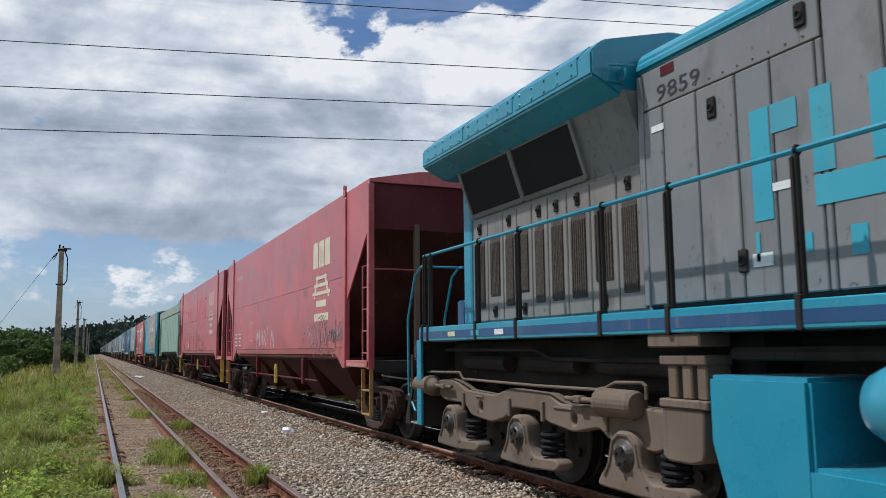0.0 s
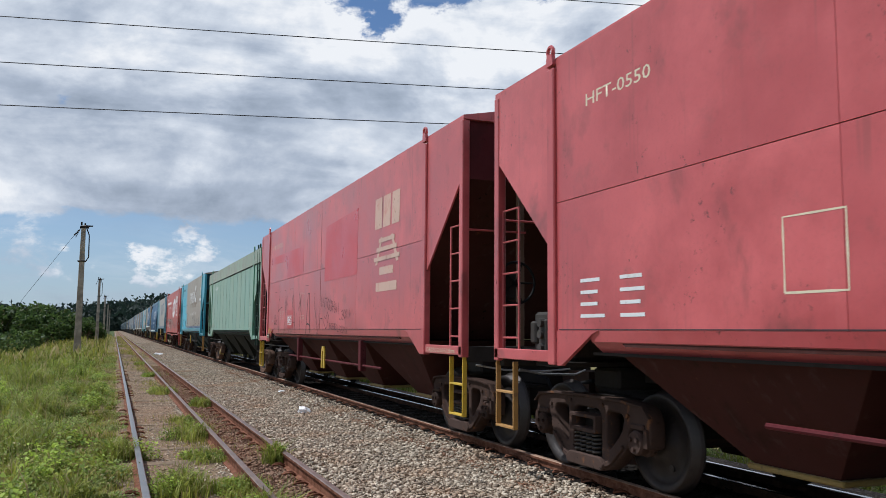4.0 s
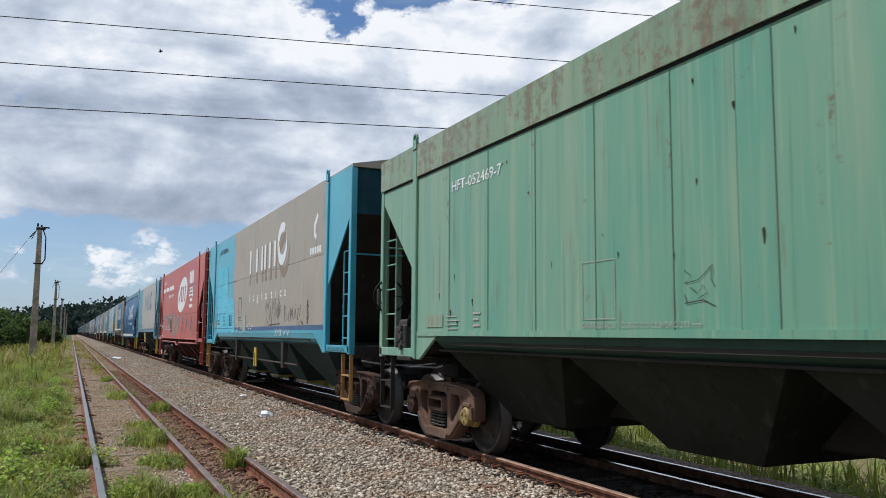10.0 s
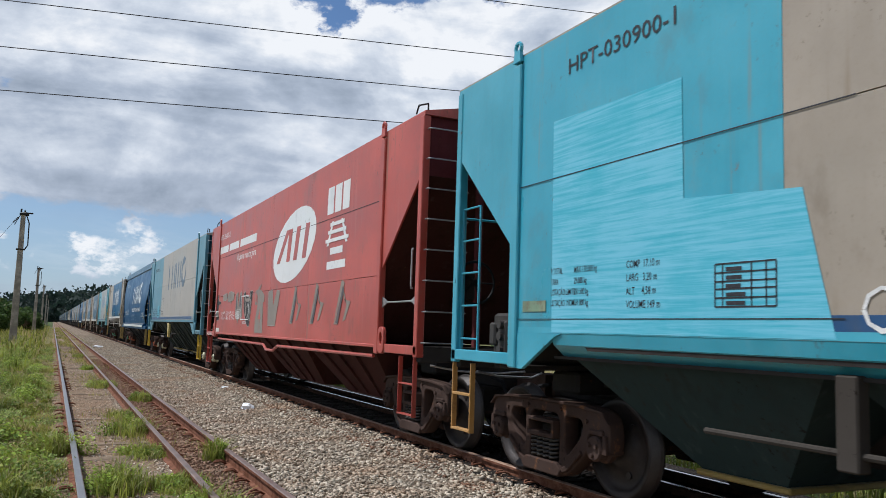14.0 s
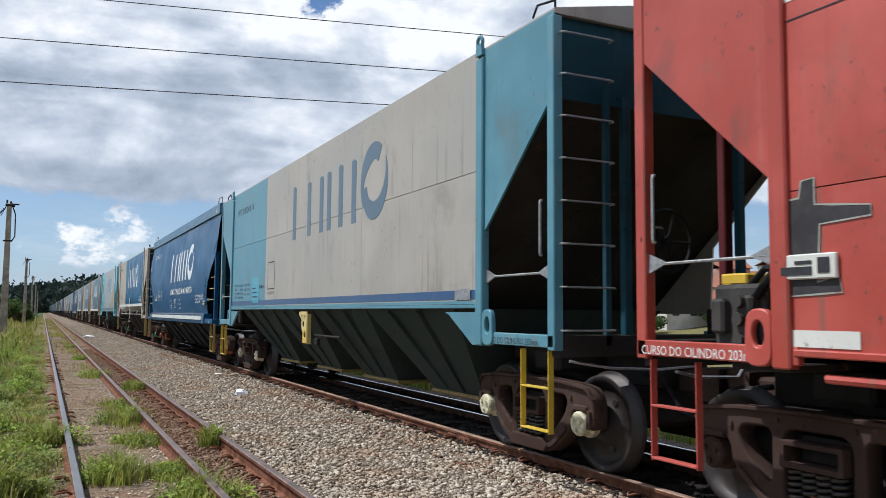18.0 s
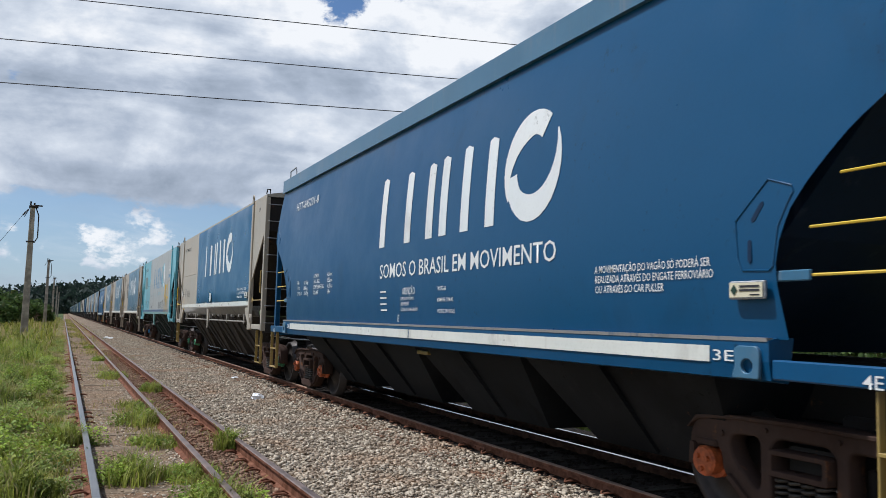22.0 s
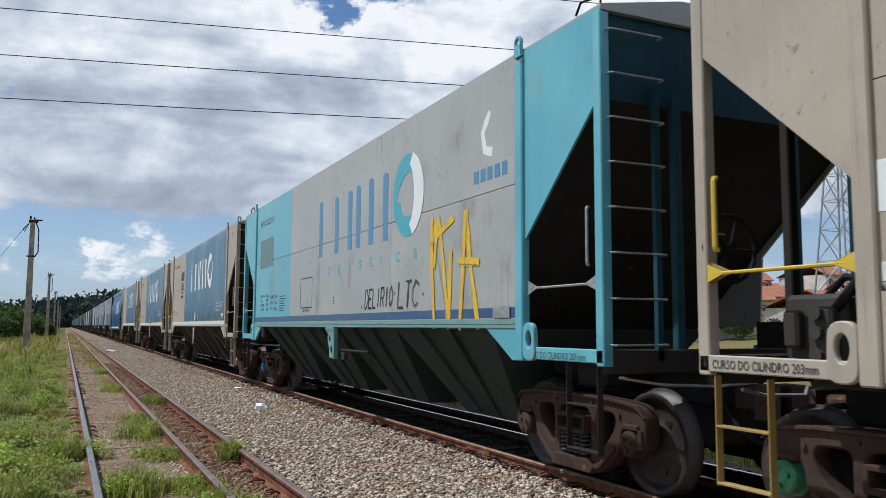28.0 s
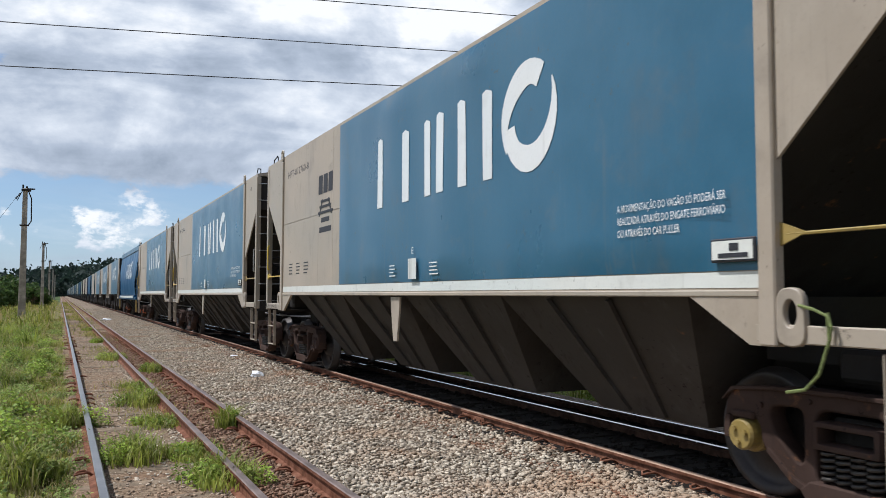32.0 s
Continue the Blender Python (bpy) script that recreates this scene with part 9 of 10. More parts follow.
# ---- the locomotive, of which the rear half passes ----
def build_locomotive():
    w = thing("locomotive", "grey and teal diesel locomotive with radiator wing and side walkway", "locomotive", (TRACK_X, 0, 0))
    H = -1.06
    bm = bmesh.new()
    soft_box(bm, -1.53, 1.53, -11.5, 10.42, 1.58, 1.77, 0.01)
    part("underframe", bm, TEAL, w, "teal walkway edge")
    shape(w, "stripe", [rect(-11.4, 10.38, 1.615, 1.705)], -1.532, STRIPE_BLUE, "royal blue stripe on the walkway edge")
    for y, m in ((9.3, CREAM), (8.0, MARK_WHITE), (8.62, AQUA)):
        shape(w, "label_plate", [rect(y - 0.11, y + 0.11, 1.63, 1.69)], -1.536, m, "small label plate")
    # radiator section of the hood
    bm = bmesh.new()
    solid_poly(bm, ((-1.02, 1.77), (-1.02, 3.18), (-1.24, 3.84), (1.24, 3.84), (1.02, 3.18), (1.02, 1.77)), 5.95, 9.72, "y")
    part("radiator_hood", bm, HOOD_GREY, w, "grey radiator section of the hood")
    bm = bmesh.new()
    soft_box(bm, -1.05, 1.05, 9.70, 9.98, 1.77, 3.86, 0.05, 2)
    part("hood_end", bm, TEAL, w, "teal rear end of the hood")
    for y0, y1 in ((8.27, 9.60), (6.92, 8.19)):
        bm = bmesh.new()
        solid_poly(bm, ((-1.055, 3.24), (-1.235, 3.78), (-1.215, 3.79), (-1.035, 3.25)), y0, y1, "y")
        sc = part("radiator_screen", bm, MESH_DARK, w, "dark slanting radiator screen")
        bm = bmesh.new()
        for a, b in ((y0 - 0.05, y0), (y1, y1 + 0.05)):
            solid_poly(bm, ((-1.065, 3.20), (-1.265, 3.80), (-1.215, 3.81), (-1.01, 3.21)), a, b, "y")
        solid_poly(bm, ((-1.05, 3.19), (-1.08, 3.24), (-1.045, 3.255), (-1.02, 3.20)), y0, y1, "y")
        part("screen_frame", bm, HOOD, sc)
    # doors with louvred filters
    ys = [9.62, 9.20, 8.78, 8.42, 8.06, 7.70, 7.30, 6.86, 6.40, 6.0]
    for i, (b, a) in enumerate(zip(ys, ys[1:])):
        bm = bmesh.new()
        soft_box(bm, -1.055, -1.02, a + 0.008, b - 0.008, 1.82, 3.14, 0.010)
        d = part("hood_door", bm, HOOD_WARM, w, "grey hood door with brown filter louvre")
        bm = bmesh.new()
        z0 = 2.12 if i in (1, 3, 7) else 1.98
        soft_box(bm, -1.060, -1.05, a + 0.08, b - 0.08, z0, 2.90, 0.006)
        n = 7
        for k in range(n):
            yy = a + 0.10 + (b - a - 0.20) * k / (n - 1)
            soft_box(bm, -1.072, -1.058, yy - 0.012, yy + 0.012, z0 + 0.02, 2.80, 0.004)
        tagged(part("filter", bm, LOUVRE, d, "brown louvred filter"), kind="stuff")
        bm = bmesh.new()
        z = 1.93 if i in (1, 3, 7) else 3.02
        soft_box(bm, -1.075, -1.055, (a + b) / 2 - 0.04, (a + b) / 2 + 0.04, z - 0.07, z + 0.07, 0.01)
        ring(bm, (-1.085, (a + b) / 2, z + 0.01), 0.025, 0.008, "x", 10, 5)
        part("latch", bm, UNDER, d, "dark door latch")
    # overhanging wing
    bm = bmesh.new()
    solid_poly(bm, ((-1.22, 3.80), (-1.55, 3.97), (-1.55, 4.20), (-1.40, 4.33), (-0.6, 4.52), (0.6, 4.52), (1.40, 4.33), (1.55, 4.20), (1.55, 3.97), (1.22, 3.80)), 6.02, 10.2, "y")
    bmesh.ops.bevel(bm, geom=bm.edges[:], offset=0.02, segments=2, affect="EDGES")
    part("radiator_wing", bm, TEAL, w, "teal overhanging radiator wing")
    for k in range(3):
        bm = bmesh.new()
        y0, y1 = 6.25 + 1.3 * k, 7.48 + 1.3 * k
        solid_poly(bm, ((-1.556, 4.03), (-1.556, 4.20), (-1.404, 4.337), (-1.395, 4.33), (-1.545, 4.195), (-1.545, 4.03)), y0, y1, "y")
        for j in range(5):
            for z, x in ((4.06, -1.56), (4.17, -1.56)):
                rod(bm, (x - 0.006, y0 + 0.1 + (y1 - y0 - 0.2) * j / 4, z), (x + 0.01, y0 + 0.1 + (y1 - y0 - 0.2) * j / 4, z), 0.016, 6)
        part("wing_panel", bm, TEAL, w, "bolted wing cover")
    # lift ring, hood fittings and rivets
    bm = bmesh.new()
    pipe(bm, [(-1.22, 6.0, 3.92), (-1.40, 5.98, 3.92), (-1.40, 5.96, 4.06), (-1.16, 5.9, 4.06)], 0.014, 6)
    ring(bm, (-1.26, 5.95, 3.98), 0.05, 0.014, "x", 12, 5)
    part("lift_ring", bm, TEAL, w, "pale lifting ring and grab iron")
    bm = bmesh.new()
    for k in range(14):
        rod(bm, (-1.114, 5.91, 1.95 + 0.14 * k), (-1.10, 5.91, 1.95 + 0.14 * k), 0.012, 6)
    for k in range(12):
        rod(bm, (-1.112, 5.8 - 0.16 * k, 3.66), (-1.10, 5.8 - 0.16 * k, 3.66), 0.010, 6)
    tagged(part("rivets", bm, HOOD_DARK, w), kind="stuff")
    for y0, z0, z1 in ((5.885, 1.84, 3.95),):
        bm = bmesh.new()
        soft_box(bm, -1.118, -1.10, y0 - 0.03, y0 + 0.05, z0, z1, 0.006)
        part("corner_strip", bm, HOOD, w)
    # main hood with flat doors
    bm = bmesh.new()
    soft_box(bm, -1.08, 1.08, -6.0, 5.93, 1.80, 4.02, 0.03)
    part("hood", bm, UNDER, w, "streaked grey engine hood")
    bm = bmesh.new()
    solid_poly(bm, ((-1.12, 3.98), (-1.12, 4.08), (-1.04, 4.19), (-0.6, 4.27), (0.6, 4.27), (1.04, 4.19), (1.12, 4.08), (1.12, 3.98)), -6.0, 5.95, "y")
    bmesh.ops.bevel(bm, geom=bm.edges[:], offset=0.03, segments=2, affect="EDGES")
    part("hood_top", bm, TEAL, w, "teal rounded hood top")
    edges = [5.90, 5.60, 5.17, 4.72, 4.36, 3.95, 3.88, 3.42, 2.9, 2.4, 1.9, 1.4, 0.9, 0.4, -0.1, -0.6, -1.1]
    for b, a in zip(edges, edges[1:]):
        bm = bmesh.new()
        soft_box(bm, -1.108, -1.07, a + 0.007, b - 0.007, 1.84, 3.60 if b > 3.9 else 3.9, 0.010)
        part("hood_door", bm, HOOD, w, "light grey hood door")
    bm = bmesh.new()
    soft_box(bm, -1.104, -1.07, 3.9, 5.88, 3.61, 3.97, 0.008)
    part("number_panel", bm, HOOD, w)
    words(w, "9859", 0.20, 5.67, 3.655, -1.108, MARK_BLACK, fit=0.56)
    shape(w, "small_badge", [rect(5.60, 5.42, 3.86, 3.95)], -1.107, RED_DARK, "small red badge")
    shape(w, "label_plate", [rect(5.75, 5.58, 3.38, 3.44), rect(4.40, 4.20, 2.60, 2.66), rect(4.62, 4.42, 2.06, 2.16)], -1.112, MARK_WHITE, "white label plates")
    # company mark as plain bars
    shape(w, "logo_bar", [rect(4.58, 4.39, 2.40, 3.25), rect(4.37, 4.13, 3.03, 3.25), rect(4.01, 3.83, 2.66, 3.26), rect(4.01, 3.36, 2.43, 2.64), rect(3.54, 3.36, 2.66, 3.22), rect(2.8, 2.6, 2.4, 3.2), rect(2.3, 2.1, 2.4, 3.2), rect(1.8, 1.6, 2.4, 3.2)], -1.112, MARK_TEAL, "teal bar of a painted company mark")
    shape(w, "small_logo", [rect(4.58, 4.54, 2.10, 2.32), rect(4.12, 4.06, 2.12, 2.26), rect(3.75, 3.62, 2.06, 2.26)], -1.112, MARK_TEAL, "small teal bars")
    for y, z in ((4.98, 3.40), (4.72, 2.12), (4.05, 3.82)):
        bm = bmesh.new()
        soft_box(bm, -1.125, -1.105, y - 0.05, y + 0.05, z - 0.09, z + 0.09, 0.012)
        ring(bm, (-1.13, y, z), 0.028, 0.009, "x", 10, 5)
        part("latch", bm, UNDER, w, "recessed door latch")
    # handrail
    bm = bmesh.new()
    pipe(bm, [(-1.46, 10.40, 2.76), (-1.46, 5, 2.75), (-1.46, -9, 2.75)], 0.021, 8)
    part("handrail", bm, TEAL, w, "teal handrail")
    for y in (10.3, 10.1, 8.62, 7.62, 6.05, 5.12, 3.83, 2.5, 1.1, -0.4):
        bm = bmesh.new()
        soft_box(bm, -1.50, -1.455, y - 0.022, y + 0.022, 1.60, 2.72, 0.006)
        soft_box(bm, -1.515, -1.50, y - 0.004, y + 0.022, 1.62, 2.70, 0.003)
        soft_box(bm, -1.545, -1.50, y - 0.026, y + 0.026, 1.57, 1.80, 0.006)
        ring(bm, (-1.46, y, 2.75), 0.03, 0.012, "y", 10, 5)
        part("handrail_post", bm, UNDER, w, "dark handrail stanchion")
    # rear steps
    bm = bmesh.new()
    soft_box(bm, -1.53, -1.49, 10.36, 10.52, 0.45, 1.60, 0.008)
    part("end_plate", bm, TEAL, w, "teal upright plate beside the steps")
    bm = plate([rounded([(10.52, 0.42), (11.05, 0.42), (10.98, 0.66), (10.80, 0.95), (10.80, 1.40), (10.72, 1.62), (10.52, 1.62)], 0.04)], -0.86, -0.83, 0.004)
    part("step_side", bm, UNDER, w, "dark inner side of the steps")
    bm = plate([rounded([(10.86, 0.42), (11.05, 0.42), (10.98, 0.66), (10.82, 0.95), (10.82, 1.40), (10.74, 1.40), (10.74, 0.93), (10.88, 0.62)], 0.03)], -1.50, -1.475, 0.004)
    part("step_side", bm, UNDER, w, "dark outer side of the steps")
    for k in range(4):
        bm = bmesh.new()
        soft_box(bm, -1.49, -0.86, 10.53, 10.95 - 0.07 * k, 0.44 + 0.3 * k, 0.465 + 0.3 * k, 0.006)
        part("step", bm, GALV if k == 0 else UNDER, w, "checkered step plate")
    bm = bmesh.new()
    soft_box(bm, -1.49, 0.85, 10.44, 10.50, 0.42, 1.58, 0.01)
    part("end_wall", bm, UNDER, w, "dark end wall behind the steps")
    bm = bmesh.new()
    soft_box(bm, -0.83, 0.83, 10.5, 10.62, 0.9, 1.60, 0.02)
    part("end_beam", bm, TEAL, w, "teal end beam")
    bm = bmesh.new()
    for x in (-1.48, -0.9):
        pipe(bm, [(x, 10.7, 0.62), (x, 10.95, 0.85), (x, 10.98, 1.9), (x, 10.7, 2.5), (x, 10.45, 2.62), (x, 10.3, 2.62)], 0.018, 8)
    pipe(bm, [(-1.46, 10.40, 2.62), (-0.3, 10.42, 2.62)], 0.016, 6)
    part("step_rail", bm, TEAL, w, "bent teal grab rails")
    bm = bmesh.new()
    soft_box(bm, -0.95, -0.35, 10.15, 10.42, 1.78, 2.15, 0.03)
    part("hose_box", bm, STRIPE_BLUE, w, "blue equipment box")
    coupler(w, 10.5, 1)
    # truck: one long casting with arches between the axle boxes
    frame_line = [(10.15, 1.06), (9.75, 1.09), (9.55, 1.06), (9.27, 0.97), (8.47, 0.94), (8.13, 1.03), (7.24, 1.01), (7.06, 0.92), (6.5, 0.93), (6.14, 0.97), (5.42, 0.96), (5.36, 0.66), (5.55, 0.60), (6.20, 0.64), (6.35, 0.74),
                  (6.80, 0.66), (7.30, 0.72), (7.45, 0.82), (8.05, 0.82), (8.2, 0.70), (8.55, 0.62), (9.10, 0.66), (9.30, 0.80), (9.90, 0.80), (10.08, 0.86)]
    bm = plate([rounded(frame_line, 0.07), oval(8.83, 0.79, 0.055, 0.062), oval(6.78, 0.79, 0.055, 0.062)], -1.37, -1.20, 0.02)
    for y0, y1, z in ((8.95, 8.75, 0.92), (7.15, 6.6, 0.90)):
        soft_box(bm, -1.385, -1.36, y1, y0, z - 0.03, z - 0.005, 0.006)
    for y in (9.30, 7.35, 8.08, 6.22):
        soft_box(bm, -1.40, -1.36, y - 0.025, y + 0.025, 0.72, 0.93, 0.01)
    part("truck_frame", bm, TRUCK, w, "dusty brown three-axle truck frame")
    for y in (9.58, 7.78, 5.87):
        bell = [(y + 0.42, 0.25), (y + 0.40, 0.32), (y + 0.27, 0.45), (y + 0.20, 0.68), (y + 0.09, 0.765), (y - 0.09, 0.765), (y - 0.19, 0.69), (y - 0.23, 0.46), (y - 0.34, 0.365), (y - 0.78, 0.385), (y - 0.84, 0.32), (y - 0.75, 0.265), (y - 0.2, 0.235)]
        bm = plate([rounded(bell, 0.06)], -1.45, -1.27, 0.02)
        arch = [(y + 0.30, 0.36), (y + 0.225, 0.47), (y + 0.165, 0.66), (y + 0.07, 0.73), (y - 0.07, 0.73), (y - 0.155, 0.66), (y - 0.195, 0.47), (y - 0.30, 0.335)]
        pipe(bm, [(-1.452, p, q) for p, q in arch], 0.018, 6)
        jb = part("axle_box", bm, TRUCK, w, "dusty cast axle box and spring seat")
        bm = bmesh.new()
        lathe(bm, ((-0.035, 0.05), (-0.035, 0.085), (-0.02, 0.10), (0.0, 0.13), (0.02, 0.155), (0.06, 0.155)), (-1.46, y, 0.55), "x", 20)
        for k in range(4):
            q = 1.571 * k + 0.4
            rod(bm, (-1.515, y + 0.065 * math.cos(q), 0.55 + 0.065 * math.sin(q)), (-1.47, y + 0.065 * math.cos(q), 0.55 + 0.065 * math.sin(q)), 0.024, 6)
        part("journal_cap", bm, SPRING, jb, "round journal cover with worn bolts")
        bm = bmesh.new()
        for k in range(4):
            ring(bm, (-1.34, y - 0.55, 0.42 + 0.06 * k), 0.105, 0.026, "z", 16, 6)
        part("coil_spring", bm, BLACK, w, "black coil spring")
        for s in (-1, 1):
            bm = bmesh.new()
            lathe(bm, ((-0.07, 0.1), (-0.03, 0.2), (-0.02, 0.40), (-0.05, 0.47), (-0.05, 0.525), (0.05, 0.53), (0.06, 0.56), (0.08, 0.55), (0.08, 0.1)), (0, 0, 0), "x", 36)
            for k in range(5):
                q = 1.2566 * k
                rod(bm, (-0.06, 0.30 * math.cos(q), 0.30 * math.sin(q)), (-0.02, 0.30 * math.cos(q), 0.30 * math.sin(q)), 0.05, 8)
            wl = part("wheel", bm, WHEEL, w, "dark locomotive wheel")
            wl.location, wl.rotation_euler = (s * 0.80, y, 0.54), (0, 0, 0 if s < 0 else math.pi)
            TURNING.append((wl, s * 0.8))
    for y, d in ((10.42, -1), (5.98, 1)):
        bm = bmesh.new()
        lathe(bm, ((-0.30 * d, 0.05), (-0.29 * d, 0.10), (-0.25 * d, 0.12), (0.16 * d, 0.125), (0.19 * d, 0.135), (0.22 * d, 0.135), (0.24 * d, 0.10), (0.34 * d, 0.05), (0.36 * d, 0.026), (0.85 * d, 0.024)), (-1.42, y, 0.99), "y", 20)
        soft_box(bm, -1.46, -1.36, y + 0.62 * d - 0.06, y + 0.62 * d + 0.06, 0.955, 1.025, 0.012)
        soft_box(bm, -1.40, -1.25, y - 0.18, y + 0.18, 0.84, 0.90, 0.01)
        part("brake_cylinder", bm, TRUCK, w, "dusty brake cylinder with push rod")
    bm = bmesh.new()
    pipe(bm, [(-1.40, 10.55, 1.12), (-1.40, 10.5, 1.16), (-1.40, 9.36, 1.18), (-1.40, 9.26, 1.10), (-1.40, 7.4, 1.085), (-1.40, 6.25, 1.09), (-1.40, 6.03, 1.165), (-1.40, 5.65, 1.175), (-1.40, 5.60, 1.15), (-1.40, 5.60, 1.04)], 0.017, 8)
    part("brake_pipe", bm, TRUCK, w, "bent brake pipe along the truck")
    bm = bmesh.new()
    soft_box(bm, -1.1, 1.1, 4.6, 10.2, 1.06, 1.58, 0.03)
    soft_box(bm, -0.66, 0.66, 4.4, 10.2, 0.35, 1.1, 0.03)
    part("underfloor", bm, UNDER, w, "sooty underfloor casing")
    for y in (5.4, 6.9, 8.4):
        bm = bmesh.new()
        rod(bm, (-1.2, y, 1.30), (-1.2, y + 1.1, 1.30), 0.09, 10)
        part("air_tank", bm, UNDER, w, "sooty air tank under the floor")
    bm = bmesh.new()
    pipe(bm, [(-1.3, 10.0, 1.46), (-1.3, 7.6, 1.46), (-1.3, 7.3, 1.36), (-1.3, 5.5, 1.36)], 0.025, 6)
    pipe(bm, [(-1.35, 4.6, 1.42), (-1.35, 1.0, 1.42)], 0.05, 6)
    part("floor_pipe", bm, UNDER, w, "sooty underfloor pipes")
    bm = bmesh.new()
    soft_box(bm, -1.51, -1.2, 4.80, 5.42, 1.47, 1.575, 0.012)
    soft_box(bm, -1.47, -1.2, 4.79, 5.33, 1.33, 1.41, 0.012)
    sb = part("suspension_bracket", bm, TRUCK, w, "dusty grey suspension bracket")
    for y in (4.86, 5.03, 5.2):
        bm = bmesh.new()
        soft_box(bm, -1.45, -1.2, y - 0.055, y + 0.055, 1.07, 1.34, 0.012)
        part("column", bm, TRUCK, sb)
    bm = bmesh.new()
    soft_box(bm, -1.48, -1.2, 4.78, 5.34, 1.0, 1.07, 0.012)
    part("base_plate", bm, TRUCK, sb)
    bm = plate([rounded([(5.34, 1.0), (4.84, 1.0), (4.86, 0.62), (5.0, 0.58), (5.34, 0.58)], 0.05)], -1.46, -1.2, 0.02)
    part("guide_plate", bm, TRUCK, sb)
    # fuel tank
    bm = bmesh.new()
    solid_poly(bm, ((4.71, 1.27), (4.71, 0.79), (4.56, 0.33), (3.80, 0.30), (3.80, 1.27)), -1.53, -0.6)
    solid_poly(bm, ((4.50, 0.31), (4.62, 0.72), (-4.2, 0.72), (-4.1, 0.30)), -1.525, 1.53)
    bmesh.ops.bevel(bm, geom=bm.edges[:], offset=0.03, segments=2, affect="EDGES")
    part("fuel_tank", bm, TEAL, w, "teal fuel tank with sloping end")
    bm = bmesh.new()
    lathe(bm, ((-1.5, 0.05), (-1.45, 0.2), (-1.3, 0.27), (1.3, 0.27), (1.45, 0.2), (1.5, 0.05)), (-1.25, 2.05, 1.12), "y", 28)
    part("air_reservoir", bm, TEAL, w, "teal cylindrical air reservoir", True)
    bm = bmesh.new()
    soft_box(bm, -0.75, 0.75, -5, 4.6, 0.72, 1.58, 0.05)
    part("tank_core", bm, UNDER, w)
    return w


# ---- poles, wires, trees, houses ----
def concrete_pole(at, h=7.7, guy=False):
    p = thing("utility_pole", "weathered square concrete line pole with iron bracket", "pole", at, "poles along the railway")
    bm = bmesh.new()
    b, t = 0.21, 0.125
    lo = [bm.verts.new((sx * b, sy * b, -0.6)) for sx, sy in ((-1, -1), (1, -1), (1, 1), (-1, 1))]
    hi = [bm.verts.new((sx * t, sy * t, h)) for sx, sy in ((-1, -1), (1, -1), (1, 1), (-1, 1))]
    bm.faces.new(hi)
    for i in range(4):
        bm.faces.new((lo[i], lo[(i + 1) % 4], hi[(i + 1) % 4], hi[i]))
    bmesh.ops.bevel(bm, geom=bm.edges[:], offset=0.025, segments=1, affect="EDGES")
    part("shaft", bm, CONCRETE, p)
    bm = bmesh.new()
    soft_box(bm, -0.24, 0.24, -0.22, 0.22, h * 0.72, h * 0.72 + 0.07, 0.01)
    soft_box(bm, -0.2, 0.3, -0.2, 0.2, h - 0.16, h - 0.04, 0.01)
    pipe(bm, [(0.15, 0, h - 0.1), (0.34, 0, h - 0.6), (0.36, 0, h * 0.72 + 0.3), (0.2, 0, h * 0.72 + 0.02)], 0.035, 6)
    soft_box(bm, 0.1, 0.52, -0.05, 0.05, h - 0.06, h + 0.02, 0.01)
    rod(bm, (-0.12, 0, h), (-0.12, 0, h + 0.22), 0.05, 8)
    rod(bm, (0.08, 0, h), (0.08, 0, h + 0.14), 0.05, 8)
    rod(bm, (-0.15, 0, h - 0.15), (-0.42, 0, h - 0.75), 0.02, 6)
    part("bracket", bm, UNDER, p, "rusty iron bracket and insulators")
    if guy:
        bm = bmesh.new()
        pipe(bm, [(-0.1, 0, h - 0.1), (-0.55, -0.3, h - 0.75)], 0.012, 5)
        for k in range(4):
            q = 0.35 + 0.14 * k
            rod(bm, (-0.1 - 0.45 * q, -0.3 * q, h - 0.1 - 0.65 * q), (-0.1 - 0.45 * (q + 0.07), -0.3 * (q + 0.07), h - 0.1 - 0.65 * (q + 0.07)), 0.05, 8)
        pipe(bm, [(-0.55, -0.3, h - 0.75), (-2.9, -1.9, h * 0.42), (-4.5, -3.0, -0.3)], 0.010, 5)
        part("guy_wire", bm, UNDER, p, "thin guy wire with insulators")
    return p


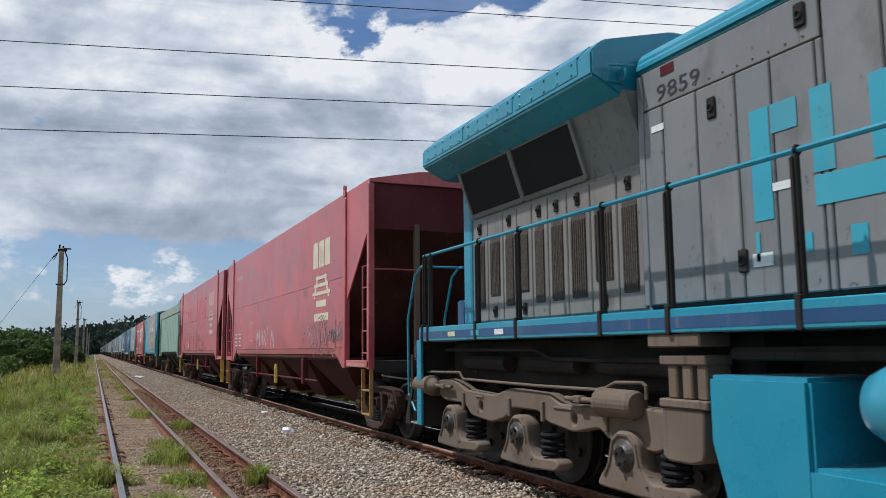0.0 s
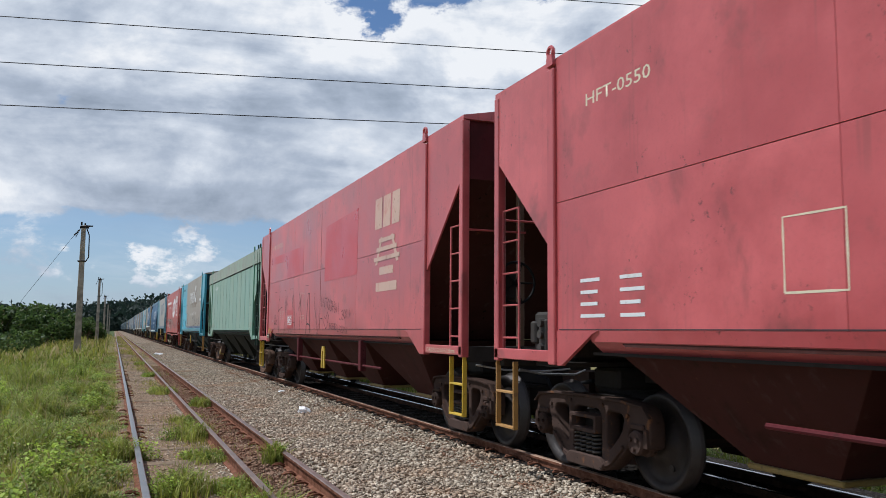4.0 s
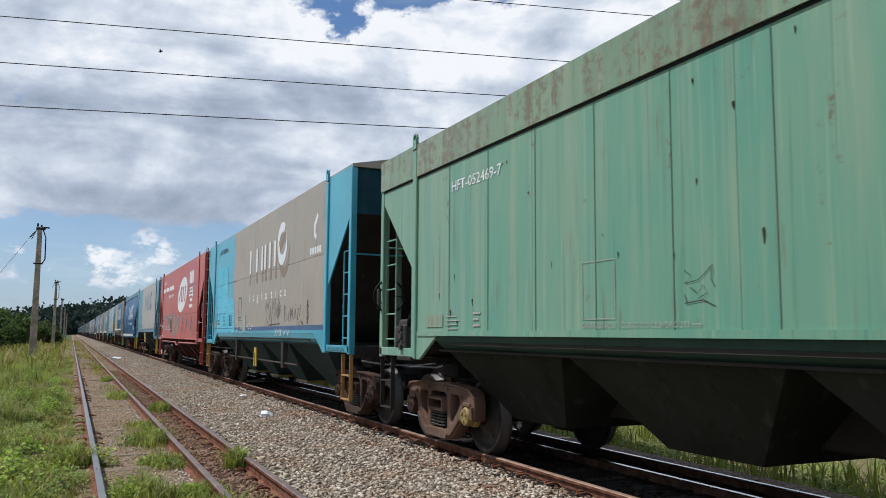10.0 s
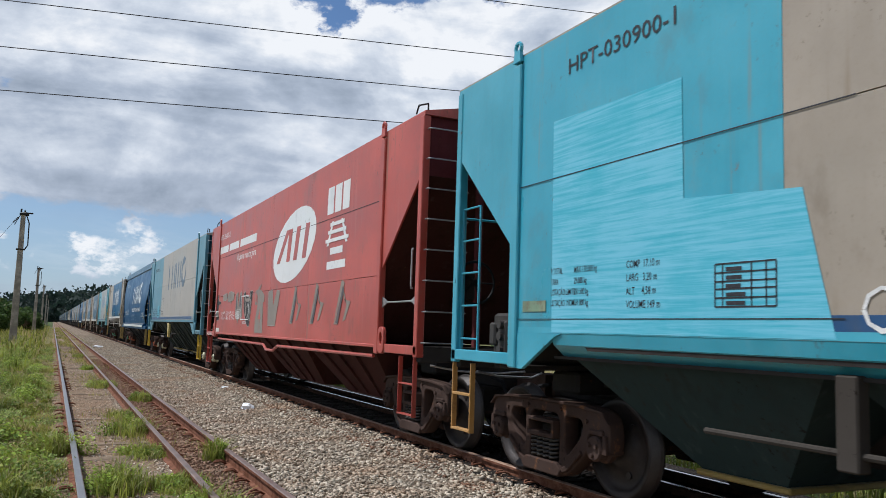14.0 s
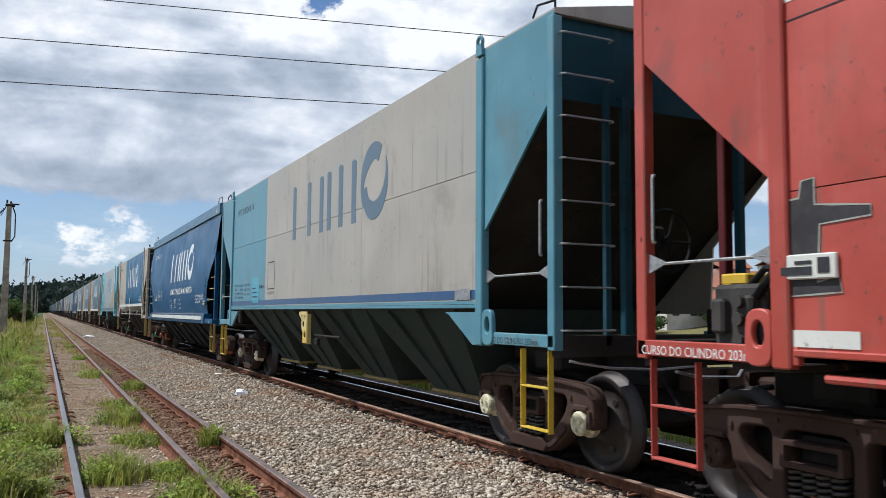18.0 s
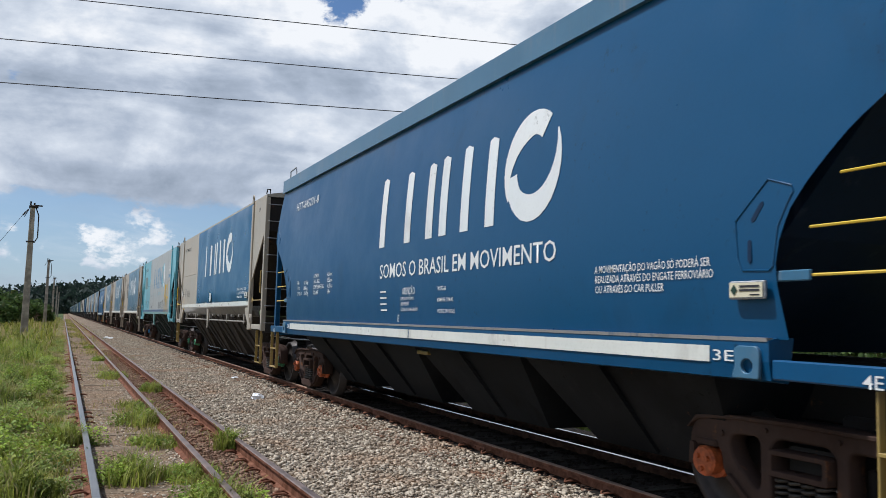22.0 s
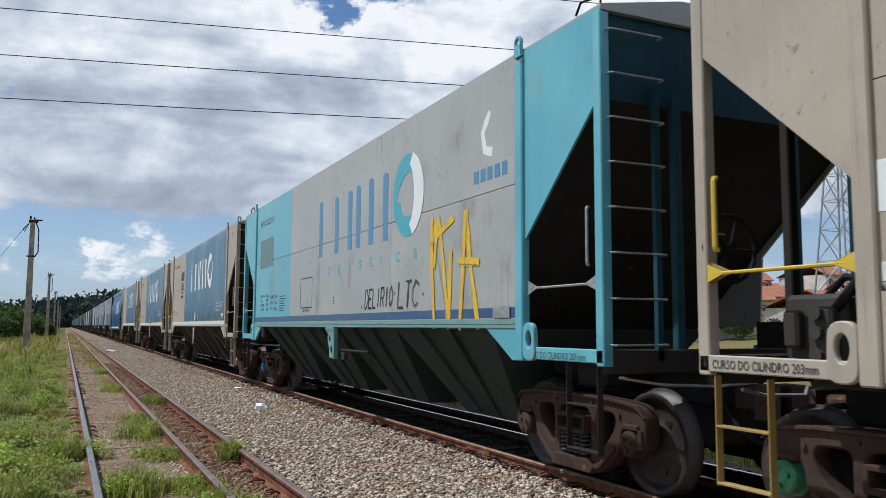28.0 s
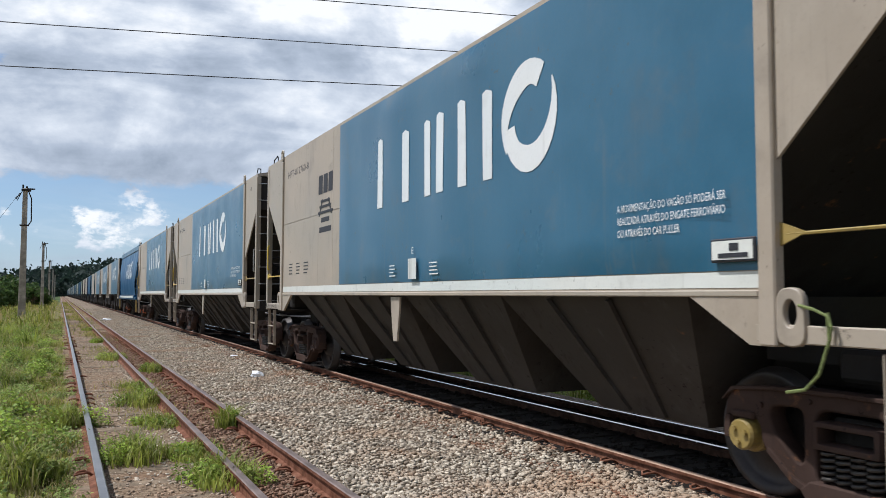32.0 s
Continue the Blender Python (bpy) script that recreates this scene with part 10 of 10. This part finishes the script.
def lattice_tower(at, h=30.0):
    t = thing("lattice_tower", "galvanised steel lattice tower of a power line", "power tower", at)

    def half(z):
        return 1.9 - 1.3 * min(1.0, z / (h * 0.55)) if z < h * 0.55 else 0.6 - 0.35 * (z - h * 0.55) / (h * 0.45)
    levels = [0, 3.2, 6.0, 8.6, 11, 13.2, 15.2, 17, 18.7, 20.3, 21.9, 23.4, 24.9, 26.4, 28, h]
    for sx, sy in ((-1, -1), (1, -1), (1, 1), (-1, 1)):
        bm = bmesh.new()
        for a, b in zip(levels, levels[1:]):
            rod(bm, (sx * half(a), sy * half(a), a), (sx * half(b), sy * half(b), b), 0.07, 4)
        part("leg", bm, LATTICE, t)
    bm = bmesh.new()
    for a, b in zip(levels, levels[1:]):
        p, q = half(a), half(b)
        for s in (-1, 1):
            rod(bm, (-p, s * p, a), (q, s * q, b), 0.035, 4)
            rod(bm, (p, s * p, a), (-q, s * q, b), 0.035, 4)
            rod(bm, (s * p, -p, a), (s * q, q, b), 0.035, 4)
            rod(bm, (s * p, p, a), (s * q, -q, b), 0.035, 4)
            rod(bm, (-q, s * q, b), (q, s * q, b), 0.03, 4)
            rod(bm, (s * q, -q, b), (s * q, q, b), 0.03, 4)
    part("bracing", bm, LATTICE, t)
    for z in (16.6, 19.2, 21.8, 25.6):
        bm = bmesh.new()
        for s in (-1, 1):
            tip = Vector((0, s * 3.4, z + 0.25))
            for sx in (-1, 1):
                q = half(z)
                rod(bm, (sx * q, s * q, z), tip, 0.045, 4)
                rod(bm, (sx * q, s * q, z + 1.1), tip, 0.045, 4)
            rod(bm, tip, tip - Vector((0, 0, 0.9)), 0.06, 6)
        part("cross_arm", bm, LATTICE, t)
    return t


def build_lines():
    for i, (x, y) in enumerate(((-2.02, 53.5), (-2.0, 110.5), (-1.9, 168.0), (-1.75, 226.0), (-1.6, 285.0))):
        concrete_pole((x, y, ground_z(x, y)), 7.95, guy=i == 0)
    concrete_pole((-30.0, 260.0, ground_z(-30, 260)), 11.0)
    tx, ty = 52.9, 42.1
    lattice_tower((tx, ty, ground_z(tx, ty)), 31.0)
    # five conductors; the far tower stands outside the view
    for z0, z1 in ((19.3, 21.1), (16.6, 18.4), (14.1, 16.0), (22.8, 25.1), (24.4, 26.4)):
        bm = bmesh.new()
        pts = []
        for k in range(41):
            f = k / 40
            x = -150 + (tx + 150) * f
            y = 50.8 - 0.1485 * (x + 5.6)
            slope = (z1 - z0) / (tx + 5.6)
            sag = 0.00022 * (x - tx) * (x + 150)
            ref = 0.00022 * (-5.6 - tx) * (-5.6 + 150)
            pts.append((x, y, z1 + slope * (x - tx) + (sag - ref * (tx - x) / (tx + 5.6)) * 0.5))
        pipe(bm, pts, 0.028, 5)
        alone("power_line", bm, CABLE, "thin dark overhead power line", "cable", "overhead power lines")


def leaf_cloud(r, blobs, per, size):
    """Small leaf quads in clusters inside blobs (x, y, z, radius)."""
    v, n = [], 0
    for bx, by, bz, br in blobs:
        d = r.normal(size=(per, 3))
        d /= np.linalg.norm(d, axis=1)[:, None]
        c = np.array((bx, by, bz)) + d * (br * r.uniform(0.55, 1.08, (per, 1))) * np.array((1, 1, 0.8))
        a = r.normal(size=(per, 3))
        a /= np.linalg.norm(a, axis=1)[:, None]
        b = np.cross(a, r.normal(size=(per, 3)))
        b /= np.linalg.norm(b, axis=1)[:, None]
        s = size * r.uniform(0.6, 1.4, (per, 1))
        v.append(np.stack([c - a * s, c + b * s * 0.6, c + a * s, c - b * s * 0.6], 1))
        n += per
    return np.concatenate(v).reshape(-1, 3), np.arange(4 * n).reshape(-1, 4)


def tree_kind(seed, h, spread, leaf=0.16):
    """A tree: tapered trunk with limbs and a crown of leaf clusters; returns trunk and crown meshes."""
    r, rnd = np.random.RandomState(seed), random.Random(seed)
    bm = bmesh.new()
    rod(bm, (0, 0, -0.3), (0.1, 0, h * 0.45), 0.05 * h * 0.5, 8, 0.03 * h * 0.5)
    blobs = []
    for k in range(16):
        a, q = rnd.uniform(0, 6.28), spread * math.sqrt(rnd.random())
        z = h * rnd.uniform(0.38, 0.92) * (1 - 0.25 * q / spread)
        tip = (q * math.cos(a), q * math.sin(a), z)
        rod(bm, (0.05, 0, h * rnd.uniform(0.2, 0.42)), tip, 0.012 * h, 5, 0.004 * h)
        blobs.append((*tip, spread * rnd.uniform(0.25, 0.45)))
    v, f = leaf_cloud(r, blobs, 150, leaf)
    return finish(bm, "trunk", SLEEPER), raw_mesh("crown", v, f, FOLIAGE)


def build_trees():
    kinds = [tree_kind(s, h, w, l) for s, h, w, l in ((1, 5.5, 2.6, 0.22), (2, 7.0, 2.9, 0.25), (3, 3.6, 2.4, 0.20), (4, 4.4, 3.2, 0.22))]
    rnd = random.Random(12)
    places = []
    for k in range(46):                          # scrub beside the line
        y = rnd.uniform(95, 235)
        places.append((-0.021 * y - rnd.uniform(0.8, 24) * y / 150, y, rnd.uniform(0.75, 1.2)))
    for k in range(18):                          # behind the train
        places.append((rnd.uniform(26, 90), rnd.uniform(18, 90), rnd.uniform(0.6, 1.0)))
    for x, y, s in places:
        trunk, crown = rnd.choice(kinds)
        t = thing("tree", "bushy dark green tree of the railside scrub", "tree", (x, y, ground_z(x, y) - 0.2), "trees of the scrub")
        t.rotation_euler.z, t.scale = rnd.uniform(0, 6.28), (s, s, s * rnd.uniform(0.85, 1.1))
        part("trunk", trunk, None, t)
        part("crown", crown, None, t)
    # low scrub in front of the trees, woods on the far ridge
    r = np.random.RandomState(6)
    blobs = []
    for k in range(260):
        y = rnd.uniform(60, 240)
        x = -0.045 * y - rnd.uniform(0.0, 0.2) * y - 2.0
        blobs.append((x, y, ground_z(x, y) + rnd.uniform(0.2, 1.1), rnd.uniform(0.7, 1.6)))
    v, f = leaf_cloud(r, blobs, 150, 0.17)
    tagged(new("scrub", raw_mesh("scrub", v, f, FOLIAGE)), "low tangled dark green scrub", "bushes", kind="stuff")
    # leafy weeds low in the bank's grass
    blobs = []
    for k in range(240):
        y = 5 + 40 * rnd.random() ** 1.5
        x = rnd.uniform(-6, 0.1)
        q = rnd.uniform(0.05, 0.16)
        blobs.append((x, y, ground_z(x, y) + q * 0.8, q))
    v, f = leaf_cloud(r, blobs, 60, 0.03)
    tagged(new("leafy_weeds", raw_mesh("leafy_weeds", v, f, WEED)), "low leafy weeds in the grass", "weeds", kind="stuff")
    blobs = []
    for k in range(900):
        a = radians(rnd.uniform(-16, 14))
        d = rnd.uniform(620, 1150)
        top = 14 + 9 * math.sin(7 * a + 0.6) + 5 * math.sin(23 * a)
        blobs.append((d * math.sin(a), d * math.cos(a), (d / 900) * (rnd.random() ** 0.6 * (top * 0.8 + 10) - 3), rnd.uniform(7, 14)))
    v, f = leaf_cloud(r, blobs, 90, 1.7)
    tagged(new("far_woods", raw_mesh("far_woods", v, f, FOLIAGE_FAR)), "dark wooded ridge in the distance", "woods", kind="stuff")


def house(at, size, turn, wall, storeys=1):
    x, y, z = at
    lx, ly = size
    h = 2.9 * storeys
    o = thing("house", "small plastered house with clay tile roof and dark windows", "house", at, "houses beyond the railway")
    o.rotation_euler.z = turn
    bm = bmesh.new()
    box(bm, -lx / 2, lx / 2, -ly / 2, ly / 2, -2.5, h)
    part("wall", bm, wall, o)
    bm = bmesh.new()
    solid_poly(bm, ((-ly / 2 - 0.5, h - 0.1), (0, h + ly * 0.24), (ly / 2 + 0.5, h - 0.1), (ly / 2 + 0.5, h + 0.05), (0, h + ly * 0.24 + 0.18), (-ly / 2 - 0.5, h + 0.05)), -lx / 2 - 0.4, lx / 2 + 0.4)
    part("roof", bm, ROOF, o)
    for s in range(storeys):
        for k in range(max(2, int(lx / 2.6))):
            xx = -lx / 2 + (k + 0.5) * lx / max(2, int(lx / 2.6))
            for sy in (-1, 1):
                bm = bmesh.new()
                soft_box(bm, xx - 0.6, xx + 0.6, sy * ly / 2 - 0.05, sy * ly / 2 + 0.05, 2.9 * s + 1.0, 2.9 * s + 2.1, 0.02)
                part("window", bm, GLASS, o)
    return o


def build_houses():
    rnd = random.Random(9)
    for k in range(26):
        a = radians(rnd.uniform(36, 60))
        d = rnd.uniform(120, 230)
        x, y = d * math.sin(a), d * math.cos(a)
        house((x, y, ground_z(x, y) + 0.5), (rnd.uniform(8, 14), rnd.uniform(6, 9)), rnd.uniform(-0.6, 0.6), rnd.choice((PLASTER, PLASTER, PLASTER_PINK)), rnd.choice((1, 1, 2)))
    for x, y, z, lx, s in ((-30, 345, 0.5, 12, 1), (-24, 330, -0.5, 8, 2), (-44, 360, 1, 16, 1)):
        house((x, y, z), (lx, 7), rnd.uniform(-0.3, 0.3), PLASTER, s)


def build_bird():
    b = thing("bird", "small dark bird flying over the train", "bird")
    bm = bmesh.new()
    bmesh.ops.create_uvsphere(bm, u_segments=10, v_segments=6, radius=1.0)
    for v in bm.verts:
        v.co = Vector((v.co.x * 0.13 * (1 - 0.4 * max(0, -v.co.x)), v.co.y * 0.04, v.co.z * 0.04))
    part("body", bm, BLACK, b, "", True)
    for s in (-1, 1):
        bm = bmesh.new()
        solid_poly(bm, ((-0.03, 0.0), (0.06, 0.0), (0.02, s * 0.16), (-0.06, s * 0.24), (-0.05, s * 0.12)), -0.004, 0.004, "z")
        part("wing", bm, BLACK, b).rotation_euler.x = s * 0.35
    return b


def build_insect():
    b = thing("flying_insect", "dark brown insect flying close past the viewpoint", "insect")
    bm = bmesh.new()
    bmesh.ops.create_uvsphere(bm, u_segments=10, v_segments=7, radius=1.0)
    for v in bm.verts:
        v.co = Vector((v.co.x * 0.013 * (1 - 0.35 * max(0, v.co.x)), v.co.y * 0.0045, v.co.z * 0.0045))
    part("body", bm, POST_BROWN, b, "", True)
    for s in (-1, 1):
        bm = bmesh.new()
        solid_poly(bm, ((0.006, 0.0), (0.003, s * 0.010), (-0.006, s * 0.016), (-0.012, s * 0.010), (-0.004, 0.0)), 0.003, 0.0034, "z")
        part("wing", bm, GALV, b, "thin pale wing").rotation_euler.x = s * 0.5
    return b


build_lines()
build_trees()
build_houses()
BIRD = build_bird()
INSECT = build_insect()
build_train()
LOCO = build_locomotive()
build_sleepers(SIDING, MAIN)


def motions():
    """The train rolls towards the camera at an even speed; its wheels turn; a bird crosses the sky."""
    for w in (*TRAIN, LOCO):
        x, y, z = w.location
        walk(w, [(t, pose(x, y - SPEED * t, z)) for t in (0.0, 8.0, 16.0, 24.0, 32.0)])
    step = 0.125
    for w, s in TURNING:
        at = w.location.copy()
        radius = 0.54 if abs(s) == 0.8 else WR
        flip = 180 if s > 0 else 0
        rate = math.degrees(SPEED / radius)
        rows = []
        for k in range(257):
            t = step * k
            rows.append((t, Matrix.Translation(at) @ pose(0, 0, 0, rate * t, 0, 0) @ pose(0, 0, 0, 0, 0, flip)))
        walk(w, rows)
    # the bird flies up from the left, over the train and away
    walk(BIRD, [(t, pose(x, y, z, 0, -25, 8)) for t, x, y, z in ((0.0, -95, 75, 4), (6.0, -36, 52, 4.2), (9.0, -6.1, 40, 5.2), (9.5, -1.44, 40, 9.94), (10.0, 3.22, 40, 15.0), (10.5, 7.9, 40, 20.0), (14.0, 45, 46, 52), (20.0, 120, 70, 80), (32.0, 270, 120, 120))])

    # the insect rests in the air beside the viewpoint, darts past it and leaves
    walk(INSECT, [(t, pose(x, y, z, 20, 15, 10)) for t, x, y, z in ((0.0, -1.6, 0.3, 1.30), (23.6, -1.6, 0.3, 1.30), (24.1, -0.45, 0.75, 1.46), (24.3, 0.111, 0.891, 1.545), (24.4, 0.251, 0.861, 1.556), (24.5, 0.62, 0.55, 1.60), (24.8, 1.3, -0.6, 1.7), (32.0, 1.9, -2.0, 1.8))])


motions()
